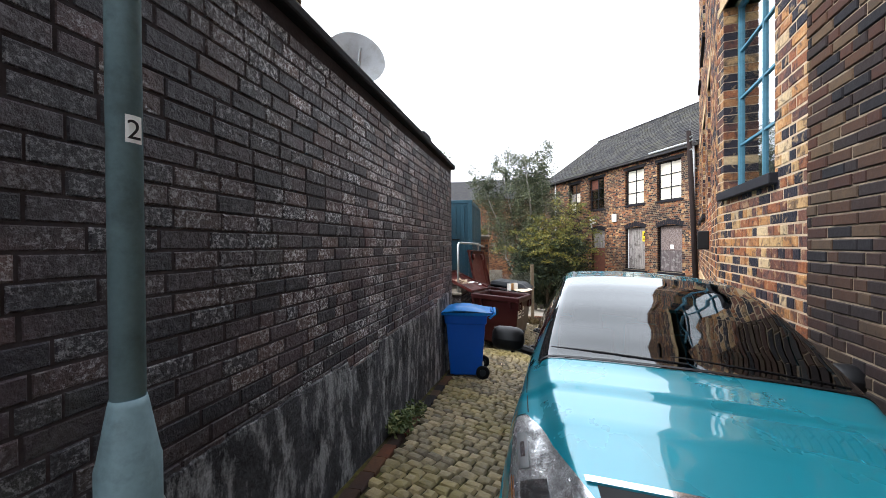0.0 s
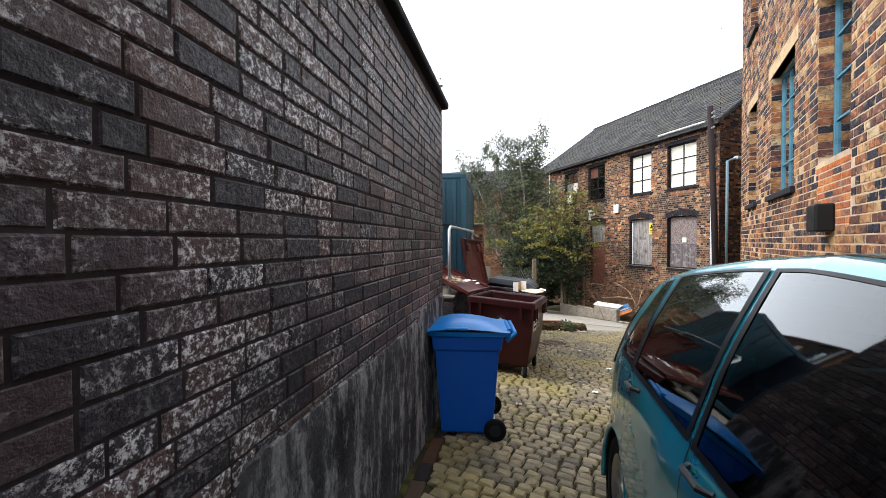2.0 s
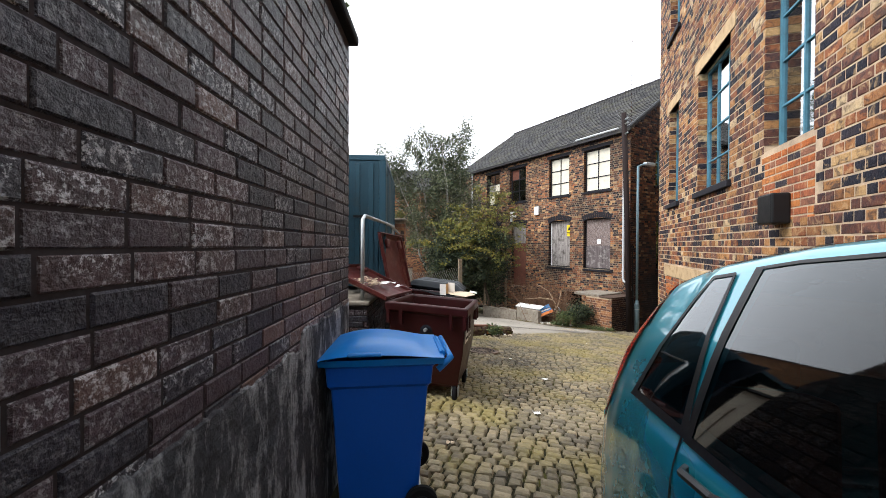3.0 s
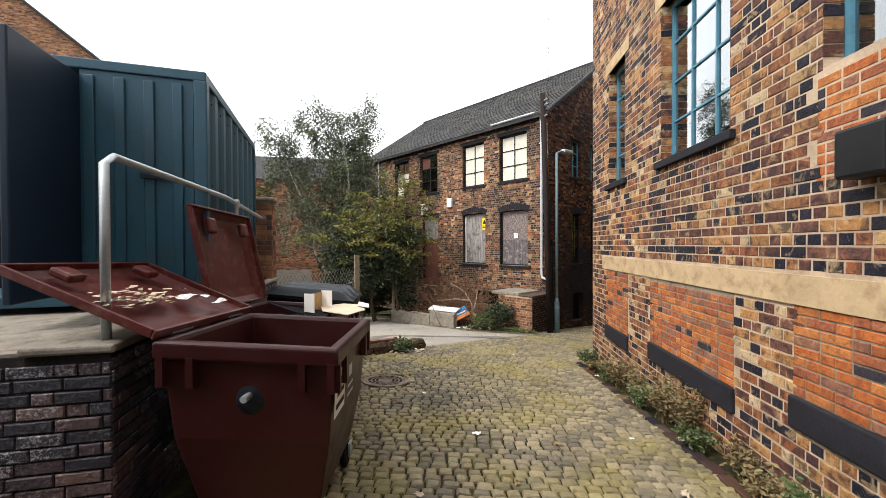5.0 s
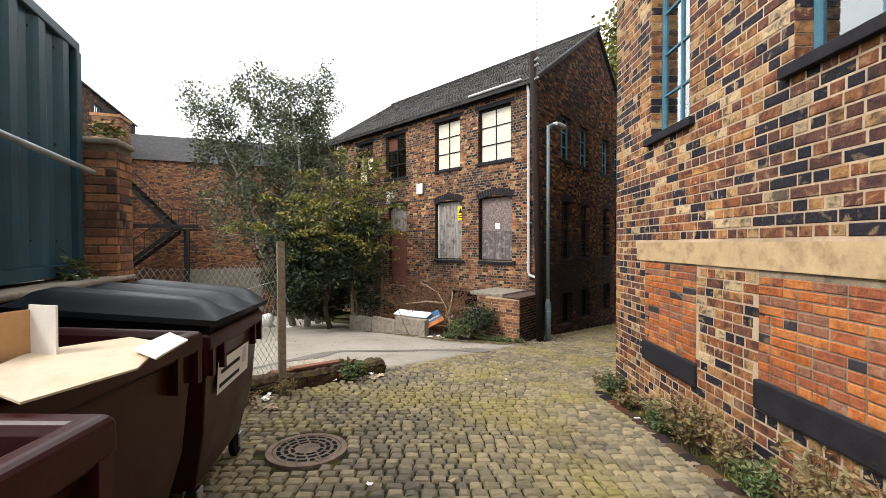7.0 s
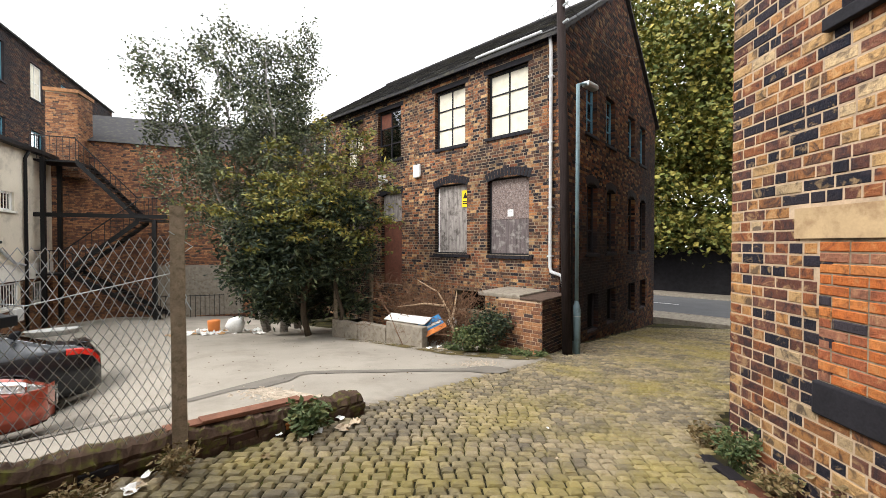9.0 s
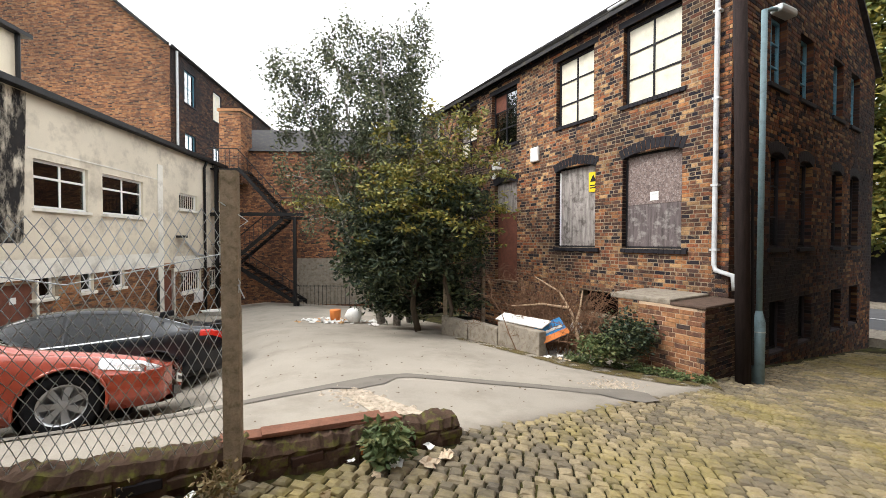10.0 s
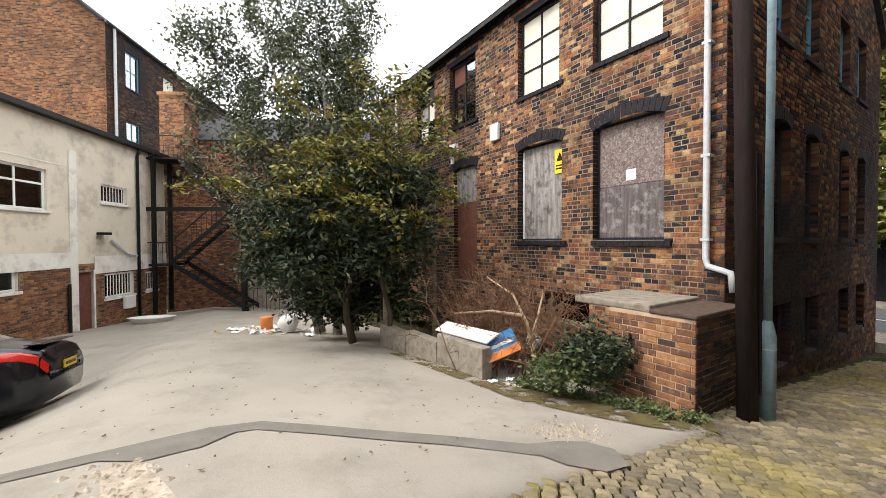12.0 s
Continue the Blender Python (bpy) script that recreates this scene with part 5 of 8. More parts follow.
# brick pier behind the container, handrail
pi = thing("gate_pier", (1.55, 12.3, -1.0), "tall brick gate pier with weeds on top", "pier")
PO = Vector((1.22, 12.28, 0))
Wall("wall", pi, (PO.x, PO.y), KN, (-KS[0], -KS[1], 0), 0.3, -1.3, 1.75, [], "brick_rear", "mortar_buff", pitch=0.083, first=0.0, headers=0.5, thick=0.28)
P1 = PO + Vector(KN) * 0.3
Wall("wall", pi, (P1.x, P1.y), KS, KN, 0.3, -1.3, 1.75, [], "brick_rear", "mortar_buff", pitch=0.083, first=0.0, headers=0.5, thick=0.28)
part("cap", Bld().axes((PO.x, PO.y, 0), KN, KS).box(-0.03, 0.33, -0.03, 0.33, 1.75, 1.81), "concrete", pi, bev=0.02)
rail = thing("handrail", (0.37, 8.24, 0.47), "galvanised tubular handrail on the raised bay", "handrail")
part("rail", Bld().tube([(0.37, 8.24, 0.46), (0.37, 8.24, 1.50), (0.40, 8.3, 1.55), (0.92, 10.0, 1.53), (1.36, 12.1, 1.45)], 0.025, 10), "galvanised", rail, smooth=True)
part("post", Bld().tube([(1.015, 10.45, 0.46), (1.015, 10.45, 1.5)], 0.024, 10), "galvanised", rail)
part("clamp", Bld().lathe([(0.035, 1.46), (0.04, 1.48), (0.04, 1.54), (0.03, 1.56)], 12, c=(1.015, 10.45, 0)), "galvanised", rail)

# ---- kerb wall, plank, fence ----
kerb = thing("kerb_wall", (*yard(-3, 0), ground(*yard(-3, 0))), "low mossy brick kerb wall along the yard", "kerb")
kb = Bld()
n = 260
rows = []
for k in range(n + 1):
    e = -8 + 8.05 * k / n
    x, y = yard(e, 0)
    h = 0.20 + 0.03 * noise.noise((e * 2, 0, 0)) + 0.025 * noise.noise((e * 9, 2, 0))
    z = ground(x, y)
    w = 0.14 + 0.02 * noise.noise((e * 3, 4, 0)) + 0.03 * noise.noise((e * 11, 6, 0))
    q = lambda d, hh: (x + EN.x * d, y + EN.y * d, z + hh)
    lump = lambda j: 0.028 * noise.noise((e * 13, j * 3.7, 1)) + 0.016 * noise.noise((e * 31, j * 5.1, 4))
    rows.append([q(-w, -0.2), q(-w + lump(1), 0.03), q(-w + 0.02 + lump(2), h * 0.45), q(-w + lump(3), h - 0.06), q(-w * 0.7, h + lump(4)), q(0, h + 0.01 + lump(5)), q(w * 0.7, h + lump(6)), q(w, h - 0.05), q(w, -0.25)])
kb.grid(rows)
kb.add(rows[-1], [tuple(range(9))])
plain("mossy_kerb", (0.06, 0.038, 0.027), 0.95, vary=0.5, scale=7, fine=60, bump=0.6, dirt=(0.10, 0.105, 0.02), dirt_amount=0.9)
part("wall", kb, "mossy_kerb", kerb)
rnd = random.Random(12)
for k in range(34):
    e = -7.9 + k * 0.235
    x, y = yard(e, -0.15)
    z = ground(x, y)
    bb = Bld().axes((x, y, z), (EU.x, EU.y, 0), (-EN.x, -EN.y, 0))
    if rnd.random() < 0.8:
        bb.brick(0, 0.215, 0.02, 0.085, 0.06, rnd.uniform(-0.012, 0.008))
        part("brick", bb, rnd.choice(("brick_orange_single", "brick_gable_single", "mossy_kerb", "mossy_kerb", "mossy_kerb")), kerb)
pk = Bld()
for e0, e1, d0, z0, tw in ((-1.75, -0.45, 0.03, 0.215, 0.0), (-1.5, -0.6, 0.0, 0.236, 0.05)):
    a, c = yard(e0, d0), yard(e1, d0 + tw)
    za, zc = ground(*a) + z0, ground(*c) + z0
    pk.add([(a[0] + EN.x * w, a[1] + EN.y * w, za + h) for h in (0, 0.018) for w in (-0.065, 0.065)] + [(c[0] + EN.x * w, c[1] + EN.y * w, zc + h) for h in (0, 0.018) for w in (-0.065, 0.065)], [(0, 1, 3, 2), (4, 6, 7, 5), (0, 4, 5, 1), (2, 3, 7, 6), (0, 2, 6, 4), (1, 5, 7, 3)])
plain("old_plank", (0.19, 0.09, 0.06), 0.9, vary=0.3, scale=6, dirt=(0.09, 0.06, 0.05))
solo("plank", pk, "old_plank", "two weathered red-brown boards lying on the kerb", "plank")


def fence_post(x, y, top, lean=(0.0, 0.0), name="fence_post", w=0.05, label="weathered square concrete fence post"):
    g = ground(x, y) - 0.1
    b = Bld()
    rows = []
    for k in range(9):
        t = k / 8
        z = g + (top - g) * t
        j = 0.006 * noise.noise((x, k * 1.3, y))
        cx, cy = x + lean[0] * t + j, y + lean[1] * t - j
        ww = w * (1 - 0.05 * t)
        rows.append([(cx - ww, cy - ww, z), (cx + ww, cy - ww, z), (cx + ww, cy + ww, z), (cx - ww, cy + ww, z), (cx - ww, cy - ww, z)])
    b.grid(rows)
    b.add(rows[-1][:4], [(0, 1, 2, 3)])
    return solo(name, b, "concrete_post", label, "fence post", "posts of the yard fence", bev=0.012)


fence_post(3.11, 12.89, 0.82, (-0.01, 0.0))
fence_post(1.0, 12.42, 0.95)
fence_post(-1.2, 11.9, 1.1)


def net(pts, tops, lows, cell=0.062, sag=0.0, seed=0, noise_amp=0.05):
    """Chain-link: two families of slanted wires bent into diamonds."""
    rnd = random.Random(seed)
    b = Bld()
    L = [0.0]
    for p, q in zip(pts, pts[1:]):
        L.append(L[-1] + math.dist(p, q))

    def at(s, t):
        s = max(0.0, min(L[-1], s))
        i = max(j for j in range(len(pts) - 1) if L[j] <= s + 1e-9)
        k = (s - L[i]) / (L[i + 1] - L[i])
        x, y = pts[i][0] + (pts[i + 1][0] - pts[i][0]) * k, pts[i][1] + (pts[i + 1][1] - pts[i][1]) * k
        lo, hi = lows[i] + (lows[i + 1] - lows[i]) * k, tops[i] + (tops[i + 1] - tops[i]) * k
        hi -= sag * math.sin(math.pi * k) + 0.05 * noise.noise((s * 2.2, seed, 0))
        w = noise_amp * noise.noise((s * 1.7, t * 2.2, seed))
        return (x + EN.x * w * 2.2, y + EN.y * w * 2.2, lo + (hi - lo) * t + w)

    hgt = tops[0] - lows[0]
    rows_n = int(hgt / cell)
    cols = int(L[-1] / cell)
    for j in range(cols):
        for sgn in (1, -1):
            pts2 = []
            for r in range(rows_n + 1):
                s = (j + (0.5 if (r % 2) else 0.0) * sgn) * cell
                pts2.append(Vector(at(s, r / rows_n)) + Vector((EN.x, EN.y, 0)) * 0.003 * sgn)
            n0 = len(b.v)
            for p in pts2:
                b.v += [(p.x - 0.0024, p.y, p.z), (p.x + 0.0024, p.y + 0.001, p.z), (p.x, p.y + 0.003, p.z + 0.003)]
            for r in range(rows_n):
                for m3 in range(3):
                    b.f.append((n0 + 3 * r + m3, n0 + 3 * r + (m3 + 1) % 3, n0 + 3 * r + 3 + (m3 + 1) % 3, n0 + 3 * r + 3 + m3))
    return b


fp = [(3.11, 12.95), (1.0, 12.44), (-1.2, 11.92), (-4.0, 11.3)]
nb = net(fp, [0.60, 0.66, 0.78, 0.85], [ground(*p) + 0.15 for p in fp], sag=0.14, seed=2)
tagged(solo("chain_link_fence", nb, "galvanised", "sagging rusty chain-link fence netting above the kerb", "fence"), kind="stuff")
sw = Bld()
sw.tube([(3.11, 12.93, 0.30), (2.3, 12.75, 0.12), (1.6, 12.6, 0.28), (1.0, 12.42, 0.6)], 0.004, 5)
sw.tube([(3.11, 12.96, 0.7), (3.06, 12.9, 0.3), (3.16, 12.86, 0.1), (3.08, 12.9, -0.3), (3.14, 12.85, -0.6)], 0.004, 5)
sw.tube([(3.05, 12.83, 0.62), (3.2, 12.9, 0.5), (3.02, 12.9, 0.36), (3.19, 12.84, 0.0)], 0.004, 5)
solo("fence_wire", sw, "galvanised", "loose tangled wire on the concrete post", "wire")

# ---- yard: low wall, posts, patch of tar ----
pts = [(0.6, 13.95), (2.3, 14.42), (2.95, 14.76), (3.86, 15.12), (4.3, 15.3), (4.68, 15.38), (5.2, 15.2), (5.75, 14.98), (6.35, 14.76), (6.84, 14.54), (7.33, 14.32)]
structure("tar_patch", ribbon(pts, [0.17, 0.17, 0.18, 0.19, 0.2, 0.2, 0.19, 0.19, 0.19, 0.2, 0.24]), "asphalt_patch", "dark tar repair strip across the asphalt", "road patch")
structure("tar_patch_end", ribbon([(7.0, 14.5), (7.25, 14.36), (7.5, 14.25), (7.72, 14.18)], [0.14, 0.46, 0.56, 0.3], 0.012), "asphalt_patch", "dark tar repair pool", "road patch")
structure("tar_patch_bulge", ribbon([(3.65, 14.98), (3.95, 14.98), (4.25, 15.1), (4.5, 15.28)], [0.1, 0.3, 0.28, 0.06], 0.011), "asphalt_patch", "dark tar repair pool", "road patch")
rk = random.Random(2)
rub = ribbon([(3.85, 14.8), (4.1, 14.4), (4.35, 13.95), (4.55, 13.5)], [0.2, 0.32, 0.42, 0.6], 0.01)
for k in range(260):
    u = rk.random()
    x, y = 3.8 + 0.85 * u + rk.gauss(0, 0.13), 14.85 - 1.4 * u + rk.gauss(0, 0.1)
    s, g = rk.uniform(0.012, 0.05), ground(x, y)
    a = rk.uniform(0, 3)
    rub.add([(x + s * math.cos(a + q * 1.57) * rk.uniform(0.7, 1.2), y + s * math.sin(a + q * 1.57) * rk.uniform(0.7, 1.2), g + (0.0 if q < 4 else 0)) for q in range(4)] + [(x, y, g + s * 0.55)], [(0, 1, 4), (1, 2, 4), (2, 3, 4), (3, 0, 4)])
plain("pale_rubble", (0.40, 0.34, 0.27), 0.95, vary=0.35, scale=9, fine=70, bump=0.6, dirt=(0.16, 0.13, 0.08), dirt_amount=0.7)
tagged(structure("broken_concrete", rub, "pale_rubble", "broken pale concrete and rubble in the asphalt", "road patch"), kind="stuff")
def ragged(name, color, scale, lo, hi):
    """A thin cover with a broken, uneven outline: moss or dirt."""
    m = plain(name, color, 1.0, vary=0.5, scale=5, fine=50, bump=0.6, dirt=(0.10, 0.10, 0.025), dirt_amount=0.8)
    nt = m.node_tree
    clear, both = nt.nodes.new("ShaderNodeBsdfTransparent"), nt.nodes.new("ShaderNodeMixShader")
    nt.links.new(ramp(nt, noise_of(nt, scale, 9, 0.75), [(lo, 0.0), (hi, 1.0)]), both.inputs[0])
    nt.links.new(clear.outputs[0], both.inputs[1])
    nt.links.new(nt.nodes["Principled BSDF"].outputs[0], both.inputs[2])
    nt.links.new(both.outputs[0], nt.nodes["Material Output"].inputs[0])


ragged("moss_cover", (0.11, 0.085, 0.04), 3.0, 0.44, 0.52)
structure("moss_verge", ribbon([(9.3, 14.55), (8.75, 15.0), (8.2, 15.5), (7.75, 15.95), (7.5, 16.5), (7.15, 17.3), (6.8, 18.3), (6.6, 19.0)], [0.5, 0.7, 0.7, 0.6, 0.5, 0.5, 0.45, 0.4], 0.012), "moss_cover", "strip of moss and dirt along the wall", "verge")
grav = Bld()
for k in range(420):
    x, y = rk.gauss(7.55, 0.2), rk.gauss(14.75, 0.14)
    if rk.random() < 0.4:
        u = rk.random()
        x, y = 7.9 - 1.2 * u + rk.gauss(0, 0.12), 15.6 + 3.0 * u + rk.gauss(0, 0.15)
    s, g = rk.uniform(0.006, 0.022), ground(x, y)
    grav.add([(x - s, y, g), (x, y - s, g), (x + s, y, g), (x, y + s, g), (x, y, g + s)], [(0, 1, 4), (1, 2, 4), (2, 3, 4), (3, 0, 4)])
tagged(solo("gravel", grav, "pale_rubble", "loose gravel and crumbs on the yard", "gravel"), kind="stuff")
fleck = Bld()
for k in range(520):
    e, d = rk.uniform(-6.5, 4.4), abs(rk.gauss(0, 5.0)) + 0.3
    x, y = yard(e, d)
    s, g, a = rk.uniform(0.008, 0.028), ground(x, y) + 0.012, rk.uniform(0, 6.3)
    fleck.add([(x + s * math.cos(a + q * 1.57) * (1 if q % 2 else 0.55), y + s * math.sin(a + q * 1.57) * (1 if q % 2 else 0.55), g + rk.uniform(0, 0.012)) for q in range(4)], [(0, 1, 2, 3)])
plain("leaf_litter", (0.11, 0.08, 0.05), 0.9, vary=0.5, scale=2)
tagged(solo("leaf_litter", fleck, "leaf_litter", "small dark fallen leaves scattered over the asphalt", "leaves"), kind="stuff")
lw0, lw1 = Vector((7.55, 16.7)), Vector((6.45, 19.9))
lu = (lw1 - lw0).normalized()
lowwall = thing("low_wall", (7.2, 17.5, ground(7.2, 17.5)), "low stained concrete wall along the overgrown bed", "low wall")
for a, c, z in ((0.0, 1.18, -1.375), (1.2, 2.25, -1.53), (2.27, 3.38, -1.6)):
    p = lw0 + lu * a
    b = Bld().axes((p.x, p.y, 0), (lu.x, lu.y, 0), (-lu.y, lu.x, 0))
    part("block", b.box(0, c - a, -0.1, 0.1, -2.4, z), "concrete", lowwall, bev=0.02)
fence_post(6.49, 19.95, -0.40, (0.0, 0.0), label="grey timber-coloured concrete post by the low wall")
fence_post(7.72, 20.33, 0.23, (0.0, 0.0), label="weathered concrete post in the overgrown bed")

plain("bramble", (0.15, 0.085, 0.052), 0.9, vary=0.4, scale=9)
plain("bare_limb", (0.36, 0.26, 0.17), 0.85, vary=0.3, scale=9)
rnd = random.Random(31)
bram = Bld()
for k in range(220):
    o = Vector((8.4 + rnd.gauss(0, 0.36), 17.8 + rnd.gauss(0, 0.7), 0))
    o.z = ground(o.x, o.y) - 0.05
    a, l, up = rnd.uniform(0, 6.3), rnd.uniform(0.5, 1.35), rnd.uniform(0.35, 1.75)
    tip = o + Vector((math.cos(a) * l * 0.8, math.sin(a) * l, up))
    mid = o.lerp(tip, 0.55) + Vector((rnd.uniform(-0.12, 0.12), rnd.uniform(-0.12, 0.12), 0.25 * l))
    arc = [o.lerp(mid, t).lerp(mid.lerp(tip, t), t) + Vector((rnd.gauss(0, 0.02), rnd.gauss(0, 0.02), 0)) for t in (0, 0.2, 0.4, 0.6, 0.8, 1.0)]
    bram.tube(arc, rnd.uniform(0.007, 0.014), 4, 0.004, caps=False)
    for j in range(9):
        q = arc[rnd.randrange(2, 6)]
        e = q + Vector((rnd.gauss(0, 0.25), rnd.gauss(0, 0.3), rnd.gauss(0.02, 0.16)))
        e.z = max(e.z, ground(e.x, e.y) + 0.03)
        bram.tube([q, q.lerp(e, 0.5) + Vector((0, 0, 0.06)), e], 0.005, 3, 0.002, caps=False)
tagged(solo("dead_brambles", bram, "bramble", "tangled heap of dead brown brambles beside the brick wall", "brambles"), kind="stuff")
limbs = Bld()
for pts in ([(8.35, 16.7, -1.6), (8.32, 16.9, -1.1), (8.28, 17.3, -0.7), (8.1, 18.0, -0.45)], [(8.34, 16.8, -1.35), (8.55, 16.95, -1.0), (8.85, 17.3, -0.7)], [(8.3, 17.0, -1.0), (7.9, 17.3, -0.95), (7.4, 17.8, -1.05)]):
    limbs.tube(pts, 0.035, 7, 0.012)
solo("fallen_branch", limbs, "bare_limb", "pale bare branch leaning out of the bramble heap", "branch")


# ---- leaves ----
def leaf_mat(name, stops, rough=0.55):
    m = bpy.data.materials.new(name)
    m.use_nodes = True
    nt = m.node_tree
    bs = nt.nodes["Principled BSDF"]
    rn = nt.nodes.new("ShaderNodeNewGeometry").outputs["Random Per Island"]
    col = ramp(nt, rn, stops)
    col = blend(nt, ramp(nt, noise_of(nt, 1.1, 4), [(0.35, 0.55), (0.6, 0.0)]), col, tuple(c * 0.45 for c in stops[0][1]))
    nt.links.new(col, bs.inputs["Base Color"])
    bs.inputs["Roughness"].default_value = rough
    bs.inputs["Specular IOR Level"].default_value = 0.25
    bs.inputs["Transmission Weight"].default_value = 0.0
    bs.inputs["Subsurface Weight"].default_value = 0.0
    MATS[name] = m


leaf_mat("leaf_birch", [(0.0, (0.04, 0.056, 0.032)), (0.6, (0.095, 0.115, 0.06)), (1.0, (0.22, 0.23, 0.12))])
leaf_mat("leaf_dark", [(0.0, (0.012, 0.022, 0.014)), (0.5, (0.03, 0.048, 0.024)), (1.0, (0.13, 0.15, 0.07))])
leaf_mat("leaf_yellow", [(0.0, (0.08, 0.10, 0.025)), (0.5, (0.17, 0.17, 0.035)), (1.0, (0.34, 0.27, 0.06))])
leaf_mat("leaf_plane", [(0.0, (0.06, 0.085, 0.02)), (0.5, (0.16, 0.165, 0.035)), (1.0, (0.40, 0.32, 0.07))])
leaf_mat("leaf_weed", [(0.0, (0.05, 0.085, 0.03)), (0.6, (0.10, 0.13, 0.05)), (1.0, (0.2, 0.2, 0.08))])
leaf_mat("leaf_dry", [(0.0, (0.16, 0.11, 0.05)), (0.6, (0.24, 0.17, 0.08)), (1.0, (0.12, 0.13, 0.05))])
plain("bark_birch", (0.34, 0.32, 0.29), 0.9, vary=0.4, scale=6, stretch=(1, 1, 4), dirt=(0.05, 0.045, 0.04), dirt_amount=0.8)
plain("bark", (0.07, 0.055, 0.04), 0.95, vary=0.4, scale=5, stretch=(4, 4, 1), bump=0.6)


def leaves(centres, per, spread, size, seed, droop=0.0, aspect=0.55):
    """Small folded leaves scattered round many twig ends."""
    rg = np.random.RandomState(seed)
    c = np.repeat(np.array(centres), per, axis=0)
    n = len(c)
    p = c + rg.normal(0, 1, (n, 3)) * np.array(spread)
    d = rg.normal(0, 1, (n, 3))
    d[:, 2] = d[:, 2] * 0.5 - droop
    d /= np.linalg.norm(d, axis=1)[:, None]
    u = np.cross(d, rg.normal(0, 1, (n, 3)))
    u /= np.linalg.norm(u, axis=1)[:, None]
    nn = np.cross(d, u)
    s = (size * rg.uniform(0.6, 1.3, n))[:, None]
    w = s * aspect
    v = np.stack([p, p + d * s * 0.5 + u * w * 0.5 + nn * s * 0.1, p + d * s, p + d * s * 0.5 - u * w * 0.5 + nn * s * 0.1], axis=1).reshape(-1, 3)
    b = Bld()
    b.v = v.tolist()
    b.f = [t for i in range(n) for t in ((4 * i, 4 * i + 1, 4 * i + 2), (4 * i, 4 * i + 2, 4 * i + 3))]
    return b


def grow(base, top, spread, n, seed, trunk_r, lift=0.35, low=0.25, wob=0.15):
    """Trunk and limbs; returns their mesh and the twig ends."""
    rnd = random.Random(seed)
    wood, ends = Bld(), []
    base, top = Vector(base), Vector(top)
    stem = [base.lerp(top, k / 8) + Vector((rnd.uniform(-wob, wob), rnd.uniform(-wob, wob), 0)) * (0 < k < 8) for k in range(9)]
    wood.tube(stem, trunk_r, 8, trunk_r * 0.15)
    for k in range(n):
        t = low + (1 - low) * (k + rnd.random()) / n
        i = min(7, int(t * 8))
        o = stem[i].lerp(stem[i + 1], t * 8 - i)
        a = k * 2.4 + rnd.uniform(-0.5, 0.5)
        reach = spread * (1.05 - 0.75 * abs(t - low - 0.15) / (1 - low)) * rnd.uniform(0.6, 1.1)
        tip = o + Vector((math.cos(a) * reach, math.sin(a) * reach, reach * lift * rnd.uniform(0.3, 1.5)))
        mid = o.lerp(tip, 0.5) + Vector((0, 0, 0.12 * reach))
        wood.tube([o, mid, tip], trunk_r * 0.28 * (1.1 - t), 5, 0.006)
        for j in range(8):
            q = o.lerp(mid, 0.4 + 0.6 * rnd.random()) if j < 2 else mid.lerp(tip, rnd.random() ** 0.7)
            e = q + Vector((rnd.gauss(0, 0.25), rnd.gauss(0, 0.25), rnd.gauss(0, 0.18))) * (0.5 + reach * 0.35)
            wood.tube([q, e], 0.008, 3, 0.003, caps=False)
            ends.append(tuple(e))
    return wood, ends


def tree(name, label, stems, leafsets, wood_mat, loc):
    ob = thing(name, loc, label, "tree" if "tree" in name else "shrub")
    for k, (w, _) in enumerate(stems):
        part("trunk", w, wood_mat, ob, smooth=True)
    for b, mat in leafsets:
        part("crown", b, mat, ob)["kind"] = "stuff"
    return ob


g0 = ground(5.6, 22.0)
st = [grow((5.5, 22.2, g0), (5.0, 22.3, 6.6), 2.0, 26, 1, 0.13, low=0.25), grow((6.0, 22.6, g0), (6.05, 22.6, 7.2), 1.4, 24, 2, 0.12, low=0.25), grow((5.1, 22.6, g0), (3.5, 22.7, 6.7), 1.9, 24, 3, 0.1, low=0.25), grow((5.0, 22.4, g0), (2.3, 22.5, 5.8), 1.7, 20, 5, 0.08, low=0.35), grow((5.8, 23.2, g0), (5.9, 23.6, 6.0), 1.9, 18, 4, 0.1, low=0.2)]
ends = [e for _, es2 in st for e in es2]
tree("birch_tree", "tall multi-stemmed birch tree with thin grey-green leaves", st, [(leaves(ends, 54, (0.13, 0.13, 0.21), 0.105, 5, 0.6, 0.55), "leaf_birch")], "bark_birch", (5.6, 22.3, g0))
rnd = random.Random(77)
gs = ground(5.7, 19.9)


def blob(n, c, r, seed, shell=0.5):
    rnd = random.Random(seed)
    out = []
    for k in range(n):
        while True:
            q = Vector((rnd.uniform(-1, 1), rnd.uniform(-1, 1), rnd.uniform(-1, 1)))
            if shell < q.length < 1:
                break
        bump2 = 0.8 + 0.35 * noise.noise(q * 2.2 + Vector((seed, 0, 0)))
        out.append((c[0] + q.x * r[0] * bump2, c[1] + q.y * r[1] * bump2, c[2] + q.z * r[2] * bump2))
    return out


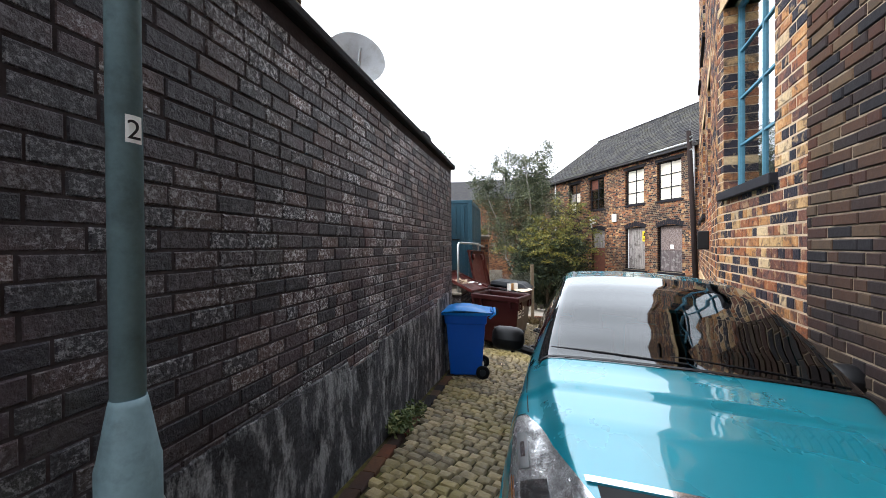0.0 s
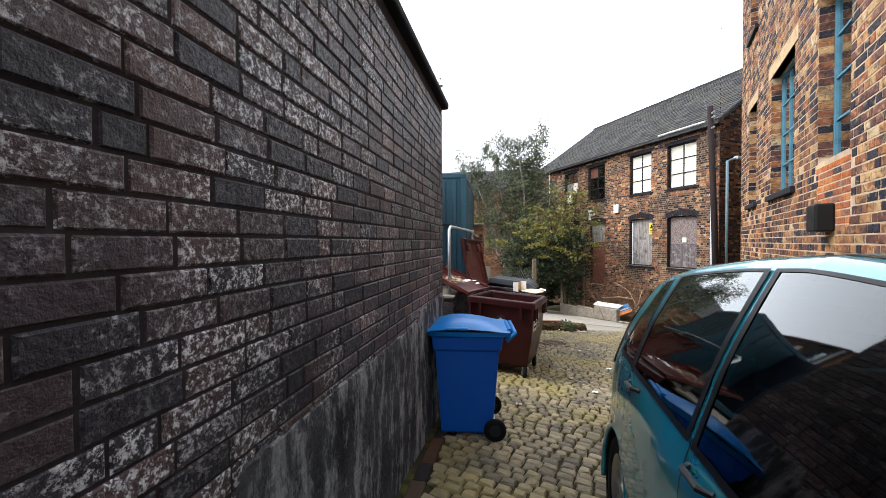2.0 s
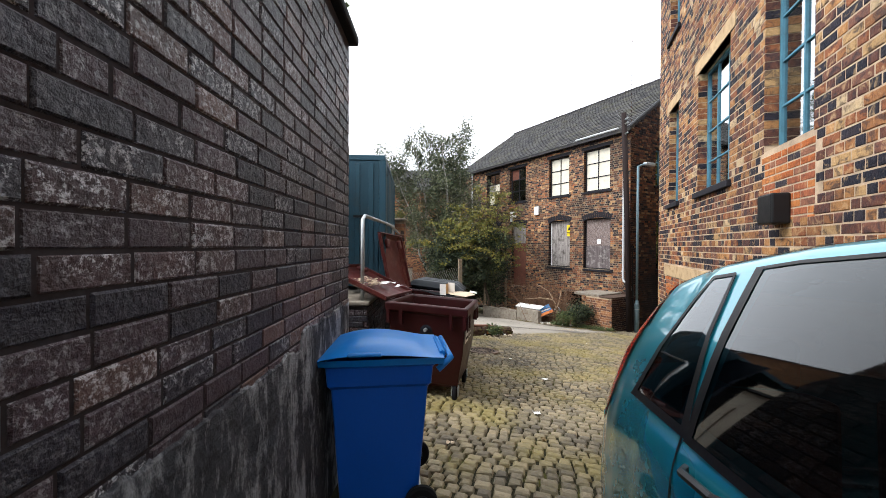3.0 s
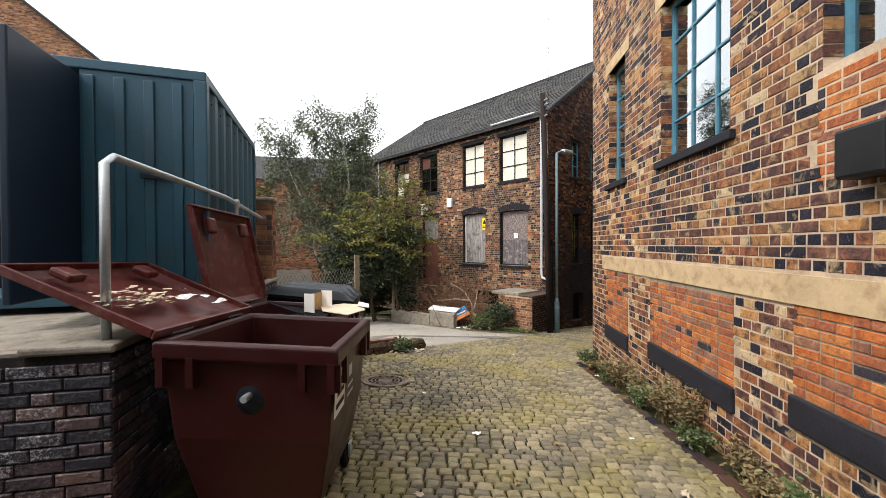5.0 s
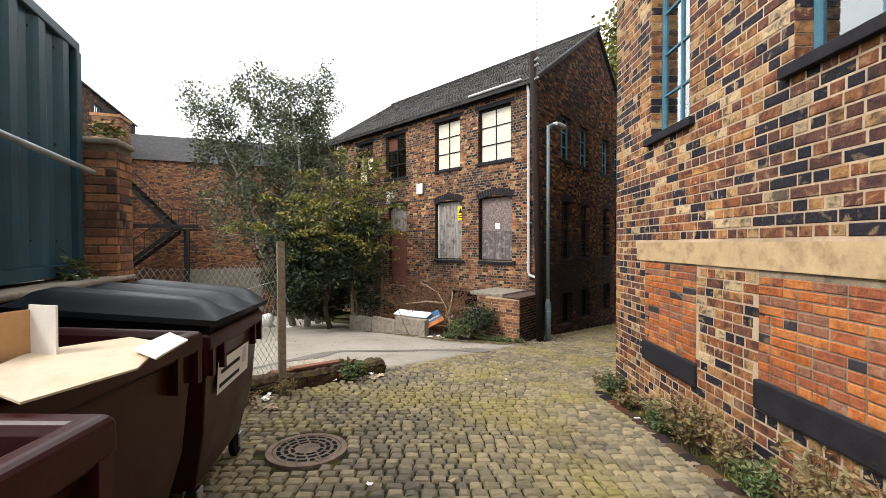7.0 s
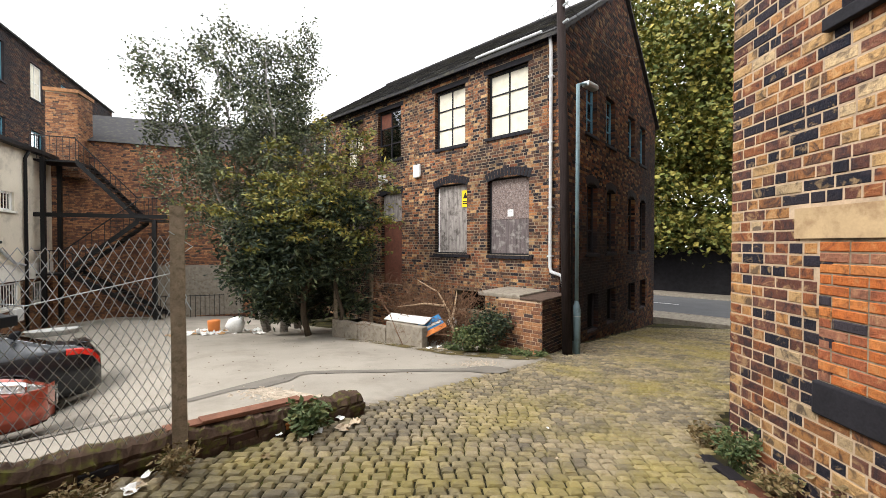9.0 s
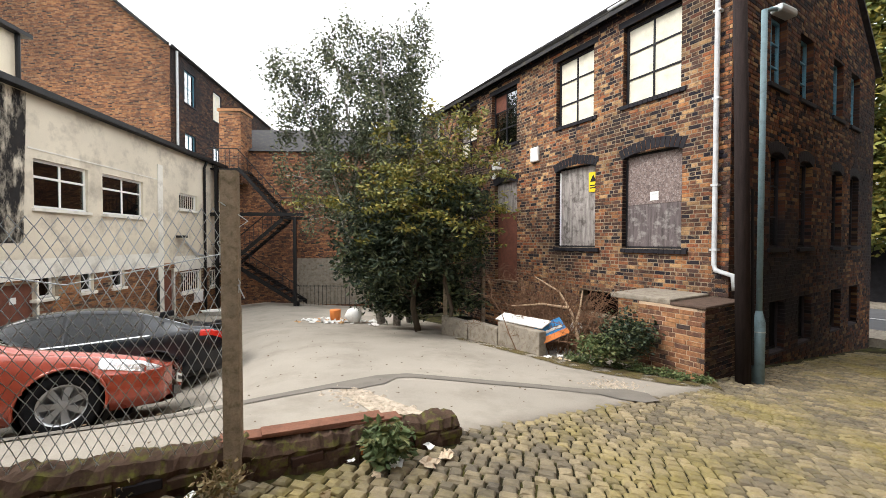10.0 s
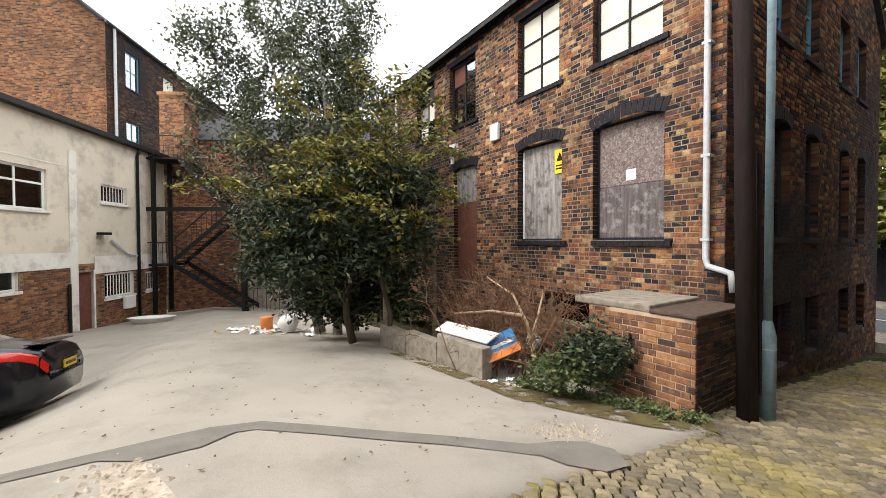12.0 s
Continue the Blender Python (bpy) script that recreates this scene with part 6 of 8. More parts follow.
wood, e1 = grow((5.8, 20.2, gs), (5.7, 20.2, 2.6), 1.6, 26, 8, 0.09, low=0.12)
dark = blob(300, (5.75, 20.1, 0.65), (2.15, 1.6, 1.6), 3) + blob(90, (4.6, 19.7, -0.25), (1.0, 0.8, 0.6), 33) + blob(70, (6.6, 19.5, 1.4), (1.1, 0.8, 0.6), 34) + blob(120, (4.75, 20.0, 0.6), (1.3, 1.0, 1.1), 4) + blob(90, (6.8, 19.9, 0.2), (0.9, 0.8, 1.3), 5)
# Leaf mass added at the back to darken the hollow below the crown.
dark += blob(420, (5.7, 21.4, -0.9), (2.0, 0.5, 1.2), 15, 0.1) + blob(40, (7.0, 20.2, -1.2), (0.6, 0.4, 0.5), 17, 0.3)
dark = [p for p in dark if p[2] > gs + 0.06]
tree("shrub", "dense dark evergreen shrub overgrowing the yard's edge", [(wood, e1)], [(leaves(dark, 24, (0.18, 0.18, 0.08), 0.15, 6, 0.35, 0.42), "leaf_dark")], "bark", (5.8, 20.2, gs))
wood2, e2 = grow((6.5, 19.7, gs), (6.6, 19.6, 3.5), 1.7, 24, 12, 0.06, low=0.35, lift=0.5)
yel = list(e2)
rnd = random.Random(19)
for k in range(64):
    # long arching sprays that stand out of the shrub
    o = Vector((5.75 + rnd.gauss(0, 0.9), 19.7 + rnd.gauss(0, 0.5), rnd.uniform(0.4, 2.3)))
    a, l = rnd.uniform(math.pi * 0.95, math.pi * 2.05), rnd.uniform(0.7, 1.5)
    tip = o + Vector((math.cos(a) * l, math.sin(a) * l * 0.6, l * rnd.uniform(-0.15, 0.55)))
    mid = o.lerp(tip, 0.5) + Vector((0, 0, 0.22 * l))
    wood2.tube([o, mid, tip], 0.012, 4, 0.004, caps=False)
    yel += [tuple(o.lerp(mid, t).lerp(mid.lerp(tip, t), t)) for t in (0.3, 0.45, 0.6, 0.7, 0.8, 0.9, 1.0)]
tree("sapling_tree", "slender sapling with yellowing autumn leaves", [(wood2, e2)], [(leaves(yel, 13, (0.10, 0.10, 0.05), 0.125, 9, 0.35, 0.5), "leaf_yellow")], "bark", (6.5, 19.7, gs))


def bush(name, c, r, n, per, size, mat, seed, label, category="plant"):
    b = leaves([p for p in blob(n, c, r, seed, 0.2) if p[2] > ground(p[0], p[1])], per, (0.05, 0.05, 0.05), size, seed, 0.1)
    return solo(name, b, mat, label, category, kind="")


bush("ivy_shrub", (8.65, 15.75, -1.3), (0.65, 0.5, 0.5), 260, 9, 0.075, "leaf_dark", 41, "low dark green ivy shrub in front of the brick pier", "shrub")
bush("ivy_shrub", (8.1, 15.75, -1.45), (0.42, 0.35, 0.28), 110, 9, 0.07, "leaf_weed", 42, "low leafy green shrub among dumped boards", "shrub")

# dumped boards and rubbish
plain("board_white", (0.68, 0.67, 0.64), 0.6, vary=0.08)
plain("board_blue", (0.03, 0.20, 0.45), 0.5, vary=0.08)
plain("board_orange", (0.62, 0.20, 0.05), 0.5, vary=0.08)
plain("white_plastic", (0.72, 0.72, 0.70), 0.45, vary=0.08, dirt=(0.4, 0.37, 0.32))


def slab(name, p, u, v, t, mat, label, category="board"):
    p, u, v = Vector(p), Vector(u), Vector(v)
    n = u.cross(v).normalized() * t
    b = Bld().add([tuple(q) for q in (p, p + u, p + u + v, p + v, p + n, p + u + n, p + u + v + n, p + v + n)], [(3, 2, 1, 0), (4, 5, 6, 7), (0, 1, 5, 4), (1, 2, 6, 5), (2, 3, 7, 6), (3, 0, 4, 7)])
    return solo(name, b, mat, label, category, bev=0.006)


slab("white_board", (7.57, 16.78, -1.325), (-0.48, 1.17, -0.02), (0.24, 0.06, 0.12), 0.03, "board_white", "dumped white board lying on the low wall")
sb = slab("sign_board", (7.60, 16.74, -1.64), (0.52, -0.07, 0.20), (-0.08, 0.24, 0.28), 0.02, "board_blue", "dumped blue and orange sign board with white lettering bars")
slab("sign_strip", (7.598, 16.723, -1.625), (0.52, -0.07, 0.20), (-0.025, 0.075, 0.088), 0.028, "board_orange", "orange strip of a dumped sign board")
slab("text_strip", (7.68, 16.835, -1.465), (0.36, -0.05, 0.138), (-0.012, 0.034, 0.04), 0.026, "board_white", "white lettering strip on the dumped sign board")
b = Bld().lathe([(0.0, -1.54), (0.07, -1.53), (0.12, -1.46), (0.125, -1.39), (0.09, -1.32), (0.0, -1.29)], 16, c=(8.5, 17.0, 0))
solo("plastic_tub", b, "white_plastic", "white plastic tub dumped among the ivy", "tub", smooth=True)
for k in range(46):
    x, y = 3.7 + rnd.gauss(0, 0.55), 23.2 + rnd.gauss(0, 0.45)
    scrap(x, y, ground(x, y) + 0.02, rnd.uniform(0.12, 0.4), rnd.choice(("paper_white", "white_plastic", "card", "board_white")), label="scrap of pale rubbish on the yard", seed=200 + k, group="dumped rubbish")
gz = ground(4.1, 22.9)
b = Bld().lathe([(0.05, gz), (0.2, gz + 0.05), (0.26, gz + 0.3), (0.2, gz + 0.5), (0.05, gz + 0.58)], 14, c=(4.2, 22.9, 0))
b.v = [(x + 0.09 * noise.noise((x * 5, y * 5, z * 5)), y + 0.09 * noise.noise((x * 5, y * 5, z * 5 + 9)), z * 1.0 - 0.12 * max(0.0, z - gz) * (1 + noise.noise((x * 4, y * 4, 3)))) for x, y, z in b.v]
solo("rubbish_sack", b, "white_plastic", "slumped white sack in the rubbish heap", "sack", smooth=True)
gz = ground(3.6, 23.1)
solo("paint_tub", Bld().lathe([(0.15, gz), (0.18, gz + 0.4), (0.17, gz + 0.42)], 14, c=(3.6, 23.1, 0)), "board_orange", "orange tub in the rubbish heap", "tub", smooth=True)
for (x, y, n) in ((7.95, 16.3, 10), (4.3, 13.0, 6), (6.5, 8.9, 8), (2.9, 12.3, 7)):
    for k in range(n):
        xx, yy = x + rnd.gauss(0, 0.25), y + rnd.gauss(0, 0.25)
        scrap(xx, yy, ground(xx, yy) + 0.015, rnd.uniform(0.05, 0.14), rnd.choice(("paper_white", "litter_pale")), label="small scrap of litter on the ground", seed=300 + k + int(x * 7), group="litter")
for k in range(70):
    xx, yy = rnd.uniform(-0.2, 7), rnd.uniform(2, 13)
    if -1.2 + 0.238 * yy < xx < 0.2 + 0.65 * yy:
        scrap(xx, yy, ground(xx, yy) + 0.012, rnd.uniform(0.03, 0.09), rnd.choice(("litter_pale", "leaf_dry", "paper_white", "leaf_dry")), "fallen_leaf", "small dry leaf or scrap on the setts", 500 + k, "fallen leaves")

# ---- weeds along the walls ----


def weed(x, y, h, r, n, mat, seed, label="clump of straggling weeds at the wall foot", size=0.05):
    rnd = random.Random(seed)
    g = ground(x, y)
    b = Bld()
    ends = []
    for k in range(n):
        a, l = rnd.uniform(0, 6.3), rnd.uniform(0.4, 1.0)
        tip = (x + math.cos(a) * r * l, y + math.sin(a) * r * l, g + h * rnd.uniform(0.5, 1.0))
        b.tube([(x + rnd.gauss(0, 0.04), y + rnd.gauss(0, 0.04), g - 0.03), (x + math.cos(a) * r * l * 0.4, y + math.sin(a) * r * l * 0.4, g + h * 0.55), tip], 0.003, 3, 0.002, caps=False)
        p0 = Vector((x, y, g))
        for j in range(5):
            ends.append(tuple(p0.lerp(Vector(tip), 0.35 + 0.65 * rnd.random())))
    lv = leaves(ends, 3, (0.03, 0.03, 0.03), size, seed, 0.1)
    m = len(b.v)
    b.v += lv.v
    b.f += [tuple(i + m for i in f) for f in lv.f]
    return solo("weeds", b, mat, label, "weeds", "weeds")


for k in range(17):
    t = 6.2 + k * 0.42
    p = Vector((*RO, 0)) + Vector(RS) * t + Vector(RN) * (0.16 + 0.08 * math.sin(k * 2.3))
    big = k in (7, 8, 11)
    weed(p.x, p.y, 0.55 if big else rnd.uniform(0.15, 0.38), 0.30 if big else 0.2, 46 if big else 24, "leaf_dry" if k % 3 else "leaf_weed", 60 + k, "clump of dry straggling weeds at the wall foot")
for k, (e, d, h, r, n, leaf) in enumerate(((-0.72, -0.3, 0.3, 0.2, 34, 0.07), (-0.55, -0.22, 0.2, 0.14, 16, 0.06), (-1.75, -0.34, 0.2, 0.16, 22, 0.04), (-2.3, -0.45, 0.16, 0.2, 20, 0.04), (-2.75, -0.5, 0.14, 0.2, 18, 0.045))):
    weed(*yard(e, d), h, r, n, "leaf_weed" if k < 2 or k == 4 else "leaf_dry", 90 + k, "leafy green weeds growing at the kerb" if k < 2 else "clump of dry grass and weeds at the kerb", leaf)
weed(-0.42, 3.55, 0.16, 0.16, 26, "leaf_weed", 120, "small green weeds at the foot of the dark wall", 0.07)
weed(-0.3, 3.95, 0.12, 0.12, 18, "leaf_weed", 121, "small green weeds at the foot of the dark wall", 0.06)
for k in range(9):
    x, y = 9.2 - k * 0.16 + rnd.uniform(-0.1, 0.1), 14.75 + k * 0.19
    weed(x, y, 0.12, 0.16, 20, "leaf_weed", 130 + k, "low weeds along the foot of the brick pier", 0.05)
for x, y, z, s in ((0.0, 6.1, 2.86, 150), (1.4, 12.4, 1.83, 151), (1.25, 11.9, 0.45, 152)):
    b = leaves(blob(26, (x, y, z + 0.08), (0.16, 0.16, 0.14), s, 0.1), 6, (0.03, 0.03, 0.03), 0.06, s)
    solo("wall_plant", b, "leaf_yellow" if s == 151 else "leaf_weed", "small self-sown plant rooted in the brickwork", "plant")

# ---- white rendered building at the back of the yard ----
office = thing("rendered_building", (-4.5, 27.0, ground(-4.5, 27)), "two-storey cream rendered building on a brick base", "building")
WO = Vector((-5.0, 17.0, 0))
WS, WN = unit(0.165, 0.986), unit(0.986, -0.165)
WL = 16.2

def wf():
    return Bld().axes((WO.x, WO.y, 0), WS, WN)


def wz(s):
    p = WO + Vector(WS) * s
    return ground(p.x + 0.3, p.y)


UPW = [(5.75, 7.48, 1.24, 2.55), (8.04, 9.95, 1.24, 2.55), (12.2, 13.6, 1.75, 2.45)]
LOWW = [(5.74, 6.30, -1.2, -0.56), (7.16, 7.64, -1.2, -0.56), (8.4, 8.94, -1.22, -0.56), (12.3, 13.9, -1.95, -1.0), (14.7, 15.5, -1.95, -1.1)]
DOORS = [(4.7, 5.75, -2.5, -0.75), (10.9, 11.75, -3.1, -0.85)]
b = wf()
ss = sorted({0.0, WL, *(v for h in UPW + LOWW + DOORS for v in h[:2])})
zz = sorted({-3.4, -0.55, 4.3, *(v for h in UPW + LOWW + DOORS for v in h[2:])})
base_b = wf()
for a0, a1 in zip(ss, ss[1:]):
    for c0, c1 in zip(zz, zz[1:]):
        if not any(h[0] <= a0 and a1 <= h[1] and h[2] <= c0 and c1 <= h[3] for h in UPW + LOWW + DOORS):
            (b if c0 >= -0.55 else base_b).quad((a0, 0, c0), (a0, 0, c1), (a1, 0, c1), (a1, 0, c0))
for h0, h1, k0, k1 in UPW + LOWW + DOORS:
    for p, q in (((h0, k0), (h0, k1)), ((h1, k1), (h1, k0)), ((h0, k1), (h1, k1)), ((h1, k0), (h0, k0))):
        b.quad((p[0], 0, p[1]), (p[0], -0.25, p[1]), (q[0], -0.25, q[1]), (q[0], 0, q[1]))
b.quad((WL, 0, -3.4), (WL, -8, -3.4), (WL, -8, 4.3), (WL, 0, 4.3))
b.quad((0, 0, 4.3), (WL, 0, 4.3), (WL, -8, 4.3), (0, -8, 4.3))
part("wall", b, "white_render", office, "stained cream render")
bw = part("base_wall", base_b, "mortar_buff", office, "orange-brown brick base")
bc, rnd2 = wf(), random.Random(4)
for r in range(38):
    z = -3.4 + r * 0.075
    s = -(r % 2) * 0.11
    while s < WL:
        x0, x1 = max(0, s), min(WL, s + 0.215)
        if x1 - x0 > 0.04 and not any(h[0] < x1 and x0 < h[1] and h[2] < z + 0.065 and z < h[3] for h in LOWW + DOORS):
            bc.brick(x0, x1, z, z + 0.065, 0, 0.008 + rnd2.uniform(-0.003, 0.003))
        s += 0.225
part("brickwork", bc, "brick_rear", bw)["kind"] = "stuff"
part("paint_band", wf().box(0, 10.85, 0.012, 0.03, -1.0 + 0.35, -0.12), "white_paint", office, "white painted band")
part("paint_band", wf().box(11.8, WL, 0.012, 0.03, -0.95, -0.3), "white_paint", office)
part("paint_strip", wf().box(10.75, 11.05, 0.012, 0.04, -2.9, 3.4), "white_paint", office, "white pilaster strip")
part("panel_line", wf().box(5.6, 10.75, 0.0, 0.012, 2.78, 2.82), "white_paint", office)
m = plain("damp_stain", (0.03, 0.028, 0.028), 0.9, vary=0.5, scale=5)
nt = m.node_tree
clear = nt.nodes.new("ShaderNodeBsdfTransparent")
both = nt.nodes.new("ShaderNodeMixShader")
cover = ramp(nt, noise_of(nt, 2.2, 9, 0.75, stretch=(1, 1, 0.35)), [(0.40, 0.0), (0.52, 0.92)])
nt.links.new(cover, both.inputs[0])
nt.links.new(clear.outputs[0], both.inputs[1])
nt.links.new(nt.nodes["Principled BSDF"].outputs[0], both.inputs[2])
nt.links.new(both.outputs[0], nt.nodes["Material Output"].inputs[0])
part("stain", wf().quad((4.75, 0.004, 0.3), (4.75, 0.004, 4.2), (5.6, 0.004, 4.2), (5.45, 0.004, 0.3)), "damp_stain", office, "black damp stain down the render")
part("fascia", wf().box(-0.2, WL + 0.1, -0.3, 0.28, 4.22, 4.38), "black_paint", office, "black fascia and gutter")
for s in (4.15, 14.15):
    part("drainpipe", wf().tube([(s, 0.2, 4.2), (s, 0.08, 3.9), (s, 0.08, wz(s) + 0.05)], 0.06, 8), "black_paint", office, "black cast drainpipe", smooth=True)
part("drainpipe", wf().tube([(10.62, 0.08, -1.2), (10.62, 0.08, wz(10.6))], 0.05, 8), "black_paint", office)
part("conduit", wf().tube([(2.9, 0.05, 3.2), (2.9, 0.05, 0.2)], 0.03, 6), "rust_iron", office)
part("flue_pipe", wf().tube([(12.6, 0.05, 0.3), (13.4, 0.1, -0.25), (14.0, 0.1, -0.35)], 0.05, 6), "grey_pipe", office)


class OW:
    o, s, n = (WO.x, WO.y, 0), WS, WN


for k, (s0, s1, z0, z1) in enumerate(UPW + LOWW):
    up = k < 2
    w = part("window", bars(OW, s0, s1, z0, z1, 2 if up else 1, 1, 0.08, w=0.07, bw=0.06), "white_upvc", office, "white plastic-framed window")
    panes(OW, w, s0, s1, z0, z1, 2 if up else 1, 1, 0.1, "office_glass")
    void(OW, w, s0, s1, z0, z1, 0.25)
    sill(OW, w, s0, s1, z0, "white_paint", 0.06, 0.08)
    if up:
        part("transom", wf().box(s0 + 0.07, s1 - 0.07, -0.12, -0.07, z1 - 0.5, z1 - 0.44), "white_upvc", w)
    if k in (2, 6, 7):
        for j in range(int((s1 - s0) / 0.16)):
            part("security_bar", wf().tube([(s0 + 0.1 + j * 0.16, 0.02, z0), (s0 + 0.1 + j * 0.16, 0.02, z1)], 0.014, 6), "white_paint", w)
for s0, s1, z0, z1 in DOORS:
    d = part("door", wf().box(s0, s1, -0.14, -0.09, z0, z1), "timber_red", office, "dark brown timber door")
    part("door_frame", wf().box(s0 - 0.06, s0, -0.1, 0.03, z0, z1 + 0.06).box(s1, s1 + 0.06, -0.1, 0.03, z0, z1 + 0.06), "white_paint", d)
part("notice", wf().box(5.15, 5.32, -0.088, -0.08, -1.25, -1.08), "paper_white", office)
part("meter_box", wf().box(13.25, 13.75, 0.0, 0.18, -2.5, -2.0), "white_upvc", office, "white meter box", bev=0.02)
part("wall_lamp", wf().box(11.9, 12.3, 0.02, 0.3, 0.5, 0.6), "black_paint", office, bev=0.02)
# lower flat-roofed wing at the near side of the yard, upper storey set back
part("upper_storey", wf().box(-6.0, 7.2, -6.0, -1.6, 4.3, 6.4), "white_render", office)
part("upper_fascia", wf().box(-6.1, 7.35, -6.1, -1.35, 6.4, 6.52), "black_paint", office)
part("drainpipe", wf().tube([(7.05, -1.5, 6.4), (7.05, -1.5, 4.4)], 0.06, 8), "black_paint", office)
near = wf().box(-6.0, 0.0, -8, 0, -3.4, 4.3)
part("wing", near, "white_render", office)
part("wing_fascia", wf().box(-6.1, -0.2, -0.3, 0.28, 4.22, 4.38), "black_paint", office)

# ---- tall brick mill behind, with windows in its long side ----
back = thing("brick_mill", (-6.0, 36.0, -3.0), "tall orange-brown brick mill with gable end and chimney", "building")
MO = Vector((-5.5, 35.0, 0))
MS, MN = unit(-0.986, 0.165), unit(-0.165, -0.986)
mg = Wall("wall", back, (MO.x, MO.y), MS, MN, 12.5, -3.2, 11.4, [], "brick_rear", "mortar_buff", peak=(6.2, 16.4), headers=0.3, label="orange-brown brick gable")
SH = [(1.4, 2.6, 8.7, 10.7), (4.8, 6.0, 8.7, 10.7), (8.0, 9.2, 8.7, 10.7), (1.4, 2.6, 4.9, 6.9), (4.8, 6.0, 4.9, 6.9)]
# Long side laid in the dimmed buff brick.
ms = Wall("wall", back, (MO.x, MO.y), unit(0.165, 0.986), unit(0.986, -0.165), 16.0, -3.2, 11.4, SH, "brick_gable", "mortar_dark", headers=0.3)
for k, (s0, s1, z0, z1) in enumerate(SH):
    w = part("window", bars(ms, s0, s1, z0, z1, 2, 2, 0.1, w=0.07), "white_upvc" if k == 1 else "blue_frame", back, "sash window high in the brick side")
    panes(ms, w, s0, s1, z0, z1, 2, 2, 0.13, "blind_board" if k == 1 else "window_glass")
    void(ms, w, s0, s1, z0, z1)
    sill(ms, w, s0, s1, z0)
part("drainpipe", frame_on(ms).tube([(0.5, 0.1, 11.3), (0.5, 0.1, 4.0)], 0.07, 8), "grey_pipe", back, "pale downpipe")
rb = Bld()
for g1 in (0.0, 12.5):
    A = [Vector((*MO.xy, 11.4)) + Vector(MS) * g1 + Vector(ms.s) * t for t in (-0.15, 16)]
    C = [Vector((*MO.xy, 16.45)) + Vector(MS) * 6.2 + Vector(ms.s) * t for t in (16, -0.15)]
    rb.add([tuple(A[0]), tuple(A[1]), tuple(C[0]), tuple(C[1])], [(0, 1, 2, 3)])
    rb.tube([A[0], C[1]], 0.09, 6)
part("roof", rb, "slate", back, "dark slate roof")
part("gutter", frame_on(ms).tube([(0, 0.12, 11.38), (16, 0.12, 11.38)], 0.08, 8), "black_paint", back)
# low brick range behind the stair, slate roof, chimney
low = thing("brick_range", (0.0, 35.0, -3.0), "low orange brick range with slate roof and square chimney", "building")
LOo = Vector((-2.6, 33.9, 0))
lr = Wall("wall", low, (LOo.x, LOo.y), unit(0.97, -0.24), unit(-0.24, -0.97), 14.0, -3.4, 5.4, [], "brick_rear", "mortar_dark", headers=0.3)
lrd = Vector((0.24, 0.97, 0))
A = [LOo + Vector(lr.s) * t + Vector((0, 0, 5.35)) - lrd * 0.2 for t in (-0.2, 14)]
C = [LOo + Vector(lr.s) * t + Vector((0, 0, 7.6)) + lrd * 3.6 for t in (14, -0.2)]
part("roof", Bld().add([tuple(p) for p in (*A, *C)], [(0, 1, 2, 3)]), "slate", low, "grey slate roof")
part("render_patch", frame_on(lr).box(4.0, 8.0, 0.012, 0.03, -3.2, -0.6), "concrete", low, "patch of old render low on the wall")
ch = thing("chimney_stack", (-2.0, 33.2, 4.3), "square orange brick chimney stack", "chimney")
CHO = Vector((-2.5, 33.0, 0))
Wall("wall", ch, (CHO.x, CHO.y), unit(0.97, -0.24), unit(-0.24, -0.97), 1.15, 3.5, 7.3, [], "brick_rear", "mortar_buff", thick=1.2, headers=0.3)
c1 = CHO + Vector(unit(0.97, -0.24)) * 1.15
Wall("wall", ch, (c1.x, c1.y), unit(0.24, 0.97), unit(0.97, -0.24), 1.2, 3.5, 7.3, [], "brick_rear", "mortar_buff", headers=0.3)
part("cap", Bld().axes((CHO.x, CHO.y, 0), unit(0.97, -0.24), unit(0.24, 0.97)).box(-0.06, 1.21, -0.06, 1.26, 7.3, 7.45), "brick_rear_single", ch)

# ---- black iron fire escape ----
esc = thing("fire_escape", (0.0, 31.0, ground(0, 31)), "black iron fire escape stair in two flights", "staircase")
gz = ground(0, 31)
SX, SY = unit(0.97, -0.24), unit(0.24, 0.97)
EO = Vector((-2.35, 31.6, 0))


def ef():
    return Bld().axes((EO.x, EO.y, 0), SX, SY)


for s, t, z1 in ((0.1, 0.0, 4.1), (4.0, 0.0, 1.55), (3.6, 1.1, 1.55), (0.1, 1.1, 4.1)):
    part("post", ef().box(s - 0.07, s + 0.07, t - 0.07, t + 0.07, gz - 0.1, z1), "black_paint", esc)
part("landing", ef().box(-0.3, 1.2, 0.0, 1.2, 3.95, 4.03), "black_paint", esc)
part("landing", ef().box(3.3, 4.4, 0.0, 1.2, 1.5, 1.58), "black_paint", esc)
part("landing", ef().box(-0.4, 0.8, 0.0, 1.2, -0.85, -0.77), "black_paint", esc)
part("beam", ef().box(-1.0, 4.5, -0.06, 0.0, 1.62, 1.8), "black_paint", esc)
